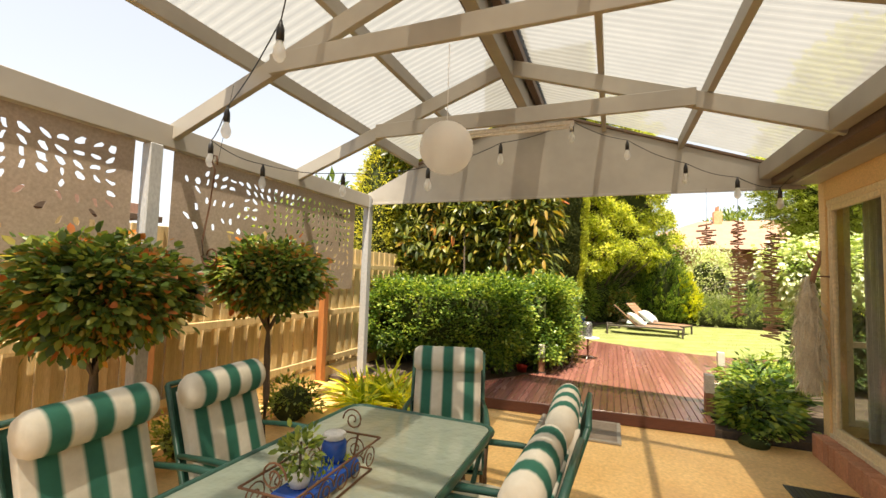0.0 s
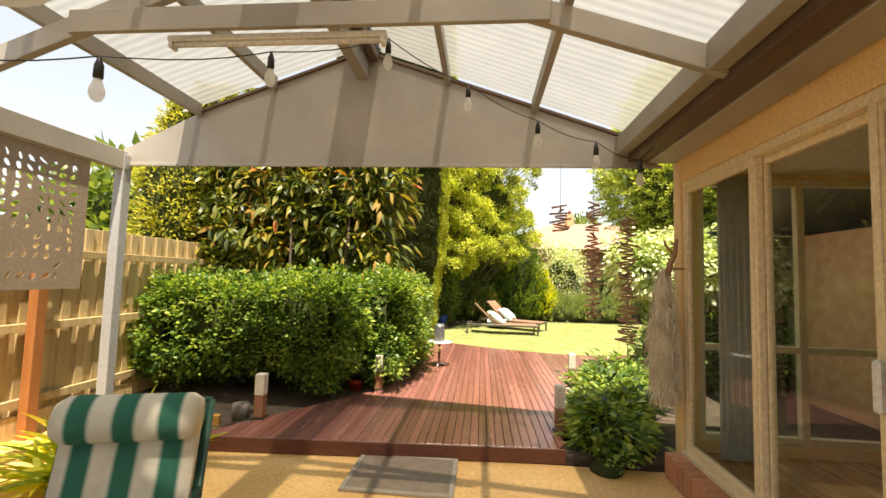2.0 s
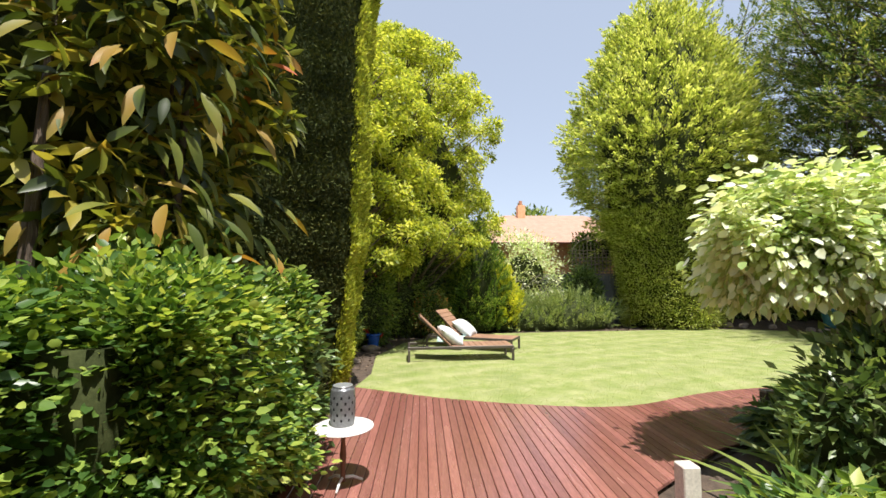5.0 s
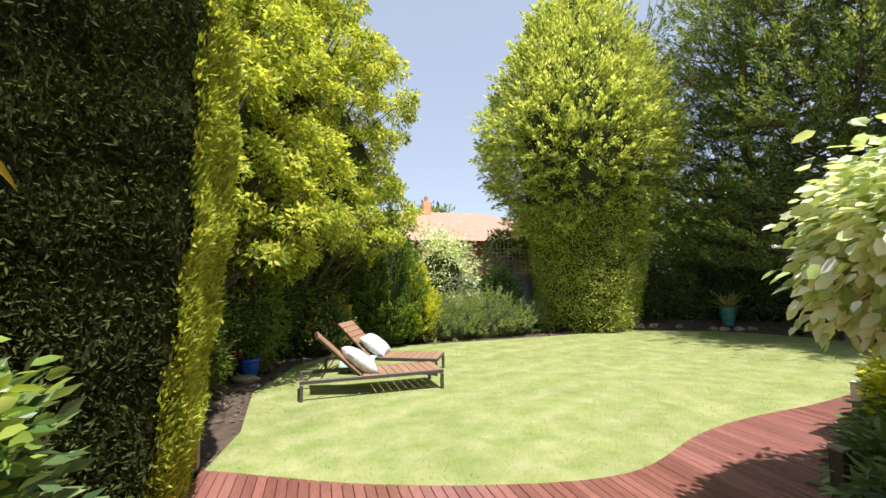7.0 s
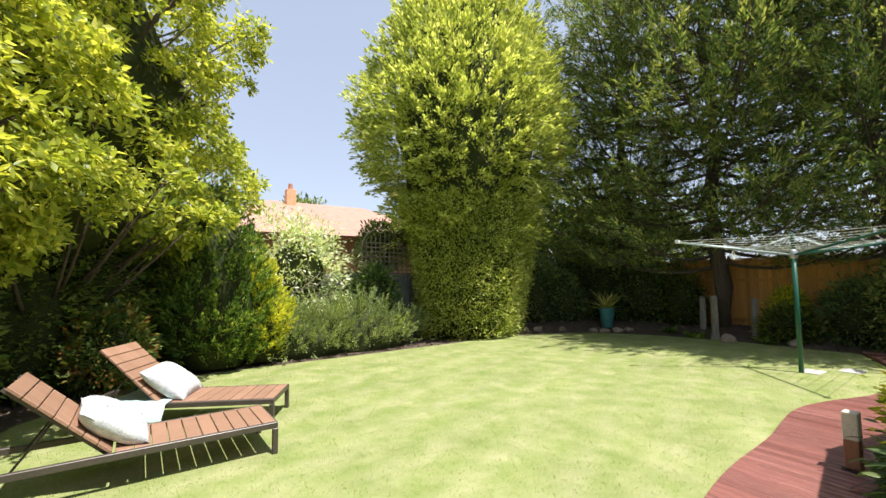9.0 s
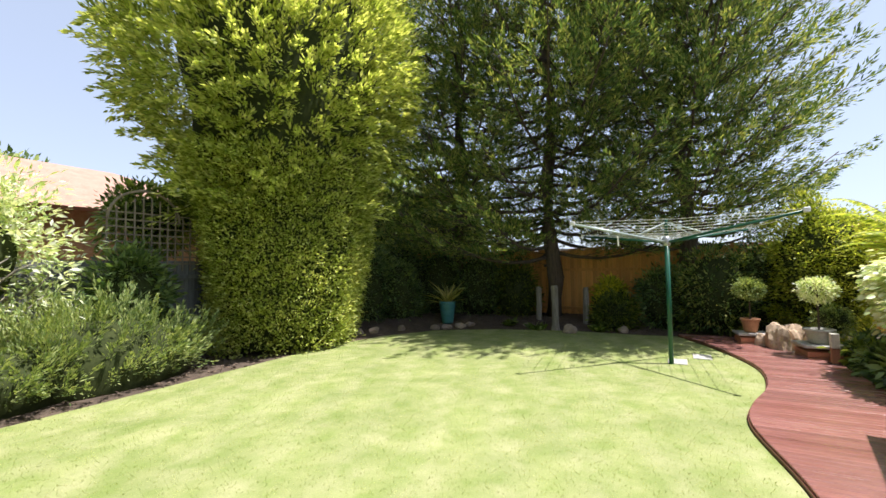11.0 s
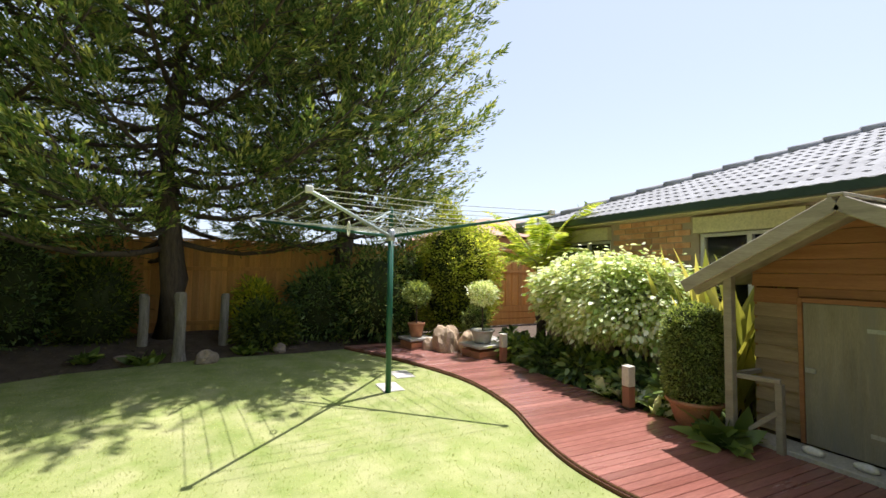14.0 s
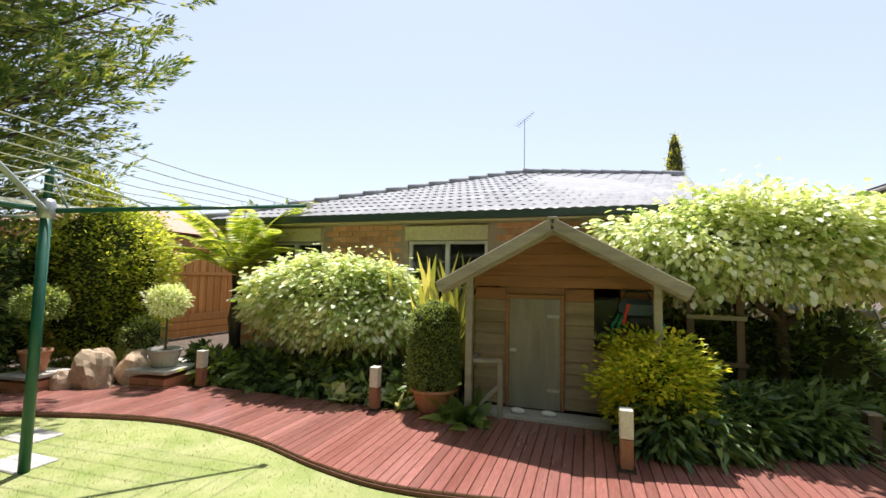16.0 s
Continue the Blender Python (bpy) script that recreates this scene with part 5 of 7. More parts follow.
part("gutter", box(XR - 0.9, XL + 0.62, YH + 0.24, YH + 0.35, GZ + 0.015, GZ + 0.125, 0.012), M["gutter"], main)
part("gutter", box(XL + 0.51, XL + 0.62, -7.5, YH + 0.24, GZ + 0.015, GZ + 0.125, 0.012), M["gutter"], main)
part("fascia", box(XR - 0.9, XL + 0.5, YH + 0.20, YH + 0.238, GZ + 0.025, GZ + 0.14, 0.004), M["gutter"], main)
ROOF0, ROOF1 = Vector((0, YH + 0.32, GZ + 0.11)), Vector((0, -2.0, 3.86))
SL = (ROOF1 - ROOF0)
SLN = SL.normalized()
bm = bmesh.new()
vs = [bm.verts.new(p) for p in ((3.5, ROOF0.y, ROOF0.z - 0.02), (XL + 0.6, ROOF0.y, ROOF0.z - 0.02), (6.75, -2.0, 3.84), (3.5, -2.6, 3.74), (XL + 0.6, -6.2, ROOF0.z - 0.02), (3.5, -6.2, ROOF0.z - 0.02))]
for f in ((0, 1, 2, 3), (1, 4, 2), (2, 4, 5, 3)):
    bm.faces.new([vs[i] for i in f])
part("roof", bm, M["roof_tile"], main)
hp = bmesh.new()
for q in range(14):
    a_ = Vector((XL + 0.58, ROOF0.y, ROOF0.z)).lerp(Vector((6.75, -2.0, 3.86)), q / 14)
    b_ = Vector((XL + 0.58, ROOF0.y, ROOF0.z)).lerp(Vector((6.75, -2.0, 3.86)), (q + 1.08) / 14)
    add_rod(hp, a_ + Vector((0, 0, 0.035)), b_ + Vector((0, 0, 0.02)), 0.075, 0.06, 8)
for q in range(8):
    add_rod(hp, (6.75 - q * 0.42, -2.0 - q * 0.08, 3.90 - q * 0.013), (6.75 - (q + 1.06) * 0.42, -2.08 - q * 0.08, 3.875 - q * 0.013), 0.08, 0.065, 8)
part("ridge_tile", hp, M["roof_tile"], main, "", True)
for a, b, z0, z1 in WINDOWS:
    w = thing("house_window", None, "sliding window in a white frame below a cream pelmet", "window", "house windows")
    part("pelmet", box(a - 0.02, b + 0.02, YH - 0.02, YH + 0.08, z1 - 0.20, z1 + 0.01, 0.006), M["pelmet"], w)
    zt = z1 - 0.202
    for x0, x1 in ((a, a + 0.05), (b - 0.05, b), ((a + b) / 2 - 0.03, (a + b) / 2 + 0.03)):
        part("stile", box(x0, x1, YH - 0.10, YH - 0.04, z0, zt, 0.004), M["white"], w)
    for z in (z0, zt - 0.045):
        part("rail", box(a + 0.05, b - 0.05, YH - 0.095, YH - 0.045, z, z + 0.045, 0.004), M["white"], w)
    g = part("pane", box(a + 0.05, b - 0.05, YH - 0.073, YH - 0.067, z0 + 0.04, zt - 0.04), M["glass"], w)
    g.visible_shadow = False
    # Near-black box behind the pane: the unlit room's shade as colour.
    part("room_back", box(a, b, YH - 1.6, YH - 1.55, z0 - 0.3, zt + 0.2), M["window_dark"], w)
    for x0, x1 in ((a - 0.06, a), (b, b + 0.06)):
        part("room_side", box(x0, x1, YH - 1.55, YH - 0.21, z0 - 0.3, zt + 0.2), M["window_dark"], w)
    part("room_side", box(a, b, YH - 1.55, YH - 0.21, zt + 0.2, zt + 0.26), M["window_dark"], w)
    part("sill", box(a - 0.03, b + 0.03, YH - 0.12, YH + 0.03, z0 - 0.06, z0, 0.006), M["brick"], w)
an = thing("tv_antenna", None, "thin metal television antenna on the roof ridge", "antenna")
part("mast", rod((6.72, -2.0, 3.85), (6.72, -2.0, 5.12), 0.010, 0.008, 8), M["silver"], an)
part("boom", rod((6.5, -1.88, 5.22), (6.9, -2.08, 5.0), 0.006, None, 6), M["silver"], an)
for q in range(9):
    c = Vector((6.5, -1.88, 5.22)).lerp(Vector((6.9, -2.08, 5.0)), q / 8)
    h_ = 0.06 + 0.010 * q
    part("element", rod(c - Vector((0.45, 0.9, 0)) * h_, c + Vector((0.45, 0.9, 0)) * h_, 0.004, None, 5), M["silver"], an)

# ---- cubby house ----
YS = 3.15
cub = thing("cubby_house", None, "small cedar playhouse with a weathered gable roof and grey door", "playhouse")
SX0, SX1, AP, EZ, AZ = 4.72, 6.52, 5.66, 1.36, 1.955
def weatherboard(x0, x1, z):
    m_ = Matrix.Translation((0, YS - 0.016, z)) @ Euler((radians(11), 0, 0)).to_matrix().to_4x4()
    part("board", box(x0, x1, -0.011, 0.011, 0, 0.128, 0.002, m_), M["shed_grey"] if z < 1.15 else M["shed"], cub)


for r_ in range(10):
    z = 0.11 + r_ * 0.12
    weatherboard(6.177, SX1, z)
    if 0.7 < z < 1.2:
        weatherboard(SX0, 5.05, z)
        weatherboard(5.30, 5.583, z)
    else:
        weatherboard(SX0, 5.583, z)
part("door_head", box(5.583, 6.177, YS - 0.022, YS, 1.251, 1.328, 0.003), M["shed"], cub)
for k in range(5):
    z0, z1 = 1.33 + k * 0.115, 1.33 + (k + 1) * 0.115 - 0.004
    x0, x1 = (max(SX0, AP - (1.93 - z) / 0.52) for z in (z0, z1))
    x2, x3 = (min(SX1, AP + (1.93 - z) / 0.52) for z in (z1, z0))
    bm = bmesh.new()
    gl_ = [bm.verts.new((x, YS - 0.022, z)) for x, z in ((x0, z0), (x3, z0), (x2, z1), (x1, z1))]
    gh_ = [bm.verts.new((x, YS + d, z)) for x, z, d in ((x0, z0, 0.010), (x3, z0, 0.010), (x2, z1, -0.006), (x1, z1, -0.006))]
    bm.faces.new(gl_)
    bm.faces.new(gh_[::-1])
    for i in range(4):
        bm.faces.new((gl_[i], gl_[(i + 1) % 4], gh_[(i + 1) % 4], gh_[i]))
    part("gable_board", bm, M["shed"], cub)
part("side_wall", box(SX1 - 0.02, SX1, 1.75, YS - 0.024, 0.05, 1.38), M["shed"], cub)
part("side_wall", box(SX0, SX0 + 0.02, 1.75, YS - 0.024, 0.05, 1.38), M["shed"], cub)
part("back_wall", box(SX0 + 0.02, SX1 - 0.02, 1.75, 1.77, 0.05, 1.6), M["shed"], cub)
part("porch_floor", box(5.15, 6.50, YS, 3.42, -0.02, 0.085, 0.006), M["concrete"], cub)
for sx, ex in ((-1, 4.56), (1, 6.74)):
    part("roof_side", beam(((AP + ex) / 2, 1.65, (AZ + EZ) / 2 - 0.02), ((AP + ex) / 2, 3.74, (AZ + EZ) / 2 - 0.02), math.hypot(ex - AP, AZ - EZ), 0.022, 0.003, Vector((-(EZ - AZ), 0, (ex - AP))) * (1 if ex > AP else -1)), M["grey_timber"], cub)
    part("barge_board", beam((AP, 3.76, AZ - 0.045), (ex, 3.76, EZ - 0.045), 0.028, 0.105, 0.005), M["grey_timber"], cub, "weathered grey barge board")
    part("fly_rafter", beam((AP, 3.60, AZ - 0.09), (ex, 3.60, EZ - 0.09), 0.04, 0.06, 0.004), M["grey_timber"], cub)
part("ridge_cap", beam((AP, 1.65, AZ + 0.005), (AP, 3.78, AZ + 0.005), 0.09, 0.025), M["grey_timber"], cub)
for x in (6.46, 4.79):
    part("porch_post", box(x - 0.033, x + 0.033, 3.55, 3.615, 0.04, 1.42, 0.005), M["grey_timber"], cub)
dd = part("cubby_door", box(5.62, 6.14, YS - 0.015, YS + 0.022, 0.10, 1.21, 0.004), M["shed_door"], cub, "weathered grey plywood door, closed")
part("hinge", box(5.63, 5.75, YS + 0.023, YS + 0.028, 1.02, 1.05), M["silver"], dd)
part("hinge", box(5.63, 5.75, YS + 0.023, YS + 0.028, 0.28, 0.31), M["silver"], dd)
part("latch", box(6.06, 6.13, YS + 0.023, YS + 0.036, 0.66, 0.70, 0.004), M["silver"], dd)
for x0, x1, z0, z1 in ((5.585, 5.618, 0.10, 1.25), (6.142, 6.175, 0.10, 1.25), (5.618, 6.142, 1.212, 1.25)):
    part("door_trim", box(x0, x1, YS - 0.01, YS + 0.03, z0, z1, 0.003), M["shed"], cub)
part("cubby_window", box(5.05, 5.30, YS - 0.02, YS - 0.008, 0.82, 1.22), M["glass"], cub, "dark small window")
# Near-black sheet that stands in for the shade inside the cubby.
part("window_back", box(5.05, 5.30, YS - 0.30, YS - 0.28, 0.8, 1.24), M["window_dark"], cub)
for pts_ in (((6.49, 3.56, 0.60), (6.17, 3.44, 0.60)),):
    part("railing", beam(pts_[0], pts_[1], 0.05, 0.035), M["grey_timber"], cub)
part("railing", beam((6.48, 3.55, 0.60), (6.47, 3.17, 0.60), 0.05, 0.035), M["grey_timber"], cub)
part("rail_post", box(6.15, 6.20, 3.42, 3.47, 0.04, 0.585, 0.004), M["grey_timber"], cub)
part("brace", beam((6.45, 3.55, 0.10), (6.19, 3.455, 0.36), 0.035, 0.035), M["grey_timber"], cub)
hz = thing("hose_reel", None, "dark hose reel with green hose and red nozzle", "hose reel")
part("housing", box(4.76, 5.08, 3.16, 3.30, 1.00, 1.24, 0.05), M["reel_blue"], hz, "blue grey plastic housing")
part("drum", rod((4.75, 3.23, 1.02), (5.09, 3.23, 1.02), 0.10, None, 16), M["black"], hz, "", True)
part("handle", tube([(4.80, 3.23, 1.24), (4.83, 3.23, 1.31), (5.01, 3.23, 1.31), (5.04, 3.23, 1.24)], 0.014, 6), M["black"], hz, "", True)
for dx in (-0.22, -0.17, 0.17, 0.22):
    part("hose", tube([(4.92 + dx * 0.7, 3.30, 1.10), (4.92 + dx, 3.33, 1.00), (4.92 + dx * 1.25, 3.33, 0.72), (4.92 + dx * 0.9, 3.32, 0.48)], 0.016, 7), M["hose"], hz, "", True)
part("nozzle", beam((5.00, 3.325, 1.20), (5.05, 3.325, 1.00), 0.03, 0.03), M["red"], hz, "red plastic nozzle")
for x, y in ((6.02, 3.34), (5.72, 3.33)):
    sh = thing("garden_shoe", None, "pale rubber clog on the cubby step", "shoe", "clogs on the step")
    bm = bmesh.new()
    bmesh.ops.create_icosphere(bm, subdivisions=2, radius=1)
    for v in bm.verts:
        v.co = Vector((x + v.co.x * 0.075, y + v.co.y * 0.038, 0.112 + max(-0.026, v.co.z * 0.034)))
    part("upper", bm, M["white"], sh, "", True)


# ---- dark screen beside the playhouse ----
tr_ = thing("timber_screen", None, "dark stained timber rail screen under the weeping tree", "screen")
for x in (4.38, 3.95):
    part("post", box(x - 0.035, x + 0.035, 2.70, 2.77, -0.02, 1.62, 0.004), M["roof_brown"], tr_)
for z, m_ in ((1.07, M["grey_timber"]), (0.62, M["roof_brown"]), (1.58, M["roof_brown"])):
    part("rail", box(3.90, 4.42, 2.772, 2.802, z - 0.022, z + 0.022, 0.004), m_, tr_)
tagged(part("pavement", box(9.95, 12.6, 2.35, 3.52, -0.014, 0.012, 0.004), M["concrete"]), "pale concrete path behind the plinths", "path", kind="structure")


# ---- bollard lamps ----


def bollard(x, y, z, h=0.43, dark=False):
    t = thing("bollard_light", Matrix.Translation((x, y, z)), "square garden bollard with cream cap and timber foot" if not dark else "weathered dark timber bollard beside the deck", "bollard", "garden bollards")
    w = 0.045
    if dark:
        part("shaft", box(-w, w, -w, w, 0, h, 0.005), M["bark"], t)
        part("cap", box(-w - 0.004, w + 0.004, -w - 0.004, w + 0.004, h, h + 0.02, 0.004), M["grey_timber"], t)
        return t
    part("foot", box(-w, w, -w, w, 0.012, h * 0.52, 0.005), M["bollard_wood"], t, "reddish timber foot")
    part("cap", box(-w - 0.002, w + 0.002, -w - 0.002, w + 0.002, h * 0.52 + 0.002, h, 0.006), M["bollard"], t)
    part("base_plate", box(-w - 0.02, w + 0.02, -w - 0.02, w + 0.02, -0.02, 0.011, 0.003), M["dark_metal"], t)
    return t


for x, y, z in ((-2.09, -0.48, 0.05), (-1.20, 0.80, 0.05), (-1.05, 5.19, 0.05), (0.86, -0.34, 0.05), (1.37, 1.60, 0.05), (7.43, 3.66, 0.05), (9.74, 3.68, 0.05), (5.10, 4.22, 0.05)):
    bollard(x, y, z)
bollard(3.23, 3.29, 0.03, 0.36, True)

# ---- side table with a pierced lantern ----
tb = thing("side_table", pose(-0.59, 2.42, 0.05), "small round white pedestal table on the deck", "table")
part("tabletop", lathe([(0.195, 0.385), (0.212, 0.389), (0.212, 0.396), (0.195, 0.400)], 32), M["white"], tb, "", True)
part("stem", lathe([(0.020, 0.02), (0.016, 0.10), (0.024, 0.20), (0.014, 0.30), (0.03, 0.384)], 12), M["copper"], tb, "", True)
for q in range(3):
    a = q * 2.094 + 0.4
    part("foot", tube([(0, 0, 0.05), (0.07 * math.cos(a), 0.07 * math.sin(a), 0.045), (0.14 * math.cos(a), 0.14 * math.sin(a), 0.009)], [0.012, 0.010, 0.008], 6), M["white"], tb, "", True)
ln = thing("candle_lantern", pose(-0.60, 2.44, 0.4515), "grey tin candle lantern pierced with a scroll pattern", "lantern")
bm = bmesh.new()
SEG, ROWS = 40, 14
def lan_r(f):
    return 0.080 + 0.010 * math.sin(math.pi * f) - (0.012 if f > 0.93 else 0)
grid = [[bm.verts.new((lan_r(j / ROWS) * math.cos(2 * math.pi * i / SEG), lan_r(j / ROWS) * math.sin(2 * math.pi * i / SEG), 0.265 * j / ROWS)) for i in range(SEG)] for j in range(ROWS + 1)]
for j in range(ROWS):
    for i in range(SEG):
        if 2 <= j <= 10 and (i + (j // 2) * 2) % 4 == 0 and j % 2 == 0:
            continue
        bm.faces.new((grid[j][i], grid[j][(i + 1) % SEG], grid[j + 1][(i + 1) % SEG], grid[j + 1][i]))
g = bmesh.ops.solidify(bm, geom=bm.faces[:], thickness=0.004)
part("body", bm, M["silver"], ln)
part("rim", lathe([(0.058, 0.262), (0.072, 0.266), (0.068, 0.274), (0.058, 0.272)], 28), M["silver"], ln, "", True)
# Black core fills the pierced tin in place of the shade inside.
part("dark_inside", lathe([(0.070, 0.004), (0.078, 0.13), (0.066, 0.25)], 20), M["black"], ln)

# ---- rotary clothes line ----
HX, HY, HH = 9.06, 5.70, 1.86
ho = thing("rotary_clothes_line", pose(HX, HY, 0), "green rotary clothes hoist with pale cords on the lawn", "clothes line")
part("pole", lathe([(0.034, -0.05), (0.034, HH + 0.02)], 14), M["hoist_green"], ho, "", True)
part("hub", lathe([(0.05, HH - 0.09), (0.055, HH - 0.05), (0.055, HH + 0.02), (0.04, HH + 0.05)], 14), M["silver"], ho, "", True)
part("mast", lathe([(0.026, HH + 0.05), (0.026, HH + 0.30), (0.012, HH + 0.32)], 12), M["hoist_green"], ho, "", True)
part("winder", tube([(0.05, 0, HH - 0.06), (0.16, 0.05, HH - 0.08), (0.30, 0.10, HH - 0.08)], 0.012, 6), M["hoist_pale"], ho, "", True)
ARM_L = [1.72, 1.95, 1.85, 1.85]
tips = []
for q in range(4):
    a = radians(140 - 90 * q) + (0 if q != 1 else radians(-1))
    L_ = ARM_L[q]
    tip = Vector((L_ * math.cos(a), L_ * math.sin(a), HH + 0.20))
    tips.append(tip)
    am = part("arm", rod((0.04 * math.cos(a), 0.04 * math.sin(a), HH - 0.03), tip, 0.019, 0.016, 10), M["hoist_pale"] if q in (0,) else M["hoist_green"], ho, "", True)
    part("end_cap", box(tip.x - 0.03, tip.x + 0.03, tip.y - 0.03, tip.y + 0.03, tip.z - 0.02, tip.z + 0.035, 0.006), M["white"], am)
    mid = Vector((0, 0, HH)).lerp(tip, 0.33)
    part("stay", rod((0, 0, HH + 0.27), mid, 0.009, None, 6), M["hoist_pale"], ho, "", True)
for lvl in range(7):
    f = 0.28 + 0.72 * lvl / 6
    pts_ = [Vector((0, 0, HH - 0.03)).lerp(t_, f) + Vector((0, 0, 0.02)) for t_ in tips]
    for q in range(4):
        a_, b_ = pts_[q], pts_[(q + 1) % 4]
        ctr = (a_ + b_) / 2 - Vector((0, 0, 0.012 + 0.02 * f))
        part("cord", tube([a_, a_.lerp(ctr, 0.6), ctr, b_.lerp(ctr, 0.6), b_], 0.0035, 5), M["line"], ho)
part("loop", tube([(-0.55 + 0.05 * math.cos(a), 0.62, HH - 0.02 + 0.07 * math.sin(a)) for a in (2 * math.pi * q / 12 for q in range(13))], 0.008, 6), M["line"], ho)
for x, y in ((9.79, 5.28), (9.25, 5.62)):
    sp = thing("stepping_stone", None, "pale square paver set in the lawn", "paver", "pavers by the clothes line")
    part("slab", box(x - 0.19, x + 0.19, y - 0.13, y + 0.13, -0.03, 0.012, 0.006), M["concrete"], sp)

# ---- sun loungers ----


def lounger(m, label):
    """Foot at +x, head at -x; the backrest is raised."""
    t = thing("sun_lounger", m, label, "lounger", "sun loungers")
    Lh, W, Z = 0.975, 0.31, 0.27
    for s in (-1, 1):
        part("side_rail", box(-Lh, Lh, s * W - 0.02, s * W + 0.02, Z - 0.05, Z, 0.004), M["lounge_frame"], t)
    for x in (-Lh + 0.02, Lh - 0.02):
        part("end_rail", box(x - 0.02, x + 0.02, -W + 0.022, W - 0.022, Z - 0.05, Z, 0.004), M["lounge_frame"], t)
        for s in (-1, 1):
            part("leg", box(x - 0.022, x + 0.022, s * W - 0.022, s * W + 0.022, 0.0, Z - 0.052, 0.004), M["lounge_frame"], t)
    n = 10
    for i in range(n):
        x = -0.16 + i * 0.113
        part("slat", box(x, x + 0.105, -W + 0.022, W - 0.022, Z - 0.022, Z + 0.004, 0.004), M["lounge_slat"], t)
    hinge = Matrix.Translation((-0.19, 0, Z)) @ Euler((0, radians(44), 0)).to_matrix().to_4x4()
    for i in range(7):
        part("back_slat", box(-0.10 - i * 0.113, 0.005 - i * 0.113, -W + 0.02, W - 0.02, -0.006, 0.018, 0.004, hinge), M["lounge_slat"], t)
    for s in (-1, 1):
        part("back_bar", box(-0.79, 0.02, s * 0.24 - 0.014, s * 0.24 + 0.014, -0.035, -0.008, 0.003, hinge), M["lounge_frame"], t)
        p0 = hinge @ Vector((-0.42, s * 0.24, -0.02))
        part("prop", rod(p0, (-0.72, s * 0.24, Z - 0.03), 0.008, None, 6), M["dark_metal"], t)
    return t


def pillow(m, label):
    t = thing("cushion", m, label, "cushion", "lounger cushions")
    bm = bmesh.new()
    bmesh.ops.create_grid(bm, x_segments=14, y_segments=14, size=1.0)
    top = bm.verts[:]
    def th(u, v):
        return 0.12 * max(0.0, (1 - abs(u) ** 2.6) * (1 - abs(v) ** 2.6)) ** 0.55
    g = bmesh.ops.duplicate(bm, geom=bm.faces[:])
    down = [e for e in g["geom"] if isinstance(e, bmesh.types.BMVert)]
    for group, s in ((top, 1), (down, -1)):
        for v in group:
            u, w_ = v.co.x, v.co.y
            k = 1 - 0.06 * (1 - abs(u * w_)) * (abs(u) > 0.9 or abs(w_) > 0.9)
            v.co = Vector((u * 0.26 * k, w_ * 0.28 * k, s * th(u, w_) + 0.008 * noise.noise(Vector((u * 2, w_ * 2, s)))))
    bmesh.ops.remove_doubles(bm, verts=bm.verts, dist=0.002)
    part("cover", bm, M["cushion"], t, "", True)
    bars = bmesh.new()
    r = random.Random(4)
    for i in range(16):
        u, w_ = r.uniform(-0.75, 0.75), r.uniform(-0.75, 0.75)
        a = r.uniform(0, 3.1)
        c = Vector((u * 0.25, w_ * 0.27, th(u, w_) + 0.0035))
        d = Vector((math.cos(a), math.sin(a), 0)) * 0.022
        vs_ = [bars.verts.new(p) for p in (c - d, c + d.cross(Vector((0, 0, 0.35))), c + d, c - d.cross(Vector((0, 0, 0.35))))]
        bars.faces.new(vs_)
    tagged(part("leaf_print", bars, M["post_grey"], t, "grey printed leaf motif"), kind="stuff")
    return t


m1 = pose(0.66, 7.46, 0, 0, 0, 2)
m2 = pose(1.05, 8.68, 0, 0, 0, -27)
lounger(m1, "brown slatted sun lounger on the lawn with its back raised")
lounger(m2, "brown slatted sun lounger turned towards the first, back raised")
for mm in (m1, m2):
    pillow(mm @ Matrix.Translation((-0.18, 0, 0.43)) @ Euler((0, radians(36), radians(4))).to_matrix().to_4x4(), "white cushion with a grey leaf print on the lounger")
tw = thing("towel", m2, "folded pale mint towel over the lounger", "towel")
bm = bmesh.new()
bmesh.ops.create_grid(bm, x_segments=16, y_segments=10, size=1.0)
for v in bm.verts:
    u, w_ = v.co.x, v.co.y
    e = max(0, abs(w_) - 0.75) * 4
    v.co = Vector((-0.36 + 0.30 * u, -0.06 + 0.40 * w_, 0.288 + 0.012 * noise.noise(Vector((u * 3, w_ * 3, 0))) - 0.16 * e * e * (w_ < 0)))
bmesh.ops.solidify(bm, geom=bm.faces[:], thickness=0.008)
part("cloth", bm, M["towel"], tw, "", True)

# ---- patio table and chairs ----
ZP = Z_PATIO
pt = thing("patio_table", pose(-1.31, -4.42, ZP), "green framed patio table with a rippled glass top", "table")
TW, TL, TH = 0.49, 0.87, 0.71
def rounded(w, l, r, n=5):
    out = []
    for cx, cy, a0 in ((w - r, l - r, 0), (-w + r, l - r, 90), (-w + r, -l + r, 180), (w - r, -l + r, 270)):
        out += [(cx + r * math.cos(radians(a0 + 90 * i / n)), cy + r * math.sin(radians(a0 + 90 * i / n))) for i in range(n + 1)]
    return out
gt = part("glass_top", prism(rounded(TW - 0.02, TL - 0.02, 0.08), TH - 0.006, TH), M["table_glass"], pt, "rippled greenish glass")
rim = rounded(TW, TL, 0.10)
part("rim", tube([(x, y, TH - 0.008) for x, y in rim + rim[:1]], 0.017, 8), M["chair_green"], pt, "", True)
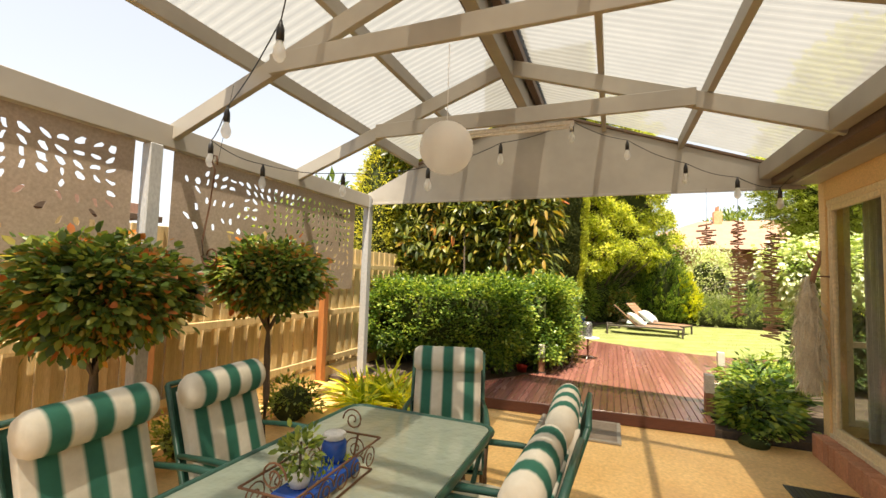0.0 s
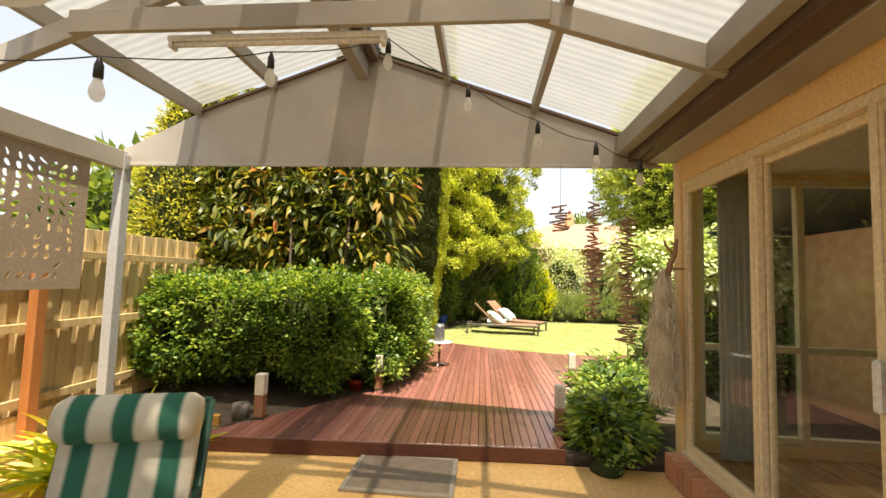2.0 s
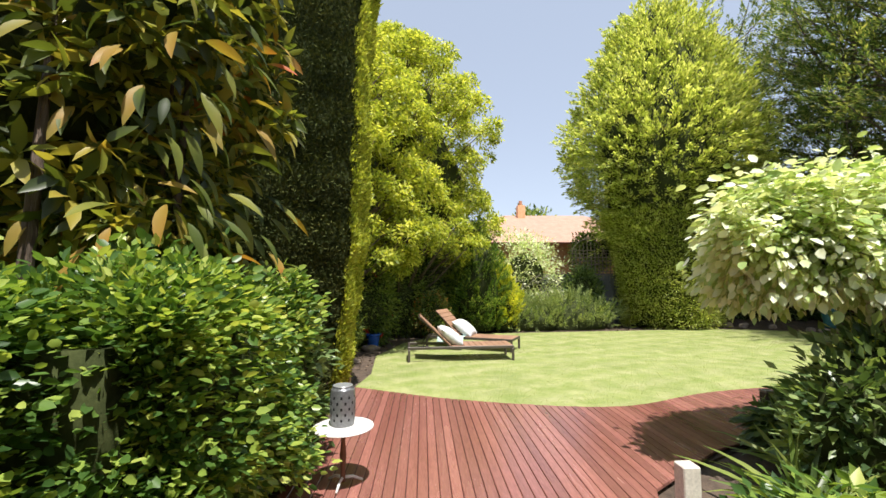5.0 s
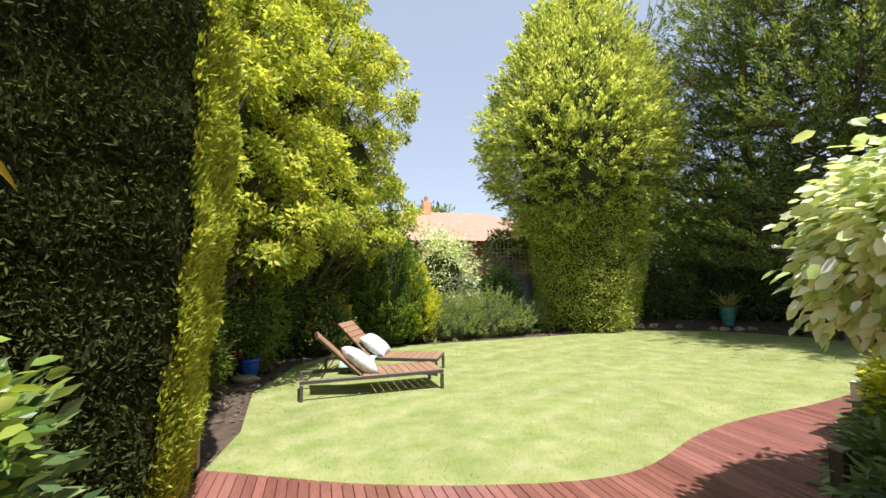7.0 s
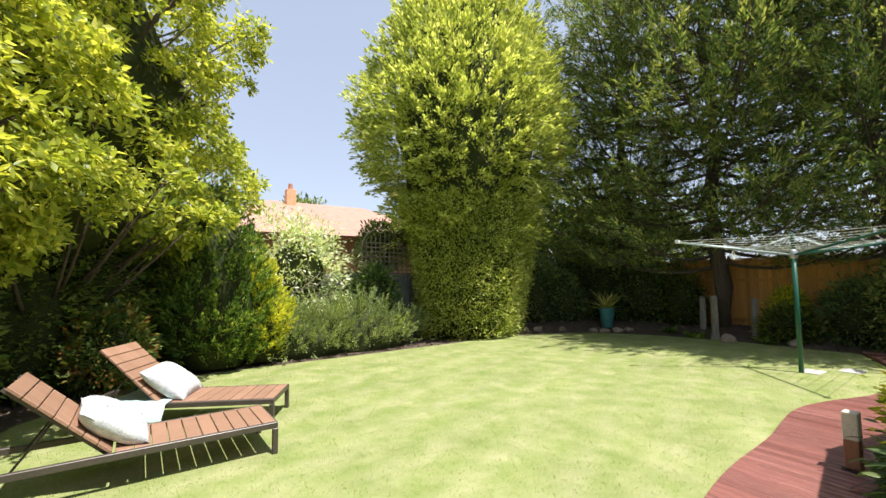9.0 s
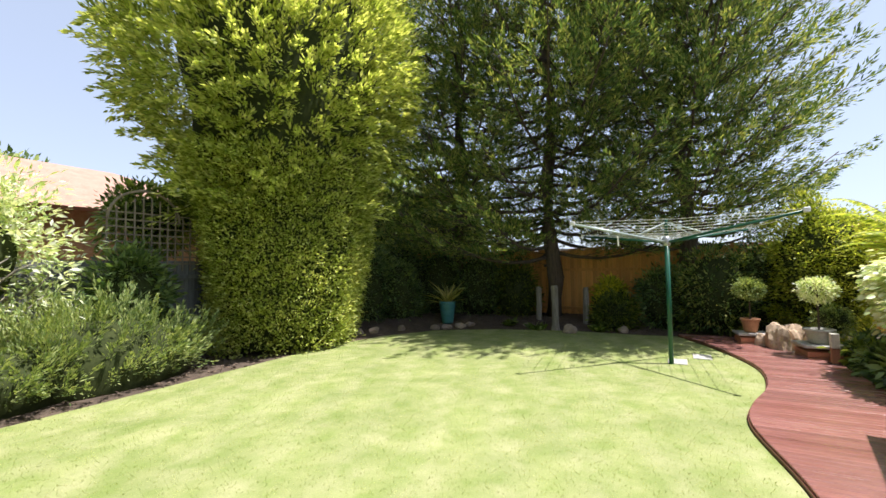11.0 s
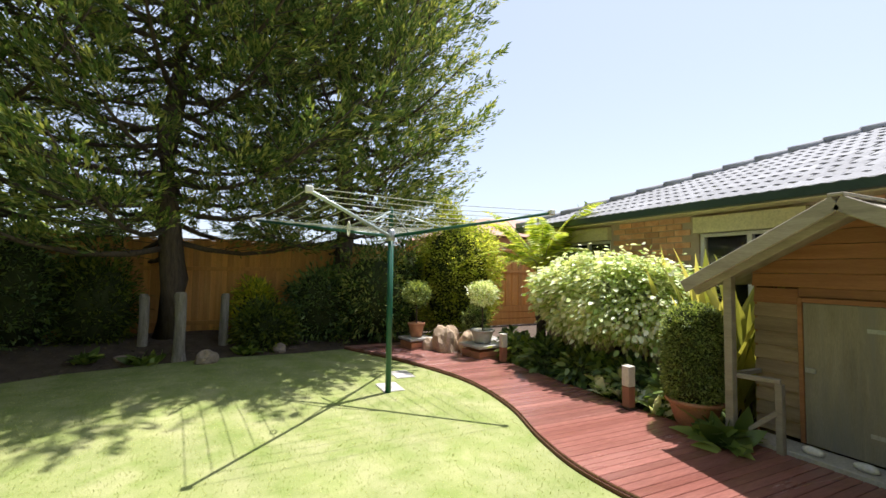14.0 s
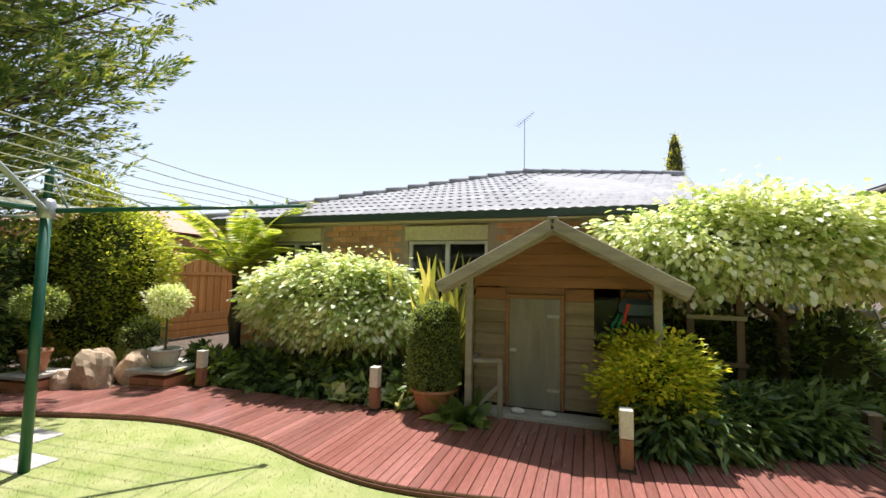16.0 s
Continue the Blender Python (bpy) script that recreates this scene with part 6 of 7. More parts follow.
for sx in (-1, 1):
    for sy in (-1, 1):
        part("leg", tube([(sx * (TW - 0.05), sy * (TL - 0.06), TH - 0.02), (sx * (TW - 0.10), sy * (TL - 0.12), 0.40), (sx * (TW - 0.04), sy * (TL - 0.08), 0.0)], 0.017, 8), M["chair_green"], pt, "", True)
for sy in (-1, 1):
    part("arch_brace", tube([(-TW + 0.10, sy * (TL - 0.14), 0.40), (-0.2, sy * 0.4, 0.60), (0.0, sy * 0.25, 0.65), (0.2, sy * 0.4, 0.60), (TW - 0.10, sy * (TL - 0.14), 0.40)], 0.012, 8), M["chair_green"], pt, "", True)


def cushion_box(x0, x1, y0, y1, z0, z1, m, puff=0.012, bev=0.03):
    bm = bmesh.new()
    bmesh.ops.create_cube(bm, size=1.0)
    bmesh.ops.scale(bm, vec=(x1 - x0, y1 - y0, z1 - z0), verts=bm.verts)
    bmesh.ops.translate(bm, vec=((x0 + x1) / 2, (y0 + y1) / 2, (z0 + z1) / 2), verts=bm.verts)
    bmesh.ops.subdivide_edges(bm, edges=bm.edges[:], cuts=5, use_grid_fill=True)
    c = Vector(((x0 + x1) / 2, (y0 + y1) / 2, (z0 + z1) / 2))
    hx, hy, hz = (x1 - x0) / 2, (y1 - y0) / 2, (z1 - z0) / 2
    for v in bm.verts:
        d = v.co - c
        u = Vector((d.x / hx, d.y / hy, d.z / hz))
        q = [max(-1, min(1, t_)) for t_ in u]
        for ax, h in ((0, hx), (1, hy), (2, hz)):
            o = [abs(q[k]) for k in range(3) if k != ax]
            pull = max(0, max(o) - (1 - bev / h if h > bev else 0.0))
            d[ax] *= 1 - 0.5 * pull * bev / h if h > bev else 1 - 0.35 * max(o) ** 4
        n_ = noise.noise(v.co * 9) * puff
        v.co = c + d + Vector((0, 0, n_))
    bmesh.ops.transform(bm, matrix=m, verts=bm.verts)
    return bm


def patio_chair():
    t = thing("patio_chair", None, "green framed patio chair with striped green and white cushions", "chair", "chairs round the patio table")
    rec = Matrix.Translation((0, -0.20, 0.42)) @ Euler((radians(17), 0, 0)).to_matrix().to_4x4()
    part("seat_cushion", cushion_box(-0.255, 0.255, -0.22, 0.28, 0.36, 0.43, Matrix.Identity(4)), M["stripe"], t, "", True)
    part("back_cushion", cushion_box(-0.255, 0.255, -0.035, 0.035, 0.0, 0.56, rec), M["stripe"], t, "", True)
    roll = bmesh.new()
    segs_ = 18
    for i in range(17):
        f = -1 + 2 * i / 16
        r_ = 0.083 * (1 - 0.25 * max(0, abs(f) - 0.86) / 0.14)
        ring = [roll.verts.new(rec @ Vector((0.265 * f, 0.055 + r_ * 0.85 * math.cos(2 * math.pi * k / segs_), 0.535 + r_ * 1.15 * math.sin(2 * math.pi * k / segs_) + 0.004 * noise.noise(Vector((f * 4, k, 0)))))) for k in range(segs_)]
        if i:
            for k in range(segs_):
                roll.faces.new((pr_[k], pr_[(k + 1) % segs_], ring[(k + 1) % segs_], ring[k]))
        else:
            roll.faces.new(ring[::-1])
        pr_ = ring
    roll.faces.new(pr_)
    part("head_roll", roll, M["stripe"], t, "", True)
    for s in (-1, 1):
        x = s * 0.275
        top = rec @ Vector((x, -0.045, 0.60))
        lowb = rec @ Vector((x, -0.045, 0.0))
        part("side_frame", tube([top, lowb, (x, -0.05, 0.36), (x, 0.27, 0.38)], 0.014, 8), M["chair_green"], t, "", True)
        part("armrest", tube([rec @ Vector((x, -0.04, 0.24)), (x * 1.04, -0.05, 0.65), (x * 1.04, 0.20, 0.64), (x * 1.04, 0.28, 0.60), (x * 1.02, 0.29, 0.52)], [0.014, 0.018, 0.020, 0.018, 0.014], 8), M["chair_green"], t, "", True)
        part("leg", tube([(x * 1.02, 0.29, 0.52), (x, 0.27, 0.30), (x, 0.29, 0.0)], 0.014, 8), M["chair_leg"], t, "", True)
        part("leg", tube([lowb, (x, -0.24, 0.28), (x, -0.30, 0.0)], 0.014, 8), M["chair_leg"], t, "", True)
    part("back_sling", beam(rec @ Vector((0, -0.047, 0.02)), rec @ Vector((0, -0.047, 0.58)), 0.53, 0.006, 0, rec.to_3x3() @ Vector((0, 1, 0))), M["chair_green"], t)
    part("seat_sling", box(-0.262, 0.262, -0.24, 0.28, 0.348, 0.356), M["chair_green"], t)
    part("cross_bar", rod(rec @ Vector((-0.275, -0.045, 0.60)), rec @ Vector((0.275, -0.045, 0.60)), 0.014, None, 8), M["chair_green"], t, "", True)
    return t


ch = patio_chair()
ch.matrix_world = pose(-1.27, -3.22, ZP, 0, 0, 198)
for x, y, rz in ((-0.70, -3.90, 92), (-0.72, -4.58, 88), (-1.94, -4.20, -86), (-1.94, -4.86, -84)):
    copy_thing(ch, pose(x, y, ZP, 0, 0, rz))

# ---- wire basket of plants on the table ----
BK = pose(-1.28, -4.61, ZP + 0.7105, 0, 0, 92)
bk = thing("wire_basket", BK, "rusty scrolled wire basket holding small pots", "basket")
bx_, by_ = 0.30, 0.115
for z_, sc in ((0.004, 0.86), (0.13, 1.0)):
    r4 = [(-bx_ * sc, -by_ * sc, z_), (bx_ * sc, -by_ * sc, z_), (bx_ * sc, by_ * sc, z_), (-bx_ * sc, by_ * sc, z_)]
    for i in range(4):
        part("frame_bar", rod(r4[i], r4[(i + 1) % 4], 0.005, None, 6), M["copper"], bk)
def scroll(c, ax, s, n=22):
    out = []
    for i in range(n):
        a = i * 0.5
        r_ = 0.055 * (1 - i / (n * 1.15))
        out.append(Vector(c) + Vector(ax) * (s * r_ * math.cos(a)) + Vector((0, 0, r_ * math.sin(a))))
    return out
for i in range(5):
    for sgn in (-1, 1):
        part("scroll", tube(scroll((-0.22 + i * 0.11, sgn * by_ * 0.95, 0.068), (1, 0, 0), 1 if i % 2 else -1), 0.003, 5), M["copper"], bk)
for sgn in (-1, 1):
    part("scroll", tube(scroll((sgn * bx_ * 0.95, 0, 0.068), (0, 1, 0), sgn), 0.003, 5), M["copper"], bk)
    part("handle_scroll", tube(scroll((sgn * bx_, 0.03 * sgn, 0.19), (0, 1, 0), sgn), 0.004, 5), M["copper"], bk)
    part("frame_bar", rod((sgn * bx_ * 0.86, 0, 0.004), (sgn * bx_, 0, 0.13), 0.005, None, 6), M["copper"], bk)
tray = thing("plant_tray", BK, "blue glazed tray with moss in the wire basket", "plant tray")
part("tray", box(-0.20, 0.20, -0.075, 0.075, 0.010, 0.075, 0.012), M["blue"], tray)
pp, uu = shell("ball", 260, (0.02, 0, 0.078), (0.16, 0.055, 0.02), 3, 0.1)
leaf_object("moss", pp, uu + np.array([0, 0, 0.8]), 0.022, 0.5, L["yellow"], tray)
jr = thing("glass_jar", BK @ Matrix.Translation((0.12, 0.01, 0.080)), "blue glass jar with a pale lid", "jar")
part("jar", lathe([(0.045, 0.0), (0.052, 0.02), (0.052, 0.075), (0.042, 0.09)], 20), M["blue"], jr, "", True)
part("lid", lathe([(0.044, 0.091), (0.048, 0.095), (0.048, 0.112), (0.042, 0.116)], 20), M["white"], jr, "pale metal lid", True)
hb_ = thing("potted_herb", BK @ Matrix.Translation((-0.12, 0, 0.0)), "leafy green herb in a pale pot in the basket", "potted plant")
part("pot", lathe([(0.035, 0.080), (0.05, 0.14), (0.047, 0.142)], 14), M["white"], hb_, "", True)
pp, uu = shell("ball", 60, (0, 0, 0.20), (0.06, 0.06, 0.055), 8, 0.2)
q_, w_ = clumped(pp, uu, 4, 0.03)
leaf_object("leaves", q_, w_, 0.03, 0.55, L["mid"], hb_, curl=0.15)
part("stem", rod((0, 0, 0.14), (0, 0, 0.24), 0.006, 0.004, 6), M["bark"], hb_)

# ---- pots, plinths, rocks, stumps ----


def pot(name, x, y, z, r, h, m, label, category="pot", rim=True):
    t = thing(name, pose(x, y, z), label, category)
    part("body", lathe([(r * 0.62, 0.0), (r * 0.70, h * 0.1), (r * 0.92, h * 0.8), (r * 0.93, h * 0.86), (r * (1.05 if rim else 0.95), h * 0.87), (r * (1.05 if rim else 0.97), h), (r * 0.88, h), (r * 0.84, h * 0.88)], 26), m, t, "", True)
    part("soil", lathe([(r * 0.83, h * 0.86), (r * 0.5, h * 0.89), (0.01, h * 0.9)], 18), M["soil"], t)
    return t


pot("terracotta_pot", 6.86, 3.46, 0.05, 0.235, 0.24, M["terracotta"], "wide terracotta pot on the deck edge")
tp = pot("teal_pot", 11.4, 10.8, bed_z(11.4, 10.8) - 0.01, 0.22, 0.56, M["teal"], "tall teal glazed pot in the mulch", rim=False)
n = 60
a = rng.uniform(0, 6.28, n)
leaf_object("spiky_leaves", np.tile(np.array([[0, 0, 0.50]]), (n, 1)) + rng.normal(size=(n, 3)) * 0.03, np.stack([np.cos(a), np.sin(a), rng.uniform(0.3, 2.2, n)], 1), 0.55, 0.06, L["flax"], tp, curl=0.3)
pot("blue_pot", -1.12, 8.75, -0.01, 0.16, 0.34, M["blue"], "deep blue glazed pot under the shrubs")
pot("red_pot", -1.55, 0.93, 0.0, 0.075, 0.10, M["red"], "little red pot under the hedge")


def plinth(x, y, w, h):
    t = thing("brick_plinth", pose(x, y, 0, 0, 0, 8), "low red brick plinth with a stone cap", "plinth", "brick plinths")
    for r_ in range(int(h / 0.086)):
        for s in (-1, 1):
            o = 0.0 if r_ % 2 else 0.06
            part("brick", box(s * w * 0.5 - w * 0.48 if s > 0 else -w, w if s > 0 else s * w * 0.5 + w * 0.48, -w, w, r_ * 0.086 - 0.01, r_ * 0.086 + 0.07, 0.005), M["sill_brick"], t)
    part("cap", box(-w - 0.03, w + 0.03, -w - 0.03, w + 0.03, h - 0.012, h + 0.03, 0.006), M["concrete"], t)
    return t


plinth(11.40, 4.45, 0.21, 0.20)
plinth(10.30, 3.72, 0.24, 0.22)
pt1 = pot("terracotta_pot", 11.40, 4.45, 0.232, 0.15, 0.25, M["terracotta"], "terracotta pot with a small standard tree on the plinth")
pt2 = pot("stone_urn", 10.30, 3.72, 0.252, 0.19, 0.22, M["concrete"], "pale stone urn with a ball tree on the plinth", "urn")
for pz, pb, rad, leafn, hh in ((pt1, (11.40, 4.45), 0.21, "topiary", 0.98), (pt2, (10.30, 3.72), 0.20, "pale", 1.02)):
    st = thing("standard_tree", None, "small ball-headed tree in a pot", "potted tree")
    part("trunk", rod((*pb, 0.45), (*pb, hh), 0.014, 0.010, 7), M["bark"], st)
    pp, uu = shell("ball", 420, (*pb, hh + 0.04), (rad, rad, rad * 0.8), 3, 0.12)
    q_, w_ = clumped(pp, uu, 5, 0.04)
    leaf_object("crown", q_, w_, 0.042, 0.5, L[leafn], st)


def rock(x, y, z, s, seed, m=None, tall=1.0):
    t = thing("garden_rock", None, "rough tan rock in the mulch at the lawn edge", "rock", "garden rocks")
    bm = bmesh.new()
    bmesh.ops.create_icosphere(bm, subdivisions=3, radius=1)
    r = random.Random(seed)
    o = Vector((r.uniform(0, 9), r.uniform(0, 9), r.uniform(0, 9)))
    sx, sy, sz = s * r.uniform(0.8, 1.3), s * r.uniform(0.7, 1.1), s * r.uniform(0.5, 0.8) * tall
    for v in bm.verts:
        k = 1 + 0.35 * noise.noise(v.co * 1.1 + o) + 0.10 * noise.noise(v.co * 3.5 + o)
        v.co = Vector((x + v.co.x * sx * k, y + v.co.y * sy * k, max(z - 0.02, z + (v.co.z * k + 0.35) * sz)))
    part("stone", bm, m or M["rock"], t)
    return t


for i, (x, y, s, tl_) in enumerate(((11.25, 10.35, 0.15, 1), (11.0, 10.6, 0.13, 1), (10.85, 10.85, 0.11, 1), (11.5, 10.2, 0.12, 1), (9.6, 11.75, 0.15, 1), (9.2, 11.9, 0.12, 1), (10.2, 11.4, 0.12, 1), (11.55, 7.75, 0.16, 1.4), (12.1, 6.7, 0.16, 1), (10.95, 4.12, 0.24, 2.2), (10.95, 3.62, 0.20, 1.9), (11.25, 3.85, 0.19, 2.6), (11.15, 4.32, 0.17, 2.0), (-1.15, 8.6, 0.16, 1), (-1.3, 7.2, 0.12, 1), (12.0, 8.9, 0.10, 1))):
    rock(x, y, bed_z(x, y), s, i, M["sandstone"] if tl_ > 1.5 else None, tl_)
for x, y, h, w in ((11.85, 8.15, 1.04, 0.085), (12.55, 7.58, 0.98, 0.075), (12.55, 8.75, 0.98, 0.075)):
    t = thing("timber_stump", None, "weathered silver post standing in the mulch", "stump", "old timber posts")
    bm = lathe([(w * 1.15, -0.03), (w, 0.15), (w * 0.9, h * 0.6), (w * 0.96, h - 0.05), (w * 0.7, h), (0.01, h - 0.03)], 14, None, Matrix.Translation((x, y, 0)))
    for v in bm.verts:
        v.co += Vector((noise.noise(v.co * 6), noise.noise(v.co * 6 + Vector((9, 0, 0))), 0.5 * noise.noise(v.co * 4))) * 0.03
    part("post", bm, M["stump"], t)
tbx = thing("raised_planter", None, "low planter edged with orange sleepers beside the patio", "planter")
part("sleeper", box(-3.35, -2.45, -0.92, -0.84, -0.08, 0.10, 0.006), M["fence_post"], tbx)
part("sleeper", box(-3.38, -3.30, -1.4, -0.925, -0.08, 0.10, 0.006), M["fence_post"], tbx)

# timber edging, log and red pot at the foot of the hedge
te = thing("timber_edging", None, "short pale timber sleeper edging by the fence", "edging")
part("sleeper", beam((-3.35, -0.84, 0.0), (-2.46, -0.55, 0.0), 0.06, 0.16, 0.006), M["fence_orange"], te)
lg = thing("log_round", None, "sawn log standing beside the timber edging", "log")
part("body", lathe([(0.0, -0.02), (0.085, -0.02), (0.088, 0.10), (0.08, 0.14), (0.0, 0.145)], 16, None, Matrix.Translation((-2.36, -0.36, 0))), M["stump"], lg, "", True)
rp = thing("small_red_pot", None, "small red plastic pot under the hedge", "pot")
part("body", lathe([(0.0, -0.01), (0.045, -0.01), (0.062, 0.09), (0.068, 0.09), (0.068, 0.11), (0.056, 0.11), (0.05, 0.08), (0.0, 0.08)], 16, None, Matrix.Translation((-1.50, 0.87, 0))), M["red"], rp, "", True)


# ---- plants: by the pergola ----
for x, y, z, s in ((-3.05, -4.45, 1.36, 0.43), (-3.10, -3.02, 1.46, 0.42)):
    t = thing("standard_photinia", None, "ball-headed standard shrub with red tipped leaves", "tree", "standard shrubs by the fence")
    bm = tube([(x, y, Z_PATIO), (x + 0.02, y, 0.4), (x - 0.01, y + 0.01, 0.8), (x, y, z - 0.1)], [0.035, 0.03, 0.026, 0.02], 8)
    for a in range(5):
        add_tube(bm, [(x, y, z - 0.5), (x + 0.2 * math.cos(a * 1.26), y + 0.2 * math.sin(a * 1.26), z - 0.15)], [0.016, 0.008], 6)
    part("trunk", bm, M["bark"], t, "", True)
    pp, uu = shell("ball", 1000, (x, y, z), (s * 1.06, s * 1.04, s * 0.72), 3, 0.14)
    pp = pp - uu * (rng.uniform(0, 1, (len(pp), 1)) ** 2 * 0.2)
    q, w = clumped(pp, uu, 9, 0.075)
    leaf_object("crown", q, w * np.array([1, 1, 0.6]) + np.array([0, 0, -0.25]), 0.060, 0.58, L["photinia"], t)
    core_mesh("ball", (x, y, z), (s, s, s * 0.8), t, 0.72)


def arching(name, x, y, z, n, ln, wid, leaf, label, up=(0.5, 1.6), curl=0.5, category="plant", base=0.06, parent=None):
    """A tuft of arching strap leaves."""
    t = parent or thing(name, None, label, category)
    a = rng.uniform(0, 6.28, n)
    P = np.stack([x + rng.normal(size=n) * base, y + rng.normal(size=n) * base, np.full(n, max(z, bed_z(x, y)) if x > 11.5 and y > 6 else z)], 1)
    W = np.stack([np.cos(a), np.sin(a), rng.uniform(*up, n)], 1)
    leaf_object("leaves", P, W, ln, wid, L[leaf], t, curl=curl)
    return t


for x, y in ((-2.75, -1.15), (-3.05, -1.45), (-2.55, -1.45), (-2.85, -1.75)):
    arching("day_lily", x, y, -0.05, 80, 0.46, 0.085, "yellow", "clump of yellow-green arching strap leaves by the patio")
for x, y in ((-3.4, -2.3), (-3.5, -3.4), (-3.4, -4.2), (-3.55, -5.0)):
    shrub("low_shrub", "ball", (x, y, 0.08), (0.28, 0.32, 0.26), "mid", 160, 8, 0.06, 0.06, 0.45, "low green filler shrub along the fence", core=0.7)
# bed beside the sunroom
for x, y, r, z in ((1.26, -0.46, 0.30, 0.12), (1.45, 0.0, 0.34, 0.14), (1.55, 0.6, 0.36, 0.16), (1.8, 1.2, 0.40, 0.18), (1.15, -0.86, 0.22, -0.06)):
    shrub("leafy_perennial", "ball", (x, y, z), (r, r, 0.27 if r > 0.25 else 0.13), "hedge", 260, 9, 0.10, 0.095 if r > 0.25 else 0.035, 0.46, "clump of lobed green leaves beside the deck", "plant", droop=0.15, core=0.6, rough_=0.3, lie=0.35)
for x, y, z in ((1.75, 0.2, 0.1), (2.0, 0.9, 0.1), (2.2, 1.7, 0.1), (3.25, 2.75, 0.03), (2.75, 2.25, 0.03), (3.9, 2.9, 0.03)):
    arching("sword_fern", x, y, z, 60, 0.50, 0.06, "mid", "dark green arching fern fronds in the bed", curl=0.45)
# hedge side
shrub("clipped_hedge", "box", (-2.95, 0.95, 0.82), (1.30, 0.80, 0.61), "hedge", 2500, 16, 0.085, 0.054, 0.62, "clipped glossy green hedge beside the deck", "hedge", rough_=0.55, lie=0.55, trunk=[((-3.4 + 0.3 * i, 1.0 + 0.1 * (i % 3), -0.02), (-3.3 + 0.28 * i, 1.0, 0.5), 0.03, 0.02) for i in range(5)])
shrub("clipped_hedge", "box", (-1.58, 1.72, 0.86), (0.74, 0.92, 0.64), "hedge", 2400, 17, 0.085, 0.050, 0.62, "rounded glossy green hedge end beside the deck", "hedge", rough_=0.5, lie=0.55, trunk=[((-1.8 + 0.22 * i, 1.5 + 0.1 * (i % 2), -0.02), (-1.7 + 0.2 * i, 1.6, 0.5), 0.03, 0.02) for i in range(3)])
shrub("clipped_hedge", "ball", (-1.25, 2.75, 0.62), (0.42, 0.45, 0.72), "dark", 500, 14, 0.10, 0.09, 0.5, "dark glossy shrub at the end of the hedge", "hedge", rough_=0.12)
big = thing("large_leaf_shrub", None, "tall shrub with large drooping bronze-green leaves", "shrub")
BC, BS = (-3.00, 2.15, 2.95), (1.74, 0.78, 1.45)
bp, bu = shell("box", 1750, BC, BS, 31, 0.30)
bp = bp - bu * (rng.uniform(0, 1, (len(bp), 1)) ** 1.6 * 0.40)
bq, bw = rosettes(bp, bu + np.array([0, 0, 0.55]) + rng.normal(size=bp.shape) * 0.35, 9, 0.32)
leaf_object("foliage", bq, bw, 0.17, 0.34, L["magnolia"], big, curl=0.28, spread=0.28)
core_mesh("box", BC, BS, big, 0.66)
for i in range(16):
    a = i * 0.9
    x, y = -2.5 + 1.2 * math.cos(a) * random.uniform(0.5, 1), 1.9 + 0.6 * math.sin(a)
    part("stem", tube([(x * 0.6 - 1.0, y, 0.1), (x * 0.9 - 0.25, y, 1.4), (x, y, 2.9 + 0.9 * math.sin(i))], [0.035, 0.022, 0.008], 6), M["bark"], big, "", True)
# single large leaves on the near faces of the tall shrub
ts = [0.0, 0.12, 0.3, 0.5, 0.7, 0.87, 1.0]
wd = [0.04, 0.5, 0.92, 1.0, 0.8, 0.42, 0.02]
lv, lf_ = [], []
for s_, k_ in zip(ts, wd):
    zc = -0.07 * s_ * s_
    lv += [(-0.030 * k_, 0.21 * s_, zc + 0.010 * k_), (0, 0.21 * s_, zc), (0.030 * k_, 0.21 * s_, zc + 0.010 * k_)]
for i in range(len(ts) - 1):
    a = i * 3
    lf_ += [(a, a + 1, a + 4, a + 3), (a + 1, a + 2, a + 5, a + 4)]
big_leaf = mesh_from("leaf", lv, lf_, L["magnolia_piece"], True)
rl = random.Random(11)
for i in range(200):
    face = rl.random()
    z = rl.uniform(1.5, 3.4)
    if face < 0.55:
        p, out = Vector((rl.uniform(-3.9, -1.25), 1.36 + rl.uniform(-0.14, 0.10), z)), Vector((rl.uniform(-0.5, 0.5), -1, 0))
    else:
        p, out = Vector((-1.24 + rl.uniform(-0.12, 0.12), rl.uniform(1.4, 2.8), z)), Vector((1, rl.uniform(-0.5, 0.5), 0))
    d = (out + Vector((0, 0, rl.uniform(-1.6, 0.1)))).normalized()
    sx_ = d.cross(Vector((0, 0, 1))).normalized()
    o = new("leaf", big_leaf)
    o.parent = big
    o.matrix_world = Matrix.Translation(p) @ Matrix((sx_, d, sx_.cross(d))).transposed().to_4x4() @ Matrix.Rotation(rl.uniform(-0.7, 0.7), 4, 'Y') @ Matrix.Scale(rl.uniform(0.75, 1.25), 4)
turned_shrub("golden_conifer", (-4.75, 1.55, 0), [(0.1, 0.45), (1.0, 0.55), (3.0, 0.5), (4.2, 0.12)], "gold", 1300, 14, 0.10, 0.09, 0.34, "narrow golden conifer behind the hedge")
ch = thing("conifer_hedge", None, "tall flat clipped conifer hedge", "hedge")
HX0, HX1, HY0, HY1, HZ = -3.4, -0.82, 4.27, 5.15, 7.2


def hedge_lean(z):
    return -0.13 * np.clip(1.9 - z, 0, 1.9) + 0.035 * np.clip(z - 2.6, 0, 6) + 0.03 * np.sin(z * 2.3 + 1)


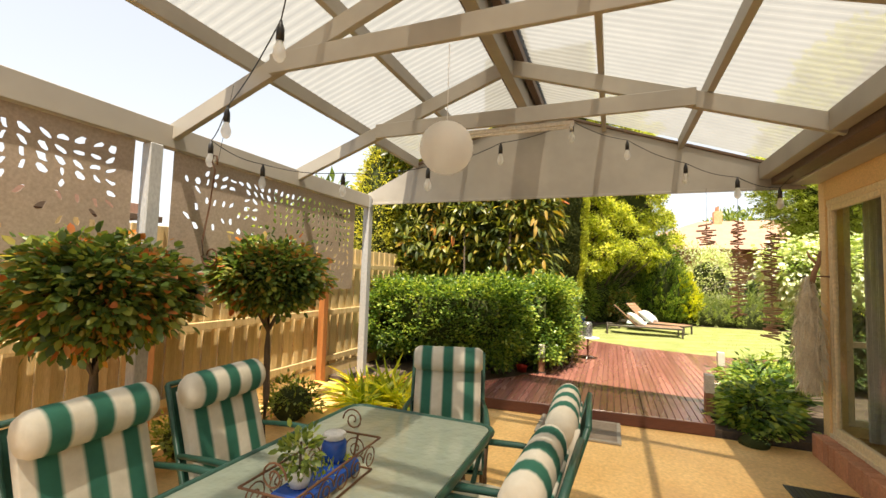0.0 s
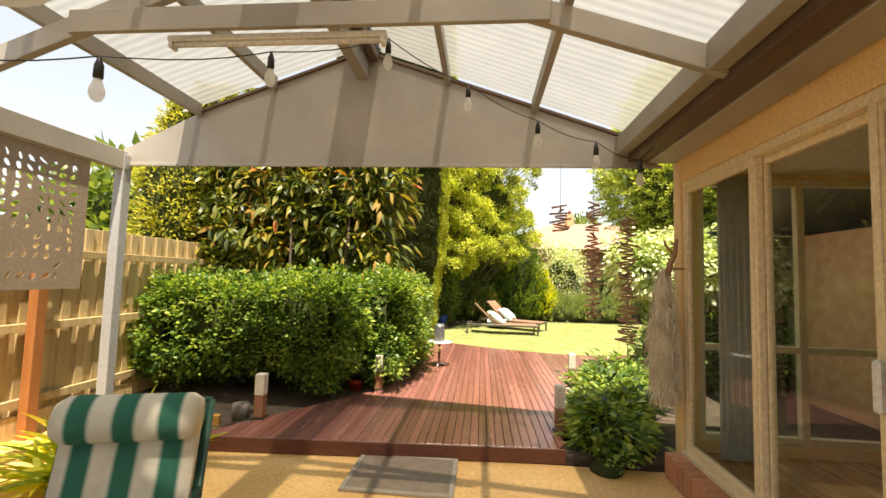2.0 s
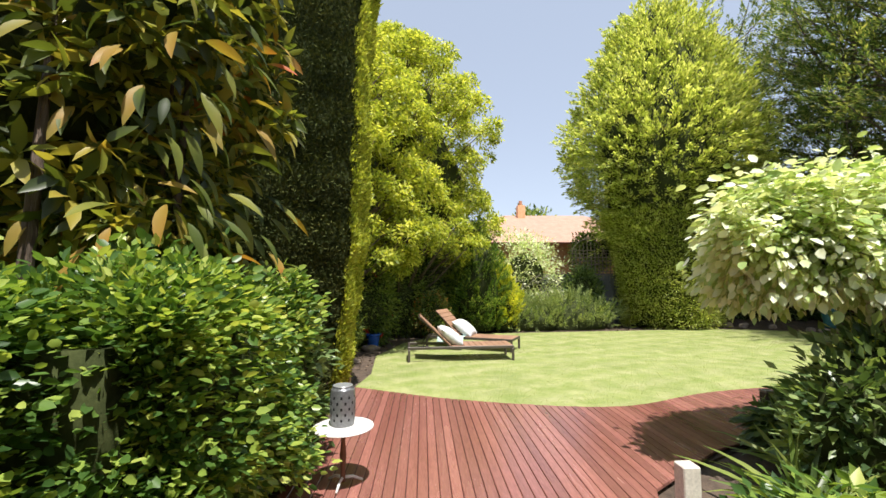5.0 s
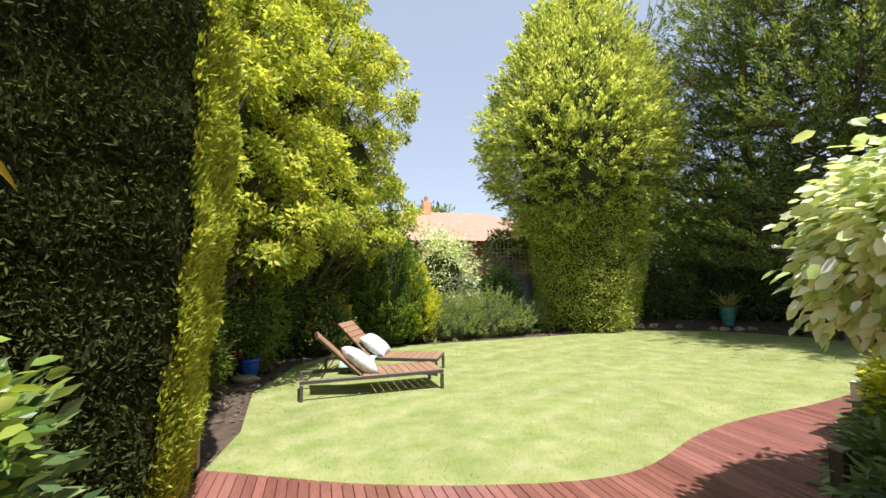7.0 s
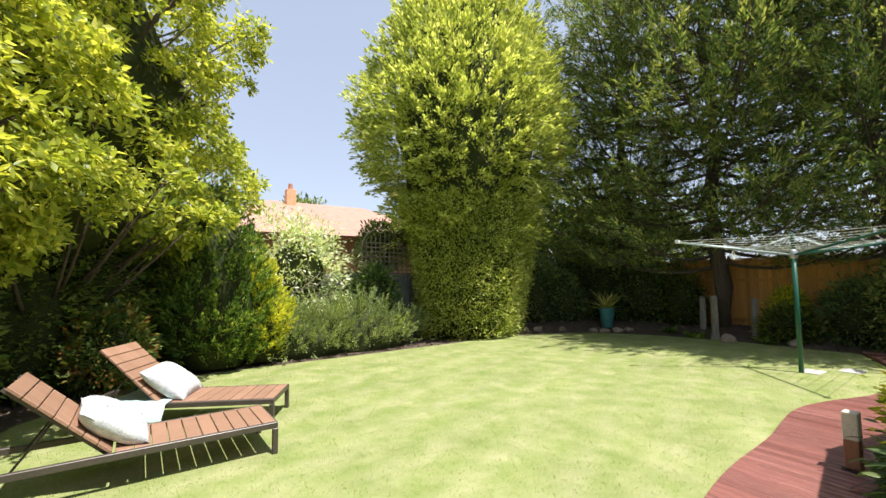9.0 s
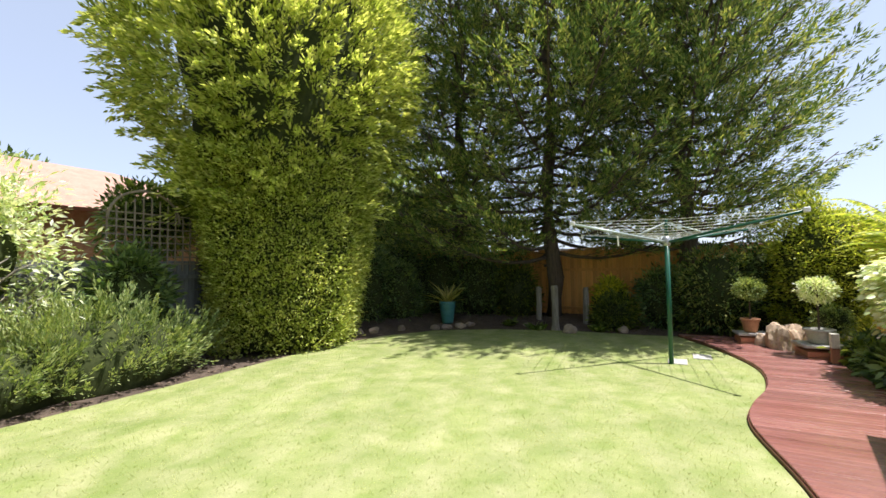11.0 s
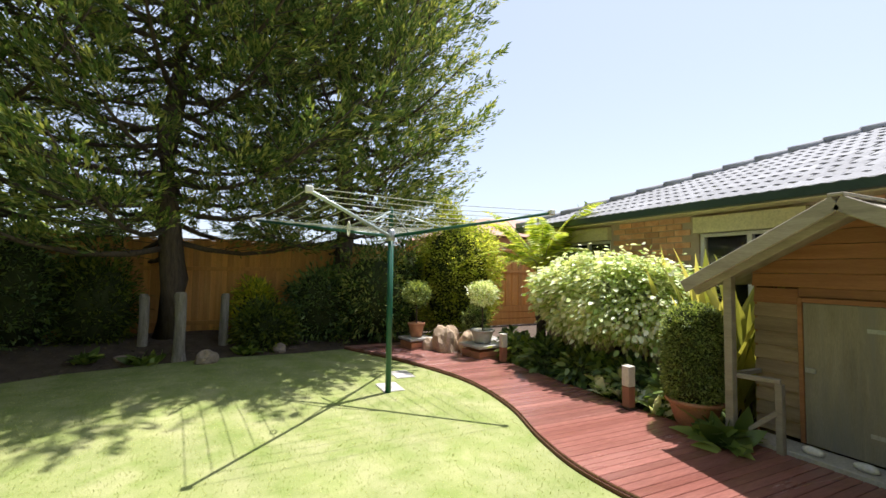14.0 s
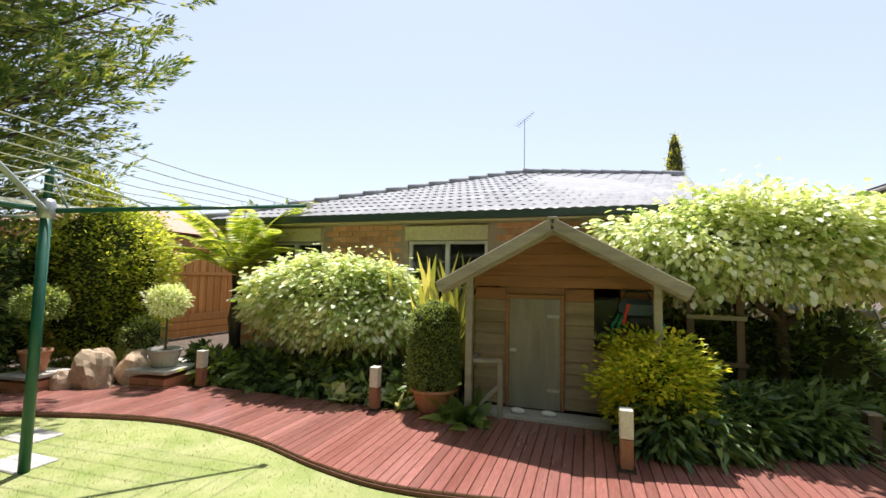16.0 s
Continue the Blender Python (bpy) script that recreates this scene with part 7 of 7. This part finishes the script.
# Dark core just under the needles, coloured as the hedge's inner shade.
hb = bmesh.new()
rows_h = []
for k in range(37):
    z = 0.02 + (HZ - 0.04) * k / 36
    e = float(hedge_lean(np.array(z)))
    out = []
    for cx_, cy_, a0 in ((HX1 - 0.16, HY0 + 0.16, -90), (HX1 - 0.16, HY1 - 0.16, 0), (HX0, HY1 - 0.04, 90), (HX0, HY0 + 0.04, 180)):
        rad_ = 0.12 if cx_ > -2 else 0.02
        out += [hb.verts.new((cx_ + e + rad_ * math.cos(radians(a0 + 30 * i)), cy_ + rad_ * math.sin(radians(a0 + 30 * i)), z)) for i in range(4)]
    rows_h.append(out)
for a_, b_ in zip(rows_h, rows_h[1:]):
    for i in range(len(a_)):
        hb.faces.new((a_[i], a_[(i + 1) % len(a_)], b_[(i + 1) % len(a_)], b_[i]))
hb.faces.new(rows_h[-1])
part("inner_mass", hb, M["crown_shade"], ch, "", True)


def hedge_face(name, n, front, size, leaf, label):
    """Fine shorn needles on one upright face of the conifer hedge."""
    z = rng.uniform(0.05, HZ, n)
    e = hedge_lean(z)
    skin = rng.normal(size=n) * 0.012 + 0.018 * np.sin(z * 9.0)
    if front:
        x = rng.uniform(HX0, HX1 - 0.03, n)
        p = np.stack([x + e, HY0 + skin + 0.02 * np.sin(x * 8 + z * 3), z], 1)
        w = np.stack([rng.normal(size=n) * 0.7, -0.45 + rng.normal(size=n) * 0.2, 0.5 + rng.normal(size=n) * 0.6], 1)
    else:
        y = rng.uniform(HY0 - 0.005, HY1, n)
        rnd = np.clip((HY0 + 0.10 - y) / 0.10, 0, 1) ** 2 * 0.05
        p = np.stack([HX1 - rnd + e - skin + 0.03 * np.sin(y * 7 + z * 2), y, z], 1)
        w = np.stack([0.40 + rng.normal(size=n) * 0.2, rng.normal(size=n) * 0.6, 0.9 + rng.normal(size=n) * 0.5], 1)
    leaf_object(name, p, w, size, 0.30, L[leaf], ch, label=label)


hedge_face("clipped_face", 62000, True, 0.054, "conifer_dark", "dark clipped needles")
hedge_face("fresh_growth", 60000, False, 0.062, "conifer_yellow", "bright yellow-green needles")
for x, y, z in ((2.9, 1.95, 0.5), (3.7, 2.0, 0.55), (4.4, 2.05, 0.5)):
    shrub("shade_shrub", "ball", (x, y, z), (0.55, 0.32, 0.6), "dark", 260, 11, 0.12, 0.10, 0.45, "dark shrub in the shade of the weeping tree", rough_=0.2)
# left bed
lobed_tree("leafy_tree", (-0.75, 11.6, 0), 8.6, 2.6, 250, "tall lime-green leafy tree by the lawn", 4)
lobed_tree("leafy_tree", (-2.7, 8.9, 0), 7.6, 2.5, 240, "tall lime-green leafy tree by the lawn", 9)
shrub("flowering_shrub", "ball", (-1.45, 9.3, 0.95), (0.8, 0.8, 1.0), "mid", 700, 13, 0.12, 0.10, 0.4, "dark green shrub dotted with red flowers", rough_=0.15)
fl = thing("red_blooms", None, "scattered small red flowers on the shrub", "flowers", kind="stuff")
pp, uu = shell("ball", 34, (-1.45, 9.3, 0.95), (0.88, 0.88, 1.05), 3, 0.1)
q, w = clumped(pp, uu, 9, 0.035)
leaf_object("petals", q, w, 0.05, 0.8, M["red"], fl)
for x, y, z in ((-0.95, 10.8, 0.95), (-0.2, 11.5, 1.05), (-2.3, 8.3, 1.0)):
    shrub("filler_shrub", "ball", (x, y, z), (0.85, 0.65, z + 0.2), "mid", 520, 12, 0.15, 0.10, 0.42, "leafy green shrub under the lime-green trees", rough_=0.3, lie=0.6, group="shrubs under the trees")
shrub("dark_shrub", "ball", (-1.9, 7.2, 0.7), (0.7, 0.9, 0.8), "conifer_clip", 900, 14, 0.1, 0.08, 0.3, "feathery yellow-green shrub behind the bollard", rough_=0.2)
shrub("dark_shrub", "ball", (-0.2, 12.6, 1.0), (1.5, 0.9, 1.3), "dark", 900, 13, 0.16, 0.13, 0.4, "dark glossy shrub under the trees", rough_=0.2)
shrub("dark_shrub", "ball", (-2.4, 10.9, 1.2), (1.3, 1.0, 1.6), "dark", 900, 13, 0.16, 0.13, 0.4, "dark glossy shrub under the trees", rough_=0.2)
shrub("round_shrub", "ball", (0.15, 10.75, 0.50), (0.50, 0.45, 0.60), "photinia", 700, 12, 0.09, 0.07, 0.5, "small bronze-green shrub beside the loungers")
for x, y, prof_, n_, lf in ((1.55, 11.65, [(0.05, 0.60), (0.9, 0.85), (2.0, 0.66), (3.0, 0.12)], 420, "hedge"), (2.30, 11.7, [(0.05, 0.36), (0.8, 0.45), (1.5, 0.28), (1.85, 0.05)], 170, "yellow")):
    gc = thing("golden_conifer", None, "upright yellow-green conifer behind the loungers", "tree")
    pg, ug = turned(n_, (x, y, 0), prof_, 5, 0.14)
    qg, wg = sprays(pg - ug * 0.12, ug * 0.8 + np.array([0, 0, 0.9]) + rng.normal(size=pg.shape) * 0.25, 60, 0.32, 0.10, 0.1)
    qg[:, 2] = np.maximum(qg[:, 2], 0.02)
    leaf_object("crown", qg, wg, 0.075, 0.34, L[lf], gc)
    # Dark solid core in place of the conifer's inner shade.
    part("inner_mass", lathe([(max(0.02, r * 0.78), z) for z, r in prof_], 16, None, Matrix.Translation((x, y, 0))), M["crown_shade"], gc, "", True)
ps = shrub("pale_shrub", "ball", (3.25, 12.9, 1.62), (1.08, 0.55, 1.30), "pale", 620, 13, 0.15, 0.105, 0.34, "pale spiky shrub with bare grey branches before the fence", rough_=0.5, core=0.55)
rp_ = random.Random(6)
for i in range(26):
    a = Vector((3.3 + rp_.uniform(-0.5, 0.6), 12.62, rp_.uniform(0.5, 1.3)))
    b = a + Vector((rp_.uniform(-0.55, 0.55), rp_.uniform(-0.35, -0.05), rp_.uniform(0.1, 0.6)))
    part("twig", tube([a, a.lerp(b, 0.5) + Vector((rp_.uniform(-0.1, 0.1), -0.05, 0.05)), b], [0.016, 0.011, 0.005], 5), M["stump"], ps, "", True)
jn = thing("juniper", None, "low spreading juniper along the lawn edge", "shrub")
for c_, s_, n_ in (((3.0, 12.15, 0.20), (1.45, 0.75, 0.62), 620), ((4.5, 12.25, 0.22), (1.35, 0.75, 0.80), 620)):
    pj, uj = shell("ball", n_, c_, s_, 13, 0.28)
    pj, uj = pj[pj[:, 2] > 0.02], uj[pj[:, 2] > 0.02]
    qj, wj = sprays(pj - uj * 0.18, uj + np.array([0, 0, 0.55]) + rng.normal(size=pj.shape) * 0.3, 44, 0.36, 0.075, 0.10)
    qj[:, 2] = np.maximum(qj[:, 2], 0.02)
    leaf_object("foliage", qj, wj, 0.065, 0.26, L["juniper"], jn)
    core_mesh("ball", c_, s_, jn, 0.80)
shrub("dark_shrub", "ball", (5.2, 12.95, 1.0), (0.55, 0.35, 0.85), "dark", 400, 13, 0.13, 0.12, 0.4, "dark climber on the grey fence", rough_=0.2)
shrub("dark_shrub", "ball", (6.1, 14.2, 2.5), (0.9, 0.5, 0.6), "mid", 350, 12, 0.16, 0.12, 0.4, "leafy branch over the lattice", rough_=0.3, core=0.6, trunk=[((6.2, 14.3, 0), (6.1, 14.2, 2.5), 0.06, 0.03)])
# big conifers
shorn_cone_tree("cone_tree", (7.85, 12.6, 0), [(0.05, 1.40), (1.0, 1.55), (2.5, 1.80), (3.6, 2.05), (4.6, 2.6), (5.4, 2.95), (6.2, 2.95), (7.4, 2.5), (8.5, 1.9), (9.8, 1.15), (10.6, 0.3)], 3.7, "broad clipped conifer tree with a loose wide crown", 4)
for x, y, h, rc, n_, sd, lw_ in ((13.1, 11.2, 11.5, 4.1, 100, 3, 0.14), (13.0, 8.5, 12.5, 4.9, 126, 8, 0.13), (11.6, 14.6, 11.0, 3.8, 56, 21, 0.10), (13.4, 5.4, 11.5, 4.3, 176, 12, 0.16)):
    tiered_conifer("cypress_tree", (x, y, 0), h, rc, n_, "tall dark cypress with layered drooping branches", sd, lw_, 0.24, (lambda f: max(0.12, (0.45 + 1.0 * f) * (1 - f) ** 0.42)) if y < 6 else (lambda f: max(0.12, (0.72 + 0.55 * f) * (1 - f) ** 0.42)))
for i, (x, y, r, z, lf) in enumerate(((12.8, 11.8, 0.8, 1.0, "dark"), (13.0, 10.6, 0.8, 0.95, "dark"), (13.0, 9.5, 0.6, 0.75, "conifer_clip"), (12.1, 12.7, 0.8, 1.1, "dark"), (12.5, 6.9, 0.45, 0.30, "conifer_clip"), (13.1, 5.9, 0.6, 0.65, "dark"), (12.8, 4.9, 0.8, 0.85, "pine"), (13.0, 4.1, 0.6, 0.9, "dark"), (11.2, 12.2, 0.6, 0.8, "dark"), (13.2, 7.1, 0.35, 0.5, "yellow"), (10.3, 12.6, 0.6, 1.0, "dark"))):
    shrub("understorey_shrub", "ball", (x, y, z), (r, r, z + 0.15), lf, 420, 12, 0.13, 0.10, 0.35, "shade-loving shrub under the cypress trees", rough_=0.2, group="understorey")
for x, y in ((11.75, 8.55), (11.9, 9.3), (12.0, 7.2)):
    arching("ground_plant", x, y, -0.01, 40, 0.22, 0.35, "mid", "small leafy plant in the mulch", curl=0.3)
shrub("flowering_bush", "ball", (12.35, 3.2, 1.28), (0.85, 0.86, 1.38), "lime", 1700, 15, 0.12, 0.065, 0.50, "dense yellow-green bush clipped beside the fence", rough_=0.3, lie=0.6)
shrub("round_shrub", "ball", (11.2, 3.35, 0.52), (0.26, 0.26, 0.24), "juniper", 350, 10, 0.04, 0.05, 0.3, "small pale green ball shrub")
# bed before the house
shrub("weeping_shrub", "ball", (3.68, 2.42, 1.70), (1.42, 0.76, 0.60), "pale", 2300, 14, 0.14, 0.080, 0.60, "weeping shrub with pale variegated leaves over the deck", droop=0.6, rough_=0.24, lie=0.7, floor_z=1.35, core=0.62, trunk=[((3.4, 2.2, -0.02), (3.45, 2.25, 1.5), 0.08, 0.05), ((3.4, 2.25, 1.0), (4.3, 2.3, 1.7), 0.04, 0.02), ((3.4, 2.25, 1.0), (2.5, 2.3, 1.7), 0.04, 0.02)])
shrub("weeping_shrub", "ball", (8.45, 2.80, 1.04), (1.16, 0.70, 0.56), "pale", 1900, 14, 0.13, 0.080, 0.56, "domed weeping shrub with pale variegated leaves", droop=0.45, rough_=0.2, lie=0.5, floor_z=0.62, core=0.68, trunk=[((8.4, 2.7, -0.02), (8.45, 2.75, 0.9), 0.06, 0.04)])
turned_shrub("topiary", (6.86, 3.46, 0.26), [(0.0, 0.20), (0.15, 0.245), (0.65, 0.25), (0.80, 0.21), (0.90, 0.05)], "topiary", 2400, 8, 0.028, 0.026, 0.5, "clipped topiary column growing in the terracotta pot", "topiary plant", rough_=0.03, depth=0.02, core=0.93)
for x, y in ((7.05, 2.65), (6.75, 2.55), (7.35, 2.55)):
    arching("flax", x, y, 0, 34, 1.38, 0.075, "flax", "tall flax with striped yellow sword leaves", (1.6, 5.0), 0.12, base=0.08)
for i in range(15):
    x = 7.0 + i * 0.24
    y = 3.28 - 0.12 * ((i * 7) % 3)
    shrub("ground_cover", "ball", (x, y, 0.10), (0.24, 0.26, 0.26), "dark" if i % 4 else "mid", 90, 8, 0.08, 0.12, 0.45, "low dark leafy ground cover along the deck", "plant", droop=0.3, core=0.6, curl=0.2, group="ground cover by the deck")
for x, y in ((7.75, 3.42), (7.55, 3.3), (8.0, 3.4), (7.2, 3.42), (6.55, 3.62), (6.42, 3.72)):
    arching("hosta", x, y, 0.03, 26, 0.26, 0.42, "pale" if x > 7 else "mid", "clump of broad ribbed leaves on the deck edge", (0.4, 1.8), 0.35)
shrub("yellow_shrub", "ball", (4.82, 3.55, 0.56), (0.40, 0.34, 0.36), "yellow", 700, 13, 0.09, 0.058, 0.50, "bright yellow-green leafed shrub beside the playhouse", rough_=0.34, core=0.60, lie=0.4)
for i, (x, y, r) in enumerate(((4.35, 3.3, 0.38), (4.0, 3.1, 0.40), (3.7, 2.9, 0.34), (4.5, 3.6, 0.25), (4.1, 3.4, 0.25), (3.4, 2.7, 0.36), (4.78, 3.78, 0.2), (3.50, 3.0, 0.3), (3.1, 2.85, 0.28), (3.60, 3.22, 0.24), (3.95, 3.25, 0.26))):
    shrub("hellebore", "ball", (x, y, 0.14), (r, r * 0.8, 0.26), "dark", 210, 9, 0.11, 0.125, 0.30, "dark green fingered leaves at the deck edge", "plant", droop=0.2, core=0.55, curl=0.25, group="hellebores", rough_=0.25, lie=0.6)


def tree_fern(x, y, h):
    t = thing("tree_fern", None, "tree fern with bright yellow-green arching fronds", "tree fern")
    part("trunk", tube([(x, y, -0.02), (x + 0.03, y, h * 0.5), (x, y, h)], [0.13, 0.11, 0.10], 10), M["bark"], t, "", True)
    P, W = [], []
    ribs = bmesh.new()
    for i in range(26):
        a = i * 2.399
        up = 0.65 + 0.9 * ((i * 5) % 7) / 7
        L_ = 1.55 + 0.22 * math.sin(i * 3.1)
        spine = []
        for k in range(15):
            s = k / 14
            r_ = L_ * s * (0.92 - 0.12 * up)
            spine.append(Vector((x + r_ * math.cos(a), y + r_ * math.sin(a), h + L_ * (up * s * 1.1 - (0.45 + 0.30 * up) * s * s))))
        add_tube(ribs, spine, [0.010 * (1 - s / 16) for s in range(15)], 4)
        d = Vector((math.cos(a), math.sin(a), 0))
        sd = Vector((-d.y, d.x, 0))
        for k in range(2, 76):
            s = k / 76
            j = min(13, int(s * 14))
            p = spine[j].lerp(spine[j + 1], s * 14 - j)
            for sg_ in (-1, 1):
                P.append(p)
                W.append(((sd * sg_ + d * 0.35 + Vector((0, 0, -0.12))).normalized()) * math.sin(math.pi * min(1, s * 0.88 + 0.1)))
    part("frond_ribs", ribs, M["stump"], t)
    P, W = np.array(P), np.array(W)
    n = len(P)
    ln = np.linalg.norm(W, axis=1)
    leaf_object("fronds", P, W, 0.26 * ln, 0.15, L["fern"], t, spread=0.1)
    return t


tree_fern(10.66, 2.25, 1.38)
# far greenery
for x, y, z, r in ((-6.5, 16, 2.2, 2.6), (-9, 6, 2.0, 2.2), (-8.0, 11, 2.5, 2.5), (0.0, 18.0, 2.5, 2.4), (9.0, 34, 4.0, 3.2), (17.5, 15, 3.0, 3.0), (19, -8, 2.4, 1.6), (14.5, 20, 4.2, 3.0)):
    shrub("distant_tree", "ball", (x, y, z), (r, r, r * 0.9), "mid", 420, 9, 0.5, 0.38, 0.45, "leafy tree beyond the fences", "tree", rough_=0.22, trunk=[((x, y, -0.42), (x, y, z), 0.15, 0.1)], group="distant trees")
turned_shrub("cypress_column", (2.33, -9.4, 0), [(0, 0.3), (3.0, 0.36), (5.8, 0.30), (6.5, 0.17), (6.85, 0.05)], "gold", 700, 14, 0.09, 0.10, 0.3, "pointed golden cypress behind the roof")


# ---- pieces: deck boards, grass, bricks, roof tiles ----
deck = thing("deck", None, "oiled red hardwood deck with a curved edge", "deck", kind="structure")
STEP, BW = 0.077, 0.0725
x = -2.38
while x < 11.9:
    y0 = max(lerp_curve(DECK_FRONT, x), lerp_curve(DECK_FRONT, x + BW))
    y1 = min(deck_back(x), deck_back(x + BW))
    if y1 - y0 > 0.05:
        bm = bmesh.new()
        zt, zb, e = Z_DECK + random.uniform(-0.0012, 0.0012), Z_DECK - 0.022, 0.004
        ya0, ya1 = lerp_curve(DECK_FRONT, x), lerp_curve(DECK_FRONT, x + BW)
        yb0, yb1 = deck_back(x), deck_back(x + BW)
        if abs(ya1 - ya0) > 0.3:
            ya0 = ya1 = y0
        if abs(yb1 - yb0) > 0.3:
            yb0 = yb1 = y1
        lo = [bm.verts.new(p) for p in ((x, ya0, zb), (x + BW, ya1, zb), (x + BW, yb1, zb), (x, yb0, zb))]
        mi = [bm.verts.new(p) for p in ((x, ya0, zt - e), (x + BW, ya1, zt - e), (x + BW, yb1, zt - e), (x, yb0, zt - e))]
        hi = [bm.verts.new(p) for p in ((x + e, ya0 + e, zt), (x + BW - e, ya1 + e, zt), (x + BW - e, yb1 - e, zt), (x + e, yb0 - e, zt))]
        bm.faces.new(hi)
        for i in range(4):
            j = (i + 1) % 4
            bm.faces.new((lo[i], lo[j], mi[j], mi[i]))
            bm.faces.new((mi[i], mi[j], hi[j], hi[i]))
        part("board", bm, M["deck"], deck)
    x += STEP
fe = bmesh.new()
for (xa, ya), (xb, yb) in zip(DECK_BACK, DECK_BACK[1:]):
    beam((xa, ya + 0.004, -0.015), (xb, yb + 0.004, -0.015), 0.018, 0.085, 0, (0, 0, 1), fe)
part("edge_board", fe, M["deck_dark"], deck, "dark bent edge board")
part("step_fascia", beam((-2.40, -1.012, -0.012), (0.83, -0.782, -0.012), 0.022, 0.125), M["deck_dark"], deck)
part("under_frame", prism([(-2.3, -0.95), (0.8, -0.72), (1.45, 2.3), (3.4, 3.35), (7, 3.75), (11.7, 4.6), (11.7, 5.3), (9, 4.55), (6.5, 4.9), (2, 4.05), (-0.9, 4.9), (-0.95, 2.5), (-2.1, -0.6)], -0.05, 0.005), M["soil"], deck)

n = 130000
gx, gy = rng.uniform(-1.1, 12.0, n), rng.uniform(4.1, 11.7, n)
ok = in_lawn(gx, gy)
gx, gy = gx[ok], gy[ok]
P = np.stack([gx, gy, np.full(len(gx), -0.004)], 1)
W = np.stack([rng.normal(size=len(gx)) * 0.9, rng.normal(size=len(gx)) * 0.9, np.ones(len(gx))], 1)
L["grass"] = leaf_mat("grass blades", [(0.1, (0.215, 0.26, 0.088)), (0.5, (0.34, 0.375, 0.145)), (0.9, (0.52, 0.525, 0.25))], 0.6, 0.4, 0.2)
mown(L["grass"])
gr = leaf_object("grass", P, W, 0.021, 0.15, L["grass"])
tagged(gr, "short mown grass blades of the lawn", "grass", kind="stuff")
# litter of bark chips on the beds
n = 9000
cx, cy = rng.uniform(-2.6, 13.6, n), rng.uniform(5.0, 13.2, n)
ok = ~in_lawn(cx, cy)
cx, cy = cx[ok], cy[ok]
P = np.stack([cx, cy, np.array([bed_z(a, b) + 0.006 for a, b in zip(cx, cy)]) + rng.uniform(0, 0.012, len(cx))], 1)
W = np.stack([rng.normal(size=len(cx)), rng.normal(size=len(cx)), rng.normal(size=len(cx)) * 0.12], 1)
M["chips"] = surface("bark chips", (0.07, 0.045, 0.03), (0.22, 0.16, 0.11), 0.95, 30, (1, 1, 1), 60, 0.2)
tagged(leaf_object("bark_chips", P, W, 0.07, 0.4, M["chips"]), "scattered bark chips on the garden beds", "mulch", kind="stuff")

bm = box(0, 0.230, -0.012, 0.0, 0, 0.076, 0.003)
br_me = bpy.data.meshes.new("brick")
bm.to_mesh(br_me)
bm.free()
br_me.materials.append(M["brick"])
row, count = 0, 0
z = GZ - 0.086
rest = bmesh.new()
while z > 0.3:
    x = XR + (0.12 if row % 2 else 0.0)
    while x < XL - 0.2:
        if not any(a - 0.02 < x + 0.23 and x < b + 0.02 and z0 - 0.05 < z + 0.07 and z < z1 for a, b, z0, z1 in WINDOWS):
            if count < 300 and x > 5.6:
                o = new("brick", br_me)
                o.parent = walls[1]
                o.location = (x, YH + random.uniform(-0.001, 0.001), z)
                count += 1
            else:
                add_box(rest, x, x + 0.23, YH - 0.012, YH, z, z + 0.076)
        x += 0.24
    z -= 0.086
    row += 1
tagged(part("brick_rest", rest, M["brick"], walls[1]), kind="stuff")

# wavy concrete roof tiles
TWD, TGA = 0.30, 0.33
tv, tf = [], []
NW = 8
for i in range(NW + 1):
    u = i / NW
    h = 0.013 * (0.5 - 0.5 * math.cos(u * 4 * math.pi)) ** 0.8
    for yy, lift in ((0.0, 0.008), (0.40, 0.0)):
        tv.append((u * TWD, yy, h + lift))
        tv.append((u * TWD, yy, h + lift - 0.006))
for i in range(NW):
    a, b = i * 4, i * 4 + 4
    tf += [(a, b, b + 2, a + 2), (a, a + 1, b + 1, b)]
t_me = mesh_from("roof_tile", tv, tf, M["roof_tile"])
slope_m = Matrix(((1, 0, 0, 0), (0, SLN.y, SLN.z, 0), (0, SLN.z, -SLN.y, 0), (0, 0, 0, 1)))
rows_n = int(SL.length / TGA)
count = 0
rest_v, rest_f = [], []
for r_ in range(rows_n + 1):
    s = r_ * TGA
    f = s / SL.length
    xl = (XL + 0.58) + (6.75 - XL - 0.58) * f
    nn = int((xl - 3.5) / TWD)
    for i in range(nn):
        xx = xl - (i + 1) * TWD
        k_ = max(0.0, 6.75 - xx) * f
        p = ROOF0 + SLN * (s - 0.03) + Vector((0, -0.18 * k_, -0.03 * k_))
        m = Matrix.Translation((xx, p.y, p.z + 0.005)) @ slope_m
        if count < 300 and r_ < 12:
            o = new("roof_tile", t_me)
            o.parent = main
            o.matrix_world = m
            count += 1
        else:
            k = len(rest_v)
            rest_v += [tuple(m @ Vector(v)) for v in tv]
            rest_f += [tuple(k + q for q in fc) for fc in tf]
ro = new("roof_tile_rest", mesh_from("roof_tile_rest", rest_v, rest_f, M["roof_tile"]))
ro.parent = main
tagged(ro, kind="stuff")
